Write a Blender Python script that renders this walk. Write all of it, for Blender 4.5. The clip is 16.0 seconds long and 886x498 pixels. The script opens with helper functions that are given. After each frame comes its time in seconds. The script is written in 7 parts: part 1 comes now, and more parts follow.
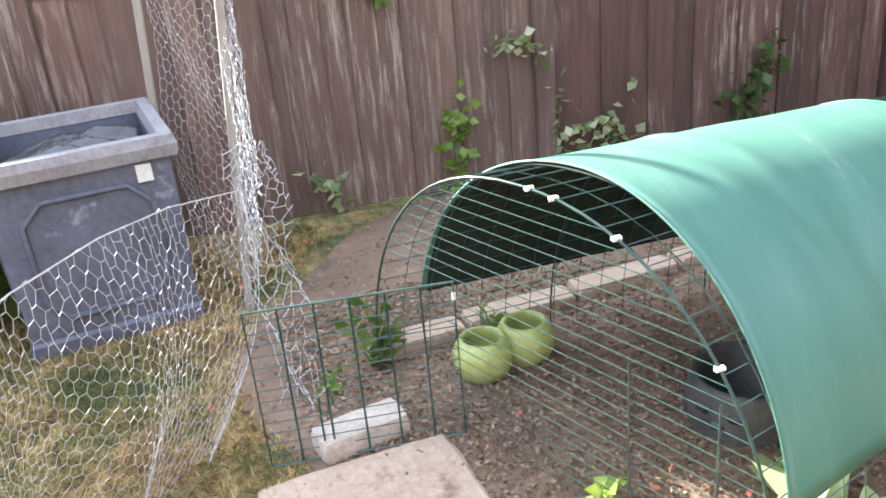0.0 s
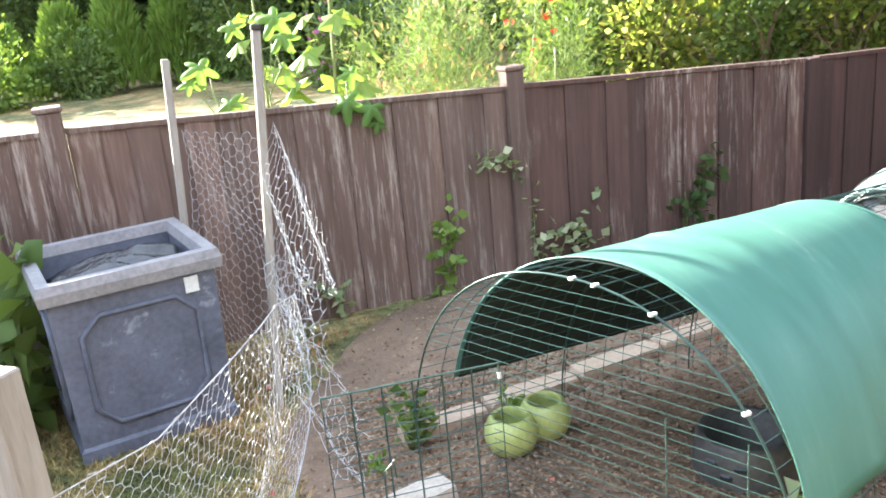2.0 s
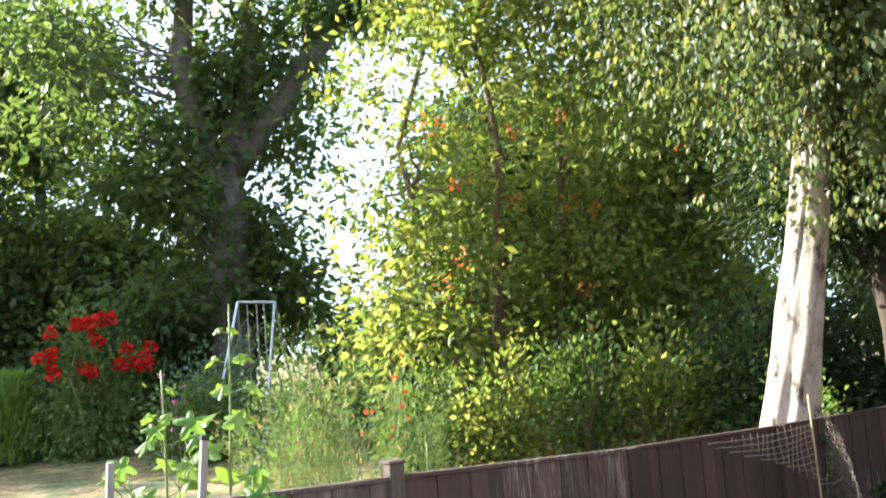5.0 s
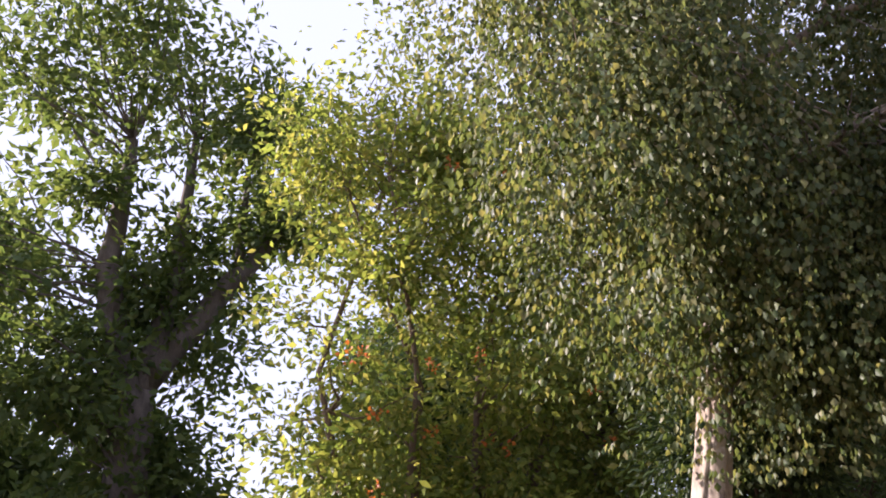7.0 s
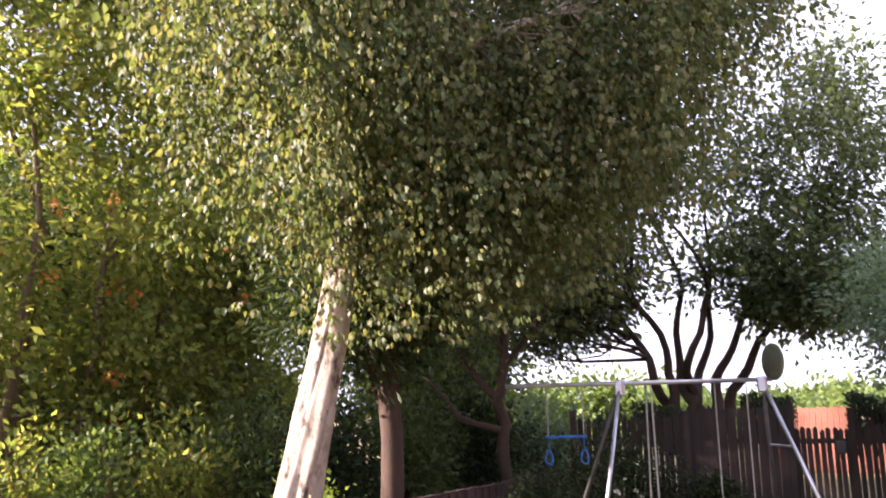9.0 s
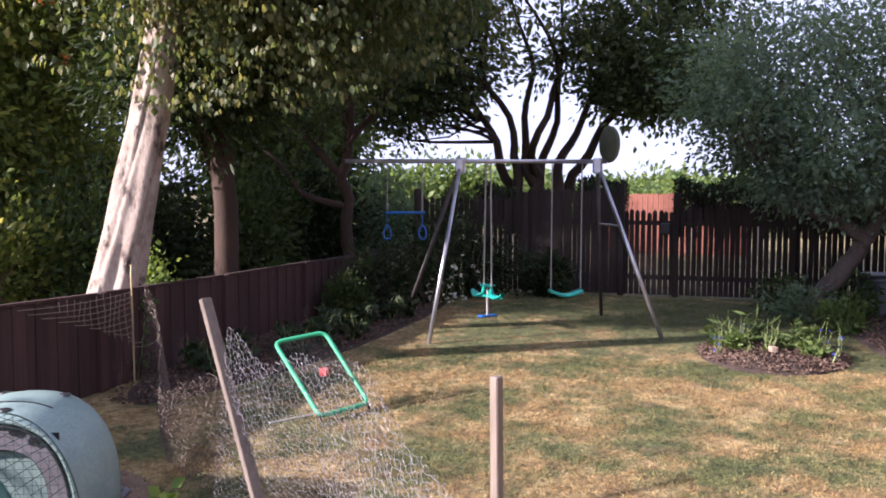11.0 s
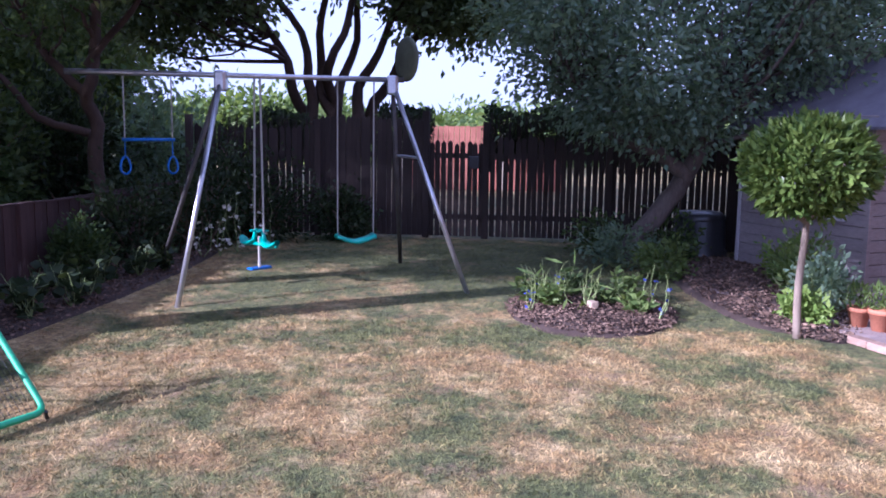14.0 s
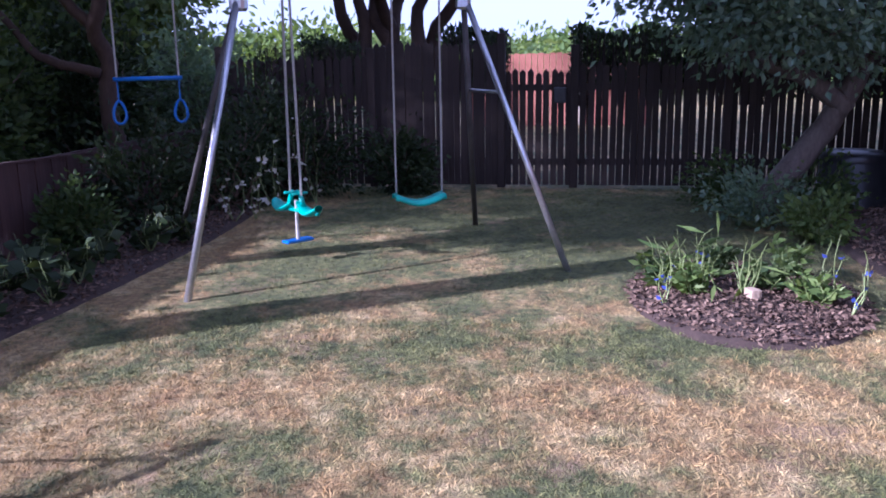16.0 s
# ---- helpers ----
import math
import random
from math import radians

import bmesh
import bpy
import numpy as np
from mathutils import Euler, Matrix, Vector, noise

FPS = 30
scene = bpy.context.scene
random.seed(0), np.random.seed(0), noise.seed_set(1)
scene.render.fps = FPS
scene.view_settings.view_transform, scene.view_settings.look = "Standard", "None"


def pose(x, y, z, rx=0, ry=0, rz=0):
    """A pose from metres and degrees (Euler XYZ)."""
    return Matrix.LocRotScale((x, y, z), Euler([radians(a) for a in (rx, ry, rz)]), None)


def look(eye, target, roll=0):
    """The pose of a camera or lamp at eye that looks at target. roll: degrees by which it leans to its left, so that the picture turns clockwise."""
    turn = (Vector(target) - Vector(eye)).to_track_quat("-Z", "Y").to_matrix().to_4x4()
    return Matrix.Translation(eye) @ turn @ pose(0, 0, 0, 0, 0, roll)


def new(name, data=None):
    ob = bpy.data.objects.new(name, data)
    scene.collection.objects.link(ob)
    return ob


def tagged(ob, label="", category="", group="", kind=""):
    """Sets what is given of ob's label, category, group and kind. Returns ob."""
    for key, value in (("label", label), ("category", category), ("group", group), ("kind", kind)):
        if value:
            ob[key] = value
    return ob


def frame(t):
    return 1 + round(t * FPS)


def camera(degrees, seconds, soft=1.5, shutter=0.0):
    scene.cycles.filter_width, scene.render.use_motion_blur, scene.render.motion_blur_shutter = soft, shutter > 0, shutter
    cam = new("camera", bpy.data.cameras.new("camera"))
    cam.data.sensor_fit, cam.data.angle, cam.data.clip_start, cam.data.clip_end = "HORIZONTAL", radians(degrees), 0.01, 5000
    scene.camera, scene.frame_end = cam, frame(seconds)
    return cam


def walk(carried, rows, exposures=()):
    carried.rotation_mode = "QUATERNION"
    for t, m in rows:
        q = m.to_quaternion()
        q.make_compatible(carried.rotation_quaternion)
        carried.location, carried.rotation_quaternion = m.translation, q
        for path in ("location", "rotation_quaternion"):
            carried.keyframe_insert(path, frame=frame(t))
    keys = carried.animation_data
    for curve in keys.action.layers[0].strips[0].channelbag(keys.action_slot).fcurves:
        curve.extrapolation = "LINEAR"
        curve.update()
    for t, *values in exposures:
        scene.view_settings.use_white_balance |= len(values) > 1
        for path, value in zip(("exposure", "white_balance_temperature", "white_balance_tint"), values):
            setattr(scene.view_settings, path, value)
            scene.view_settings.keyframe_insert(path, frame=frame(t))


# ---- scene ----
cam = camera(54.3, 16.0, soft=1.75, shutter=0.2)
PATH = [
    (0, (0.777, 0.275, 1.446), (1.255, 2.035, 0.623), -5.4),
    (0.5, (0.671, 0.284, 1.464), (1.254, 2.018, 0.656), -6.1),
    (1, (0.479, 0.285, 1.479), (1.134, 1.998, 0.682), -5.4),
    (1.5, (0.374, 0.211, 1.513), (0.99, 1.977, 0.805), -4.7),
    (2, (0.338, 0.035, 1.564), (1.033, 1.813, 0.969), -5.5),
    (2.5, (0.268, -0.114, 1.625), (1.088, 1.632, 1.099), -7.5),
    (3, (0.166, -0.182, 1.659), (1.211, 1.489, 1.318), -5.8),
    (3.5, (-0.072, -0.227, 1.685), (1.069, 1.393, 1.41), -6.8),
    (4, (-0.213, -0.288, 1.712), (0.875, 1.376, 1.498), -6.9),
    (4.5, (-0.267, -0.416, 1.764), (0.815, 1.266, 1.757), -5.1),
    (5, (-0.307, -0.558, 1.798), (0.82, 1.081, 2.008), -4.5),
    (5.2, (-0.341, -0.59, 1.818), (0.812, 1.018, 2.11), -4.5),
    (7.3, (-0.53, -0.78, 1.85), (0.722, 0.595, 2.586), -0.9),
    (7.5, (-0.538, -0.797, 1.852), (0.768, 0.529, 2.586), -0.7),
    (8.0, (-0.559, -0.838, 1.859), (0.944, 0.309, 2.508), -0.6),
    (8.3, (-0.572, -0.863, 1.862), (1.037, 0.185, 2.423), -1.0),
    (8.5, (-0.58, -0.88, 1.865), (1.083, 0.111, 2.369), -0.9),
    (9.0, (-0.575, -0.89, 1.868), (1.197, -0.037, 2.232), -1.2),
    (9.5, (-0.57, -0.899, 1.871), (1.272, -0.137, 2.03), 0.2),
    (10, (-0.559, -0.861, 1.878), (1.317, -0.168, 1.89), 0.4),
    (10.2, (-0.514, -0.89, 1.863), (1.369, -0.218, 1.825), 0.4),
    (12.3, (0.464, -1.08, 1.676), (2.415, -0.707, 1.451), 0.8),
    (12.5, (0.573, -1.106, 1.682), (2.533, -0.786, 1.447), 1.0),
    (13, (0.947, -1.082, 1.678), (2.93, -0.934, 1.463), 0.5),
    (13.5, (1.338, -1.047, 1.645), (3.317, -0.936, 1.379), 0.1),
    (14, (1.773, -1.014, 1.652), (3.747, -0.856, 1.374), 0.9),
    (14.5, (2.277, -0.904, 1.617), (4.241, -0.769, 1.26), 0.2),
    (15, (2.794, -0.836, 1.59), (4.757, -0.667, 1.245), 1.5),
    (15.5, (3.321, -0.753, 1.592), (5.255, -0.406, 1.218), 0.5),
    (16, (3.857, -0.621, 1.597), (5.788, -0.322, 1.168), -0.9),
]
EXPOSURES = [(0.0, 3.2, 5900, 11), (2.0, 3.25, 5750, 6), (3.5, 2.65, 6000, -2), (5.2, 2.35, 5500, 2), (7.3, 1.4, 5900, 30), (8.0, 1.35, 5700, 26), (8.5, 1.9, 5800, 28), (9.0, 2.3, 6200, 31), (9.5, 1.9, 6300, 29), (10.0, 1.6, 6200, 28), (12.3, 1.52, 4900, 37), (16.0, 1.52, 4700, 41)]
walk(cam, [(t, look(eye, target, roll)) for t, eye, target, roll in PATH], EXPOSURES)

# ---- light ----
SUN_TO = Vector((-0.52, 0.85, 0.41)).normalized()
world = bpy.data.worlds.new("sky")
scene.world = world
world.use_nodes = True
wn = world.node_tree.nodes
sky = wn.new("ShaderNodeTexSky")
sky.sky_type = "NISHITA"
sky.sun_disc = False
sky.sun_elevation = math.asin(SUN_TO.z)
sky.sun_rotation = math.atan2(SUN_TO.x, SUN_TO.y)
sky.air_density, sky.dust_density, sky.ozone_density = 1.0, 1.5, 1.0
wn["Background"].inputs[1].default_value = 0.055
haze = wn.new("ShaderNodeMix")
haze.data_type = "RGBA"
haze.inputs[0].default_value, haze.inputs[7].default_value = 0.8, (7.3, 7.7, 8.7, 1)
world.node_tree.links.new(sky.outputs[0], haze.inputs[6])
world.node_tree.links.new(haze.outputs[2], wn["Background"].inputs[0])
sun = new("sun", bpy.data.lights.new("sun", "SUN"))
sun.data.energy, sun.data.angle, sun.data.color = 5.0, radians(1.0), (1.0, 0.88, 0.7)
sun.matrix_world = look((0, 0, 30), Vector((0, 0, 30)) - SUN_TO)

rng = np.random.default_rng(7)

# ---- materials ----


def shader(name):
    m = bpy.data.materials.new(name)
    m.use_nodes = True
    nt = m.node_tree
    return m, nt, nt.nodes["Principled BSDF"]


def ramp_of(nt, fac, stops):
    r = nt.nodes.new("ShaderNodeValToRGB")
    e = r.color_ramp.elements
    while len(e) < len(stops):
        e.new(0.5)
    for el, (p, c) in zip(e, stops):
        el.position, el.color = p, (*c, 1)
    nt.links.new(fac, r.inputs[0])
    return r.outputs[0]


def noise_of(nt, scale, detail=6.0, stretch=(1, 1, 1), coord="Object", rough=0.6):
    tc = nt.nodes.new("ShaderNodeTexCoord")
    mp = nt.nodes.new("ShaderNodeMapping")
    mp.inputs["Scale"].default_value = stretch
    if coord == "World":
        tc = nt.nodes.new("ShaderNodeNewGeometry")
        coord = "Position"
    nt.links.new(tc.outputs[coord], mp.inputs[0])
    n = nt.nodes.new("ShaderNodeTexNoise")
    n.inputs["Scale"].default_value, n.inputs["Detail"].default_value = scale, detail
    n.inputs["Roughness"].default_value = rough
    nt.links.new(mp.outputs[0], n.inputs["Vector"])
    return n.outputs["Fac"]


def mix_of(nt, fac, a, b, mode="MIX"):
    x = nt.nodes.new("ShaderNodeMix")
    x.data_type, x.blend_type = "RGBA", mode
    for sock, v in ((x.inputs[0], fac), (x.inputs[6], a), (x.inputs[7], b)):
        if isinstance(v, (int, float)):
            sock.default_value = v
        elif isinstance(v, tuple):
            sock.default_value = (*v, 1)
        else:
            nt.links.new(v, sock)
    return x.outputs[2]


def bump_of(nt, bsdf, height, strength, distance=0.01):
    b = nt.nodes.new("ShaderNodeBump")
    b.inputs["Strength"].default_value, b.inputs["Distance"].default_value = strength, distance
    nt.links.new(height, b.inputs["Height"])
    nt.links.new(b.outputs[0], bsdf.inputs["Normal"])


def surface(name, dark, light, scale=8.0, fine=60.0, rough=0.7, metal=0.0, bump=0.3, stretch=(1, 1, 1), spots=None, vary=0.0, cover=0.62):
    """Two-scale procedural surface: broad tone, fine grain, optional stains, and a tone that differs by object."""
    m, nt, b = shader(name)
    broad = noise_of(nt, scale, 5, stretch)
    grain = noise_of(nt, fine, 4, stretch)
    col = ramp_of(nt, broad, ((0.3, dark), (0.7, light)))
    col = mix_of(nt, 0.35, col, ramp_of(nt, grain, ((0.25, tuple(c * 0.5 for c in dark)), (0.75, tuple(min(1, c * 1.2) for c in light)))))
    if spots:
        mask = ramp_of(nt, noise_of(nt, scale * 1.7, 8, stretch, rough=0.7), ((cover, (0, 0, 0)), (cover + 0.12, (1, 1, 1))))
        col = mix_of(nt, mask, col, spots)
    if vary:
        info = nt.nodes.new("ShaderNodeObjectInfo")
        tone = ramp_of(nt, info.outputs["Random"], ((0.0, (1 - vary,) * 3), (1.0, (1.0,) * 3)))
        col = mix_of(nt, 1.0, col, tone, "MULTIPLY")
    nt.links.new(col, b.inputs["Base Color"])
    b.inputs["Roughness"].default_value, b.inputs["Metallic"].default_value = rough, metal
    if bump:
        bump_of(nt, b, grain, bump, 0.006)
    return m


def leaf(name, colours, rough=0.5, through_light=0.4):
    """Leaf: a tone for every leaf, some light let through."""
    m, nt, b = shader(name)
    geo = nt.nodes.new("ShaderNodeNewGeometry")
    n = len(colours)
    col = ramp_of(nt, geo.outputs["Random Per Island"], [(i / max(1, n - 1), c) for i, c in enumerate(colours)])
    col = mix_of(nt, 0.25, col, ramp_of(nt, noise_of(nt, 1.3, 3), ((0.35, tuple(c * 0.5 for c in colours[0])), (0.7, colours[-1]))))
    nt.links.new(col, b.inputs["Base Color"])
    b.inputs["Roughness"].default_value = rough
    b.inputs["Specular IOR Level"].default_value = 0.25
    tr = nt.nodes.new("ShaderNodeBsdfTranslucent")
    bright = mix_of(nt, 1.0, col, (1.0, 0.95, 0.48), "MULTIPLY")
    nt.links.new(bright, tr.inputs[0])
    ms = nt.nodes.new("ShaderNodeMixShader")
    ms.inputs[0].default_value = through_light
    out = nt.nodes["Material Output"]
    nt.links.new(b.outputs[0], ms.inputs[1])
    nt.links.new(tr.outputs[0], ms.inputs[2])
    nt.links.new(ms.outputs[0], out.inputs[0])
    return m


def turf(name, island):
    """Drought-worn lawn: straw, green and bare patches laid out in the plane of the ground."""
    m, nt, b = shader(name)
    big = noise_of(nt, 1.0, 9, (1, 1, 0), rough=0.76)
    mid = noise_of(nt, 3.2, 7, (1, 1, 0), rough=0.72)
    clump = noise_of(nt, 17, 4, (1, 1, 0), rough=0.65)
    fine = noise_of(nt, 90, 3)
    # grass stays green round the flower beds at the far end
    near = nt.nodes.new("ShaderNodeVectorMath")
    near.operation = "DISTANCE"
    near.inputs[1].default_value = (12.4, -1.6, 0)
    nt.links.new(nt.nodes.new("ShaderNodeTexCoord").outputs["Object"], near.inputs[0])
    far = nt.nodes.new("ShaderNodeMath")
    far.operation = "DIVIDE"
    far.inputs[1].default_value = 4.6
    nt.links.new(near.outputs["Value"], far.inputs[0])
    lush = ramp_of(nt, far.outputs[0], ((0.2, (0.12, 0.12, 0.12)), (1.0, (0, 0, 0))))
    dry = ramp_of(nt, mid, ((0.3, (0.23, 0.13, 0.058)), (0.5, (0.38, 0.265, 0.115)), (0.66, (0.58, 0.45, 0.24))))
    green = ramp_of(nt, mid, ((0.3, (0.045, 0.07, 0.022)), (0.65, (0.19, 0.195, 0.07))))
    col = mix_of(nt, ramp_of(nt, mix_of(nt, 1.0, big, lush, "ADD"), ((0.45, (0, 0, 0)), (0.56, (1, 1, 1)))), dry, green)
    col = mix_of(nt, 1.0, col, ramp_of(nt, clump, ((0.3, (0.34, 0.35, 0.3)), (0.52, (0.95, 0.95, 0.95)), (0.72, (1.3, 1.26, 1.2)))), "MULTIPLY")
    if island:
        geo = nt.nodes.new("ShaderNodeNewGeometry")
        tone = ramp_of(nt, geo.outputs["Random Per Island"], ((0.0, (0.4, 0.46, 0.34)), (0.5, (0.95, 0.95, 0.92)), (1.0, (1.45, 1.38, 1.2))))
        col = mix_of(nt, 1.0, col, tone, "MULTIPLY")
    else:
        bare = ramp_of(nt, noise_of(nt, 1.5, 8, (1, 1, 0), rough=0.75), ((0.56, (0, 0, 0)), (0.7, (1, 1, 1))))
        col = mix_of(nt, bare, col, (0.33, 0.225, 0.14))
        col = mix_of(nt, 1.0, col, ramp_of(nt, fine, ((0.25, (0.55, 0.55, 0.5)), (0.75, (1.1, 1.1, 1.05)))), "MULTIPLY")
        bump_of(nt, b, fine, 0.8, 0.02)
    nt.links.new(col, b.inputs["Base Color"])
    b.inputs["Roughness"].default_value = 0.9
    return m


def weathered_fence(name, deep=(0.105, 0.064, 0.05), fair=(0.18, 0.115, 0.09), bare=0.38):
    """Brown-stained boards with pale streaks where the stain has flaked off along the grain; bare: how rarely."""
    m, nt, b = shader(name)
    broad = noise_of(nt, 2.2, 5, (1, 1, 0.5), "World")
    grain = noise_of(nt, 34, 6, (1, 1, 0.05), "World", rough=0.7)
    flake = noise_of(nt, 18, 8, (1.8, 1.8, 0.13), "World", rough=0.78)
    where = noise_of(nt, 1.6, 4, (1, 1, 0.7), "World")
    col = ramp_of(nt, broad, ((0.3, deep), (0.7, fair)))
    col = mix_of(nt, 0.4, col, ramp_of(nt, grain, ((0.3, tuple(c * 0.5 for c in deep)), (0.7, tuple(c * 1.35 for c in fair)))))
    mask = mix_of(nt, 1.0, ramp_of(nt, flake, ((0.5, (0, 0, 0)), (0.62, (1, 1, 1)))), ramp_of(nt, where, ((bare, (0, 0, 0)), (bare + 0.22, (1, 1, 1)))), "MULTIPLY")
    col = mix_of(nt, mask, col, (0.37, 0.305, 0.26))
    info = nt.nodes.new("ShaderNodeObjectInfo")
    col = mix_of(nt, 1.0, col, ramp_of(nt, info.outputs["Random"], ((0.0, (0.72, 0.72, 0.72)), (1.0, (1.12, 1.1, 1.08)))), "MULTIPLY")
    nt.links.new(col, b.inputs["Base Color"])
    b.inputs["Roughness"].default_value = 0.85
    bump_of(nt, b, grain, 0.5, 0.004)
    return m


M_TURF, M_GRASS = turf("dry_turf", False), turf("grass_blades", True)
M_SOIL = surface("soil", (0.095, 0.062, 0.042), (0.24, 0.165, 0.112), 3.0, 60, 0.95, bump=0.9, spots=(0.26, 0.185, 0.125), cover=0.55)
M_BARK_SOIL = surface("dark_soil", (0.028, 0.018, 0.014), (0.07, 0.045, 0.034), 5.0, 50, 0.95, bump=0.9)
M_FENCE = weathered_fence("fence_wood")
M_FENCE_MID = weathered_fence("half_worn_fence_wood", (0.06, 0.032, 0.026), (0.105, 0.058, 0.046), 0.46)
M_FENCE_STAINED = weathered_fence("freshly_stained_fence_wood", (0.04, 0.019, 0.016), (0.072, 0.036, 0.03), 0.6)
M_FENCE_DARK = surface("dark_fence_wood", (0.026, 0.018, 0.016), (0.066, 0.045, 0.038), 4, 40, 0.85, stretch=(1, 1, 0.1), vary=0.4)
M_PALE_WOOD = surface("pale_wood", (0.3, 0.25, 0.19), (0.5, 0.43, 0.34), 6, 70, 0.8, stretch=(1, 1, 0.12))
M_GREY_WOOD = surface("grey_wood", (0.2, 0.17, 0.145), (0.36, 0.32, 0.28), 6, 70, 0.85, stretch=(1, 1, 0.12))
M_DARK_WOOD = surface("dark_stake_wood", (0.1, 0.075, 0.055), (0.2, 0.16, 0.125), 6, 60, 0.85, stretch=(1, 1, 0.12))
M_CANE = surface("cane", (0.42, 0.3, 0.14), (0.6, 0.47, 0.26), 10, 80, 0.5, stretch=(1, 1, 0.2))
M_LEAD = surface("lead_grey", (0.055, 0.06, 0.08), (0.13, 0.14, 0.185), 5, 45, 0.6, bump=0.15, spots=(0.27, 0.28, 0.33), cover=0.6)
M_LEAD_RIM = surface("worn_lead_rim", (0.15, 0.145, 0.155), (0.29, 0.275, 0.28), 9, 60, 0.65, bump=0.2)
M_WHITE = surface("white_plastic", (0.55, 0.55, 0.53), (0.68, 0.68, 0.66), 20, 90, 0.35, bump=0)
M_BLACK = surface("black_plastic", (0.012, 0.012, 0.013), (0.03, 0.03, 0.032), 8, 60, 0.35, bump=0.1)
M_TUB = surface("dusty_black_plastic", (0.03, 0.028, 0.027), (0.1, 0.09, 0.082), 9, 60, 0.6, bump=0.2)
M_SHEET = surface("black_sheeting", (0.02, 0.02, 0.022), (0.07, 0.07, 0.075), 8, 50, 0.22, bump=0.5)
M_WIRE = surface("galvanised_wire", (0.36, 0.36, 0.37), (0.56, 0.56, 0.56), 30, 90, 0.7, metal=0.0, bump=0)
M_RUSTY = surface("rusty_wire", (0.24, 0.17, 0.115), (0.42, 0.33, 0.25), 30, 90, 0.6, metal=0.3, bump=0)
M_GREYWIRE = surface("dull_grey_wire", (0.24, 0.24, 0.24), (0.4, 0.39, 0.39), 30, 90, 0.7, bump=0)
# brown wire darkened in colour for a net standing against the light
M_BACKLIT_WIRE = surface("backlit_brown_wire", (0.07, 0.05, 0.04), (0.16, 0.12, 0.09), 30, 90, 0.7, metal=0.2, bump=0)
M_GREENWIRE = surface("green_coated_wire", (0.018, 0.042, 0.034), (0.036, 0.075, 0.062), 20, 80, 0.3, bump=0)
M_LIME = surface("lime_glaze", (0.3, 0.36, 0.09), (0.48, 0.53, 0.2), 12, 70, 0.28, bump=0.05)
M_COOP = surface("pale_green_plastic", (0.19, 0.285, 0.265), (0.27, 0.365, 0.335), 6, 60, 0.45, bump=0.08, spots=(0.5, 0.5, 0.4), cover=0.66)
M_COOP_GREY = surface("grey_plastic", (0.12, 0.115, 0.125), (0.22, 0.21, 0.225), 7, 60, 0.5, bump=0.1, spots=(0.3, 0.27, 0.23), cover=0.6)
M_STONE = surface("pale_stone", (0.36, 0.3, 0.24), (0.58, 0.52, 0.44), 9, 70, 0.9, bump=0.5, spots=(0.24, 0.18, 0.13), cover=0.6)
M_SLAB = surface("sandy_slab", (0.32, 0.23, 0.16), (0.48, 0.37, 0.28), 5, 60, 0.9, bump=0.5, spots=(0.2, 0.13, 0.085), cover=0.56)
M_BRICK = surface("weathered_brick", (0.25, 0.15, 0.11), (0.4, 0.28, 0.22), 12, 70, 0.9, bump=0.5, vary=0.3)
M_SKY_BLOCK = surface("sky_block_brick", (0.07, 0.045, 0.035), (0.14, 0.09, 0.07), 6, 40, 0.9, bump=0.4)
M_STEEL = surface("galvanised_steel", (0.42, 0.42, 0.46), (0.62, 0.62, 0.66), 6, 60, 0.32, metal=0.85, bump=0.05)
M_TEAL = surface("turquoise_plastic", (0.01, 0.3, 0.24), (0.02, 0.4, 0.33), 10, 60, 0.35, bump=0)
M_BLUE = surface("blue_plastic", (0.01, 0.1, 0.4), (0.02, 0.15, 0.5), 10, 60, 0.35, bump=0)
M_ROPE = surface("pale_rope", (0.28, 0.27, 0.25), (0.42, 0.4, 0.37), 40, 150, 0.9, bump=0.4)
M_GREENTUBE = surface("green_foam", (0.02, 0.3, 0.13), (0.05, 0.42, 0.2), 10, 60, 0.5, bump=0.1)
M_NETCORD = surface("dark_cord", (0.015, 0.015, 0.015), (0.04, 0.04, 0.04), 30, 90, 0.8, bump=0)
M_RED = surface("red_patch", (0.5, 0.07, 0.07), (0.62, 0.12, 0.1), 20, 80, 0.6, bump=0)
M_DISC = surface("olive_disc", (0.07, 0.08, 0.05), (0.13, 0.14, 0.09), 8, 60, 0.7, bump=0.3)
M_BIRCH = surface("birch_bark", (0.2, 0.135, 0.095), (0.47, 0.4, 0.33), 5.0, 30, 0.85, bump=1.0, stretch=(1, 1, 0.45), spots=(0.05, 0.033, 0.026), cover=0.52)
M_TAN_WOOD = surface("tan_stake_wood", (0.15, 0.115, 0.085), (0.28, 0.225, 0.175), 6, 60, 0.85, stretch=(1, 1, 0.12))
M_COVER_SHADE = surface("cover_shade", (0.006, 0.012, 0.01), (0.014, 0.026, 0.021), 9, 80, 0.8, bump=0.2)
M_BARK = surface("grey_bark", (0.07, 0.055, 0.045), (0.17, 0.14, 0.12), 6, 40, 0.9, bump=0.9, stretch=(1, 1, 0.3))
M_BARK_BROWN = surface("brown_bark", (0.085, 0.055, 0.035), (0.2, 0.14, 0.1), 6, 40, 0.9, bump=0.9, stretch=(1, 1, 0.3))
M_BARK_DARK = surface("dark_bark", (0.03, 0.017, 0.012), (0.075, 0.044, 0.028), 6, 40, 0.9, bump=0.9, stretch=(1, 1, 0.3))
M_STEM = surface("green_stem", (0.12, 0.17, 0.05), (0.24, 0.29, 0.1), 12, 60, 0.6, bump=0.1)
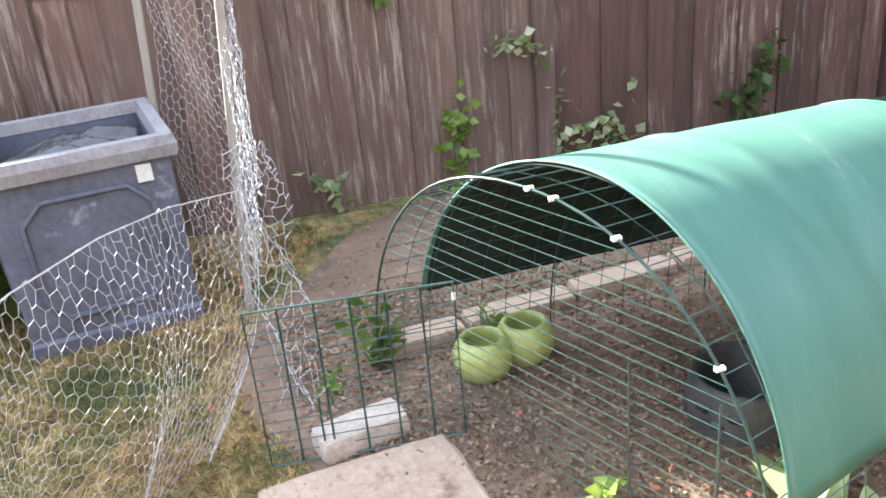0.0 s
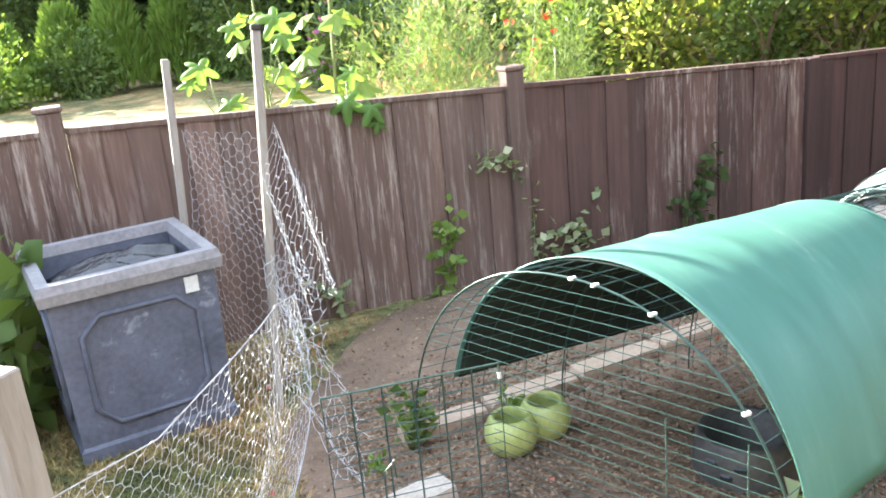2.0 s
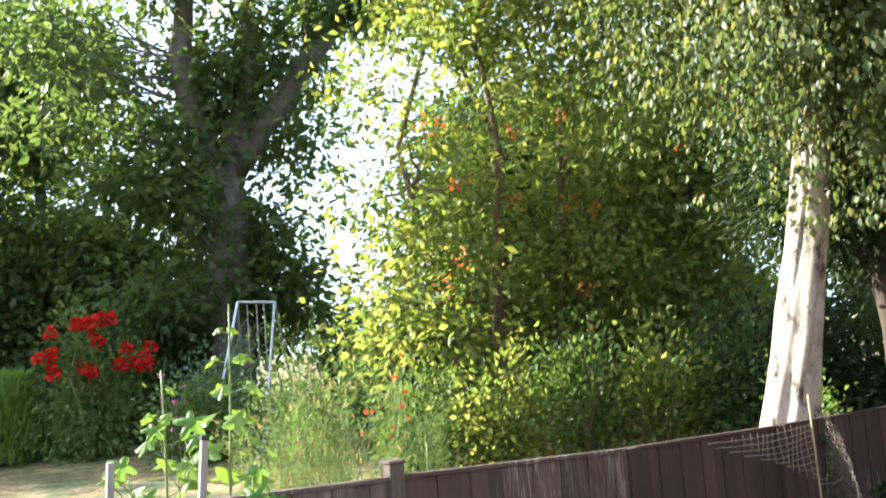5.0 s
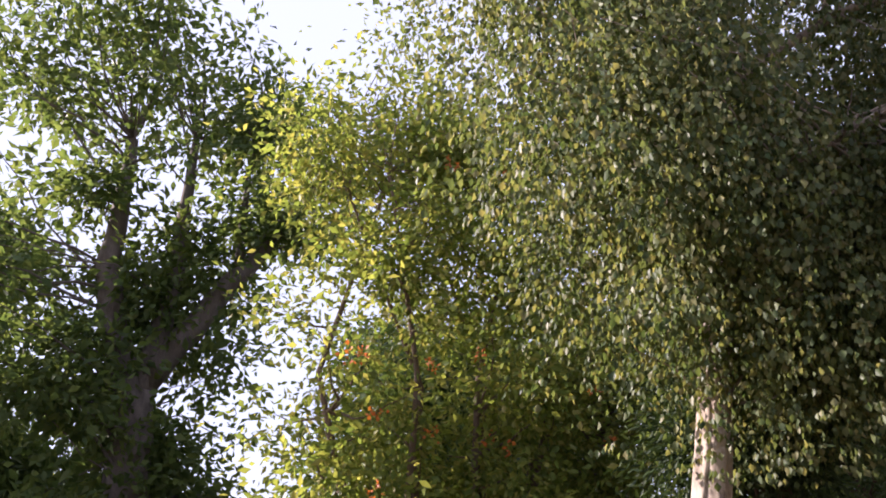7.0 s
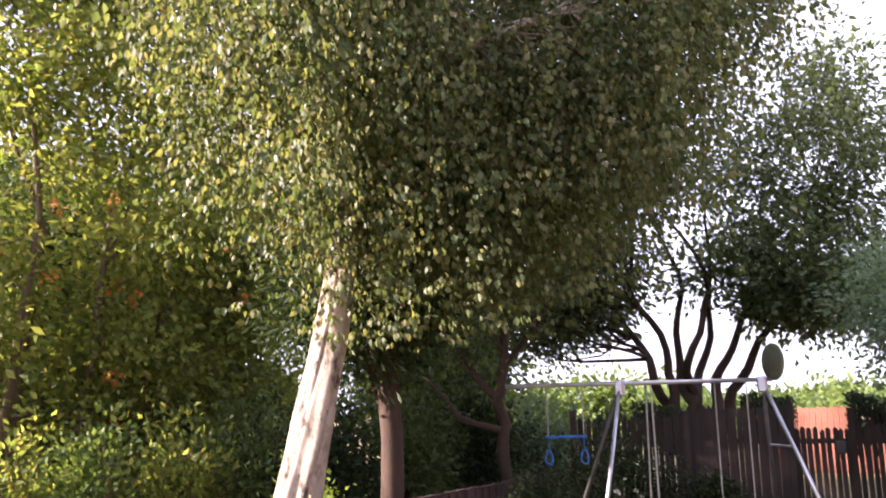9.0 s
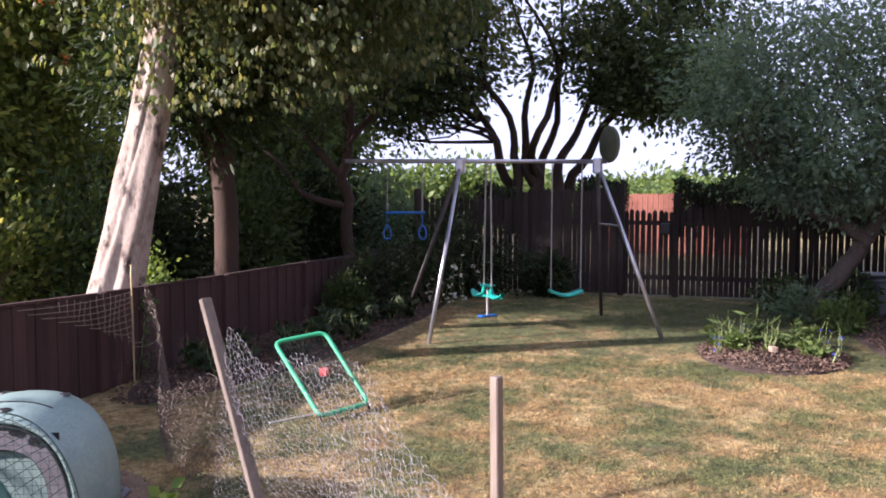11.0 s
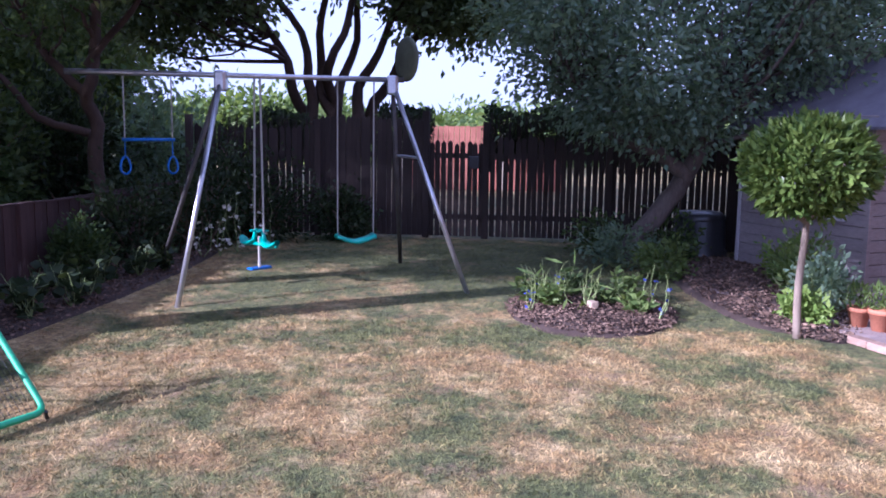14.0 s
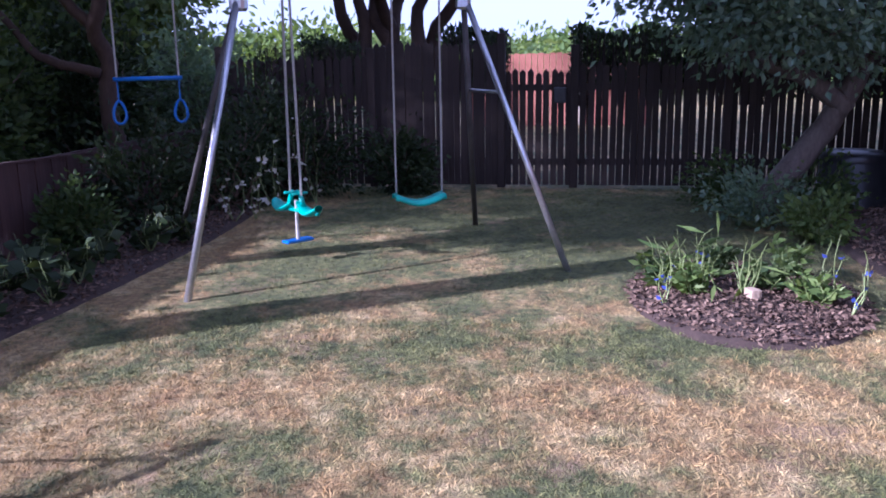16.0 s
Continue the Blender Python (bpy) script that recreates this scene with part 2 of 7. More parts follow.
M_SHED = surface("grey_painted_boards", (0.25, 0.21, 0.21), (0.33, 0.285, 0.28), 3, 40, 0.75, bump=0.25, stretch=(0.3, 0.3, 1), vary=0.12)
M_SHED_TRIM = surface("pale_trim", (0.42, 0.4, 0.42), (0.52, 0.5, 0.52), 5, 50, 0.6, bump=0.1)
M_FELT = surface("roofing_felt", (0.1, 0.095, 0.115), (0.17, 0.16, 0.19), 6, 90, 0.9, bump=0.5)
M_GLASS = surface("dark_glass", (0.012, 0.013, 0.016), (0.02, 0.022, 0.026), 3, 40, 0.06, bump=0)
M_ENAMEL = surface("black_enamel", (0.01, 0.01, 0.012), (0.02, 0.02, 0.024), 5, 60, 0.12, bump=0)
M_TERRA = surface("terracotta", (0.36, 0.13, 0.07), (0.5, 0.2, 0.11), 9, 60, 0.8, bump=0.2)
M_PAVING = surface("patio_paving", (0.22, 0.17, 0.16), (0.34, 0.27, 0.25), 4, 50, 0.85, bump=0.3, vary=0.2)
M_REDTILE = surface("red_roof_tiles", (0.26, 0.09, 0.06), (0.42, 0.17, 0.12), 5, 40, 0.85, bump=0.4)
M_CHIPS = leaf("wood_chips", ((0.09, 0.05, 0.03), (0.22, 0.14, 0.085), (0.28, 0.19, 0.12), (0.38, 0.29, 0.2)), 0.9, 0.0)
M_MULCH = leaf("bark_mulch", ((0.03, 0.02, 0.015), (0.08, 0.05, 0.038), (0.14, 0.09, 0.065), (0.26, 0.18, 0.13)), 0.9, 0.0)
M_PETAL = leaf("red_petals", ((0.42, 0.08, 0.06), (0.58, 0.2, 0.15)), 0.6, 0.2)
L_ROWAN = leaf("rowan_leaves", ((0.12, 0.19, 0.055), (0.2, 0.28, 0.075), (0.31, 0.37, 0.1), (0.45, 0.42, 0.15)), 0.4, 0.7)
L_ORANGE = leaf("orange_leaves", ((0.5, 0.12, 0.04), (0.55, 0.2, 0.05)), 0.5, 0.4)
L_BIRCH = leaf("birch_leaves", ((0.055, 0.095, 0.04), (0.1, 0.15, 0.06), (0.17, 0.21, 0.085), (0.3, 0.28, 0.13)), 0.4, 0.58)
L_DARK = leaf("dark_leaves", ((0.045, 0.08, 0.03), (0.075, 0.125, 0.042), (0.12, 0.165, 0.055)), 0.45, 0.45)
L_OAK = leaf("tall_tree_leaves", ((0.075, 0.125, 0.048), (0.125, 0.185, 0.066), (0.19, 0.235, 0.085)), 0.45, 0.65)
L_APPLE = leaf("apple_leaves", ((0.13, 0.21, 0.15), (0.2, 0.3, 0.21), (0.29, 0.39, 0.28)), 0.35, 0.55)
L_PLUM = leaf("plum_leaves", ((0.07, 0.105, 0.05), (0.12, 0.165, 0.075), (0.19, 0.235, 0.11)), 0.4, 0.5)
# leaf colour darkened to carry the shade along fences and hedges
L_SHADE = leaf("shaded_evergreen_leaves", ((0.018, 0.032, 0.014), (0.032, 0.052, 0.022), (0.055, 0.08, 0.03)), 0.55, 0.3)
L_BAY = leaf("clipped_leaves", ((0.05, 0.1, 0.025), (0.12, 0.19, 0.04), (0.22, 0.3, 0.07)), 0.35, 0.35)
L_FRESH = leaf("fresh_leaves", ((0.13, 0.23, 0.045), (0.22, 0.33, 0.07), (0.32, 0.42, 0.12)), 0.5, 0.45)
L_MID = leaf("garden_leaves", ((0.08, 0.14, 0.04), (0.14, 0.21, 0.055), (0.22, 0.29, 0.09)), 0.5, 0.45)
L_FEATHER = leaf("feathery_leaves", ((0.13, 0.22, 0.08), (0.2, 0.3, 0.11), (0.3, 0.37, 0.16)), 0.6, 0.55)
L_PLUME = leaf("pink_plumes", ((0.36, 0.25, 0.16), (0.5, 0.34, 0.24)), 0.7, 0.4)
L_BROAD = leaf("broad_lobed_leaves", ((0.13, 0.24, 0.06), (0.22, 0.36, 0.09)), 0.45, 0.5)
L_CONIFER = leaf("yellow_conifer", ((0.2, 0.32, 0.07), (0.32, 0.45, 0.11)), 0.5, 0.6)
L_YEW = leaf("dark_needles", ((0.02, 0.04, 0.016), (0.04, 0.068, 0.026), (0.07, 0.1, 0.036)), 0.5, 0.35)
L_VARIEG = leaf("variegated_leaves", ((0.08, 0.15, 0.05), (0.3, 0.36, 0.18), (0.6, 0.6, 0.4)), 0.5, 0.3)
L_RED = leaf("red_flowers", ((0.5, 0.012, 0.008), (0.68, 0.02, 0.012)), 0.5, 0.3)
L_WHITE = leaf("white_flowers", ((0.6, 0.58, 0.52), (0.75, 0.73, 0.7)), 0.6, 0.3)
L_PURPLE = leaf("purple_flowers", ((0.28, 0.07, 0.3), (0.4, 0.14, 0.42)), 0.6, 0.3)
L_BLUEF = leaf("blue_flowers", ((0.06, 0.08, 0.35), (0.1, 0.14, 0.5)), 0.6, 0.3)
L_PALE = leaf("pale_cabbage", ((0.36, 0.46, 0.2), (0.55, 0.62, 0.36)), 0.45, 0.3)


def tarpaulin():
    """Green plastic cover that lets some light through, with pale creases."""
    m, nt, b = shader("green_tarpaulin")
    crease = noise_of(nt, 5.5, 6, (2.0, 0.4, 0.4), rough=0.65)
    fine = noise_of(nt, 160, 2)
    col = ramp_of(nt, crease, ((0.3, (0.07, 0.175, 0.135)), (0.55, (0.085, 0.2, 0.155)), (0.66, (0.105, 0.225, 0.175)), (0.74, (0.21, 0.31, 0.26))))
    nt.links.new(col, b.inputs["Base Color"])
    b.inputs["Roughness"].default_value = 0.42
    bump_of(nt, b, fine, 0.15, 0.002)
    tr = nt.nodes.new("ShaderNodeBsdfTranslucent")
    nt.links.new(col, tr.inputs[0])
    ms = nt.nodes.new("ShaderNodeMixShader")
    ms.inputs[0].default_value = 0.14
    nt.links.new(b.outputs[0], ms.inputs[1])
    nt.links.new(tr.outputs[0], ms.inputs[2])
    nt.links.new(ms.outputs[0], nt.nodes["Material Output"].inputs[0])
    return m


M_TARP = tarpaulin()

# ---- builders ----


class Mesh:
    """Collects vertices and faces; faces are tuples of indices."""

    def __init__(self):
        self.v, self.f = [], []

    def add(self, verts, faces):
        o = len(self.v)
        self.v.extend(tuple(map(float, p)) for p in verts)
        self.f.extend(tuple(i + o for i in f) for f in faces)
        return self

    def box(self, lo, hi, m=None, bevel=0.0):
        bm = bmesh.new()
        bmesh.ops.create_cube(bm, size=1)
        c = [(a + b) / 2 for a, b in zip(lo, hi)]
        d = [b - a for a, b in zip(lo, hi)]
        for v in bm.verts:
            v.co = Vector([c[i] + v.co[i] * d[i] for i in range(3)])
        if bevel:
            bmesh.ops.bevel(bm, geom=bm.edges[:], offset=bevel, segments=1, affect="EDGES")
        bm.verts.index_update()
        pts = [(m @ v.co if m else v.co) for v in bm.verts]
        self.add(pts, [[v.index for v in f.verts] for f in bm.faces])
        bm.free()
        return self

    def tube(self, pts, radii, sides=6, caps=True, closed=False):
        pts = np.array(pts, float)
        n = len(pts)
        radii = np.full(n, radii, float) if np.isscalar(radii) else np.array(radii, float)
        tang = np.gradient(pts, axis=0)
        if closed:
            tang = np.roll(pts, -1, 0) - np.roll(pts, 1, 0)
        tang /= np.linalg.norm(tang, axis=1)[:, None] + 1e-9
        ref = np.array([0, 0, 1.0]) if abs(tang[0][2]) < 0.9 else np.array([1.0, 0, 0])
        verts, a = [], np.linspace(0, 2 * np.pi, sides, endpoint=False)
        for p, t, r in zip(pts, tang, radii):
            x = np.cross(ref, t)
            x /= np.linalg.norm(x) + 1e-9
            y = np.cross(t, x)
            ref = y
            verts.extend(p + r * (np.cos(k) * x + np.sin(k) * y) for k in a)
        faces = []
        for i in range(n if closed else n - 1):
            j = (i + 1) % n
            for k in range(sides):
                l = (k + 1) % sides
                faces.append((i * sides + k, i * sides + l, j * sides + l, j * sides + k))
        if caps and not closed:
            faces.append(tuple(range(sides))[::-1])
            faces.append(tuple((n - 1) * sides + k for k in range(sides)))
        return self.add(verts, faces)

    def bole(self, pts, radii, sides=64):
        """A tree trunk with folds and buttresses."""
        rows = []
        for (x, y, z), r in zip(pts, radii):
            row = []
            for k in range(sides + 1):
                a = 2 * math.pi * (k % sides) / sides
                w = 1.04 + 0.1 * math.sin(3 * a + 0.7 * z) - 0.13 * max(0, math.sin(5 * a - 0.9 * z + 0.8 * math.sin(1.7 * z))) ** 6 + 0.05 * math.sin(7 * a - 1.1 * z) + 0.09 * noise.noise((math.cos(a) * 2, math.sin(a) * 2, z * 2.5))
                row.append((x + r * w * math.cos(a), y + r * w * math.sin(a), z))
            rows.append(row)
        return self.grid(rows)

    def lathe(self, profile, centre=(0, 0, 0), sides=24):
        a = np.linspace(0, 2 * np.pi, sides, endpoint=False)
        verts = [(centre[0] + r * math.cos(k), centre[1] + r * math.sin(k), centre[2] + z) for r, z in profile for k in a]
        faces = [(i * sides + k, i * sides + (k + 1) % sides, (i + 1) * sides + (k + 1) % sides, (i + 1) * sides + k)
                 for i in range(len(profile) - 1) for k in range(sides)]
        return self.add(verts, faces)

    def grid(self, rows):
        """A sheet from rows of points."""
        h, w = len(rows), len(rows[0])
        return self.add([p for r in rows for p in r],
                        [(i * w + j, i * w + j + 1, (i + 1) * w + j + 1, (i + 1) * w + j) for i in range(h - 1) for j in range(w - 1)])

    def data(self, name, material, smooth=False):
        me = bpy.data.meshes.new(name)
        me.from_pydata(self.v, [], self.f)
        me.materials.append(material)
        if smooth:
            me.polygons.foreach_set("use_smooth", [True] * len(me.polygons))
        me.update()
        return me


def part(name, mesh, material, parent=None, label="", smooth=False, solid=0.0):
    ob = new(name, mesh.data(name, material, smooth) if isinstance(mesh, Mesh) else mesh)
    if parent:
        ob.parent = parent
    if label:
        ob["label"] = label
    if solid:
        mod = ob.modifiers.new("thickness", "SOLIDIFY")
        mod.thickness = solid
    return ob


def thing(name, m, label, category, group="", kind=""):
    ob = new(name)
    ob.empty_display_size = 0.1
    ob.matrix_world = m
    return tagged(ob, label, category, group, kind)


def leaves(pos, direction, length, width, curl=0.25, jitter=0.6, seed=1):
    """Many small leaves as kite-shaped folded blades: arrays of places and directions, one length each."""
    r = np.random.default_rng(seed)
    pos = np.asarray(pos, float)
    n = len(pos)
    d = np.asarray(direction, float) + jitter * r.normal(size=(n, 3))
    d /= np.linalg.norm(d, axis=1)[:, None] + 1e-9
    s = np.cross(d, r.normal(size=(n, 3)))
    s /= np.linalg.norm(s, axis=1)[:, None] + 1e-9
    up = np.cross(s, d)
    ln = (np.full(n, length) * r.uniform(0.6, 1.3, n))[:, None]
    w = ln * width
    v = np.empty((n, 4, 3))
    v[:, 0] = pos
    v[:, 1] = pos + d * ln * 0.45 + s * w * 0.5 + up * w * curl
    v[:, 2] = pos + d * ln
    v[:, 3] = pos + d * ln * 0.45 - s * w * 0.5 + up * w * curl
    return v.reshape(-1, 3)


def leaf_mesh(name, verts, material):
    """Mesh of folded kite leaves: two triangles on every four vertices."""
    n = len(verts) // 4
    base = np.arange(n)[:, None] * 4
    tri = (base[:, :, None] + np.array([[[0, 1, 2], [0, 2, 3]]])).reshape(-1)
    me = bpy.data.meshes.new(name)
    me.vertices.add(len(verts))
    me.vertices.foreach_set("co", np.ascontiguousarray(verts, dtype=np.float32).ravel())
    me.loops.add(len(tri))
    me.loops.foreach_set("vertex_index", tri.astype(np.int32))
    me.polygons.add(n * 2)
    me.polygons.foreach_set("loop_start", np.arange(0, n * 6, 3, dtype=np.int32))
    me.polygons.foreach_set("loop_total", np.full(n * 2, 3, dtype=np.int32))
    me.materials.append(material)
    me.update(calc_edges=True)
    me.validate()
    return me


def bend(a, b, n, sag, r):
    """A crooked line from a to b."""
    a, b = np.array(a, float), np.array(b, float)
    t = np.linspace(0, 1, n)[:, None]
    p = a + (b - a) * t
    ln = np.linalg.norm(b - a)
    off = r.normal(size=3) * sag * ln
    return p + np.sin(t * np.pi) * off + np.vstack([np.zeros(3), r.normal(size=(n - 2, 3)) * 0.02 * ln, np.zeros(3)])


def tree(name, base, stems, crown, count, size, bark, leafmat, label, seed, twigs=90, clump=0.45, droop=0.0, width=0.5, limb_r=0.05, category="tree", group="",
         clump_z=0.7, low=-0.9, folded=False, crook=0.0):
    """A tree: stems are lists of (x, y, z, radius) from the base; limbs go from the stems to places in the crown's
    ellipsoids (centre, radii); leaves gather in clumps at the limbs' ends."""
    r = np.random.default_rng(seed)
    root = thing(name, Matrix.Translation(base), label, category, group)
    wood = Mesh()
    nodes = []
    for st in stems:
        pts = np.array([p[:3] for p in st], float)
        rad = [p[3] for p in st]
        t = np.linspace(0, 1, len(pts))
        plain = folded and st is stems[0]
        tt = np.linspace(0, 1, len(pts) * (10 if plain else 4))
        fine = np.array([np.interp(tt, t, pts[:, k]) for k in range(3)]).T
        if plain:
            pad = np.vstack([fine[:1]] * 5 + [fine] + [fine[-1:]] * 5)
            fine = np.array([pad[k:k + 11].mean(axis=0) for k in range(len(fine))])
        else:
            fine[1:-1] += r.normal(size=(len(fine) - 2, 3)) * np.interp(tt, t, rad)[1:-1, None] * 0.12
            if crook:
                ph = r.uniform(0, 6.28, (2, 3))
                arc = np.linspace(0, 1, len(fine))[:, None] * np.linalg.norm(np.diff(fine, axis=0), axis=1).sum()
                fine += crook * (np.sin(arc * 1.9 + ph[0]) + 0.6 * np.sin(arc * 4.3 + ph[1]) - np.sin(ph[0]) - 0.6 * np.sin(ph[1])) * np.array((1, 1, 0.4))
        if plain:
            wood.bole(fine, np.interp(tt, t, rad))
        else:
            wood.tube(fine, np.interp(tt, t, rad), 10)
        cut = len(fine) // 3
        nodes.extend((p, q) for p, q in zip(fine[cut:], np.interp(tt, t, rad)[cut:]))
    place = np.array([p for p, _ in nodes])
    ends = []
    for k in range(twigs):
        c, rad = crown[k % len(crown)]
        while True:
            q = r.normal(size=3)
            q = q / np.linalg.norm(q) * r.uniform(0.25, 1.0) ** (1 / 3)
            if q[2] > low:
                break
        tip = np.array(c) + q * np.array(rad)
        dist = np.linalg.norm(place - tip, axis=1) + np.maximum(0, place[:, 2] - tip[2]) * 1.2
        i = int(np.argmin(dist + r.uniform(0, 0.5, len(dist)) * dist.mean()))
        line = bend(place[i], tip, 7, 0.08, r)
        rr = min(nodes[i][1] * 0.6, limb_r) * r.uniform(0.5, 1)
        wood.tube(line, np.linspace(rr, max(0.004, rr * 0.15), 7), 5)
        ends.extend([line[-1], line[-2], line[-3]])
    ends = np.array(ends)
    per = max(1, count // len(ends))
    pos, dirs = [], []
    for e in ends:
        m = int(per * r.uniform(0.4, 1.6))
        p = e + r.normal(size=(m, 3)) * clump * np.array([1, 1, clump_z])
        if droop:
            hang = np.minimum(np.abs(r.normal(size=m)), 1.6) * droop
            strand = r.integers(0, 6, m)
            offs = r.normal(size=(6, 2)) * clump
            p = np.column_stack([e[0] + offs[strand, 0] + r.normal(size=m) * 0.05, e[1] + offs[strand, 1] + r.normal(size=m) * 0.05, e[2] + 0.15 - hang])
        pos.append(p)
        dd = (p - e) * 0.6 / max(clump, 0.05)
        dd[:, 2] -= 0.35 + (0.9 if droop else 0)
        dirs.append(dd)
    part("trunk", wood, bark, root, smooth=True)
    part("crown", leaf_mesh("crown", leaves(np.vstack(pos), np.vstack(dirs), size, width, seed=seed), leafmat), None, root)
    return root


def bush(name, base, radii, count, size, leafmat, label, seed, stems=14, bark=None, width=0.55, category="shrub", group="", shell=0.45, height=None):
    """A shrub: stems from the base to a lumpy dome, leaves in clumps through its outer part."""
    r = np.random.default_rng(seed)
    root = thing(name, Matrix.Translation(base), label, category, group)
    wood = Mesh()
    rx, ry, rz = radii
    tips = []
    for k in range(stems):
        a, h = r.uniform(0, 2 * np.pi), r.uniform(0.25, 1)
        s = math.sqrt(max(0.05, 1 - (h - 0.35) ** 2 * 1.6)) * r.uniform(0.4, 1.0)
        tip = np.array([math.cos(a) * rx * s, math.sin(a) * ry * s, rz * h * r.uniform(0.8, 1.1)])
        tips.append(tip)
        wood.tube(bend((tip[0] * 0.15, tip[1] * 0.15, 0), tip, 6, 0.08, r), np.linspace(0.012 + 0.01 * rz, 0.003, 6), 4)
    tips = np.array(tips)
    pick = r.integers(0, stems, count)
    along = r.uniform(shell, 1.05, count)[:, None]
    pos = tips[pick] * along + r.normal(size=(count, 3)) * np.array([rx, ry, rz]) * 0.17
    pos[:, 2] = np.abs(pos[:, 2]) + 0.02
    dirs = pos - np.array([0, 0, rz * 0.4])
    dirs /= np.linalg.norm(dirs, axis=1)[:, None] + 1e-9
    part("stem", wood, bark or M_BARK_BROWN, root)["kind"] = "stuff"
    part("foliage", leaf_mesh("foliage", leaves(pos, dirs, size, width, seed=seed + 1), leafmat), None, root)
    return root

# ---- ground ----


def blob(name, centre, rx, ry, material, label, z=0.004, rise=0.0, wob=0.12, seed=3, rings=10, around=48, rough=0.006):
    """A patch of ground with an uneven edge, slightly mounded."""
    r = np.random.default_rng(seed)
    ph = r.uniform(0, 6.28, 4)
    rows = []
    for i in range(rings + 1):
        s = i / rings
        row = []
        for k in range(around + 1):
            a = 2 * math.pi * k / around
            w = 1 + wob * (math.sin(2 * a + ph[0]) + 0.6 * math.sin(3 * a + ph[1]) + 0.4 * math.sin(7 * a + ph[2])) * 0.5
            x, y = centre[0] + rx * s * w * math.cos(a), centre[1] + ry * s * w * math.sin(a)
            row.append((x, y, (z + rise * (1 - s * s) + (rough * abs(noise.noise((x * 6, y * 6, seed))) if s < 0.97 else 0)) if s < 1 else -0.02))
        rows.append(row)
    ob = part(name, Mesh().grid(rows), material, smooth=True)
    return tagged(ob, label, "soil", kind="structure")


xs = np.unique(np.concatenate([np.linspace(-300, -6, 8), np.linspace(-6, 18, 61), np.linspace(18, 300, 8)]))
ys = np.unique(np.concatenate([np.linspace(-300, -8, 8), np.linspace(-8, 20, 61), np.linspace(20, 300, 8)]))
ground = part("ground", Mesh().grid([[(x, y, -0.012 * abs(noise.noise((x, y, 0)))) for x in xs] for y in ys]), M_TURF, smooth=True)
tagged(ground, "sun-dried lawn of straw and green patches", "lawn", kind="structure")

blob("soil_yard", (2.55, 2.74), 1.85, 1.42, M_SOIL, "bare brown soil scattered with wood chips", 0.003, 0.012, 0.12, 3, 24, 90, 0.014)
blob("soil_border", (10.2, 3.5), 4.6, 0.85, M_BARK_SOIL, "dark soil border along the fence", 0.004, 0.05, 0.05, 5, 12, 90, 0.02)
blob("soil_bed", (9.65, -1.75), 1.05, 0.8, M_BARK_SOIL, "round flower bed of dark bark mulch", 0.004, 0.09, 0.06, 8, 14, 60, 0.03)
blob("mulch_bed", (11.1, -3.55), 2.6, 0.72, M_BARK_SOIL, "dark bark mulch bed beside the shed", 0.006, 0.05, 0.12, 9, 14, 70, 0.03)


def scatter(name, boxes, count, size, width, material, label, category, seed, z=0.012, flat=0.25, keep=None, lift=None):
    r = np.random.default_rng(seed)
    pos = []
    for (x0, x1, y0, y1), share in boxes:
        n = int(count * share)
        p = np.column_stack([r.uniform(x0, x1, n), r.uniform(y0, y1, n), np.full(n, z)])
        pos.append(p)
    pos = np.vstack(pos)
    if keep:
        pos = pos[[keep(*p) for p in pos]]
    pos[:, 2] += r.uniform(0, 0.01, len(pos))
    if lift:
        pos[:, 2] += [lift(*p) for p in pos]
    d = r.normal(size=(len(pos), 3)) * np.array([1, 1, flat])
    ob = part(name, leaf_mesh(name, leaves(pos, d, size, width, 0.15, 0.1, seed), material), None)
    return tagged(ob, label, category, kind="stuff")


def in_blob(cx, cy, rx, ry):
    return lambda x, y, z: ((x - cx) / rx) ** 2 + ((y - cy) / ry) ** 2 < 1


scatter("wood_chips", [((0.9, 3.3, 1.5, 3.1), 0.75), ((0.2, 4.3, 1.4, 4.0), 0.25)], 42000, 0.018, 0.5, M_CHIPS, "wood chips and leaf litter on bare soil", "litter", 11,
        keep=in_blob(2.55, 2.74, 1.8, 1.38))
scatter("fallen_petals", [((0.4, 3.4, 1.6, 3.9), 1.0)], 70, 0.026, 0.8, M_PETAL, "fallen red petals on the soil", "petals", 12, z=0.02)
def mound(cx, cy, rx, ry, rise):
    """Height of a mounded bed over the ground."""
    return lambda x, y, z: rise * max(0, 1 - ((x - cx) / rx) ** 2 - ((y - cy) / ry) ** 2)


scatter("mulch_chips", [((8.6, 10.7, -2.6, -0.9), 1.0)], 9000, 0.04, 0.45, M_MULCH, "bark chips on the round flower bed", "litter", 13, z=0.02,
        keep=in_blob(9.65, -1.75, 1.0, 0.77), lift=mound(9.65, -1.75, 1.05, 0.8, 0.09))
scatter("mulch_chips", [((8.6, 13.6, -4.3, -2.8), 1.0)], 9000, 0.045, 0.45, M_MULCH, "reddish bark chips beside the shed", "litter", 14, z=0.03,
        keep=in_blob(11.1, -3.55, 2.45, 0.66), lift=mound(11.1, -3.55, 2.6, 0.72, 0.05))
scatter("leaf_litter", [((5.7, 14.7, 2.65, 4.0), 1.0)], 12000, 0.04, 0.5, M_MULCH, "dark leaf litter on the soil border", "litter", 15, z=0.02,
        keep=in_blob(10.2, 3.5, 4.5, 0.82), lift=mound(10.2, 3.5, 4.6, 0.85, 0.05))


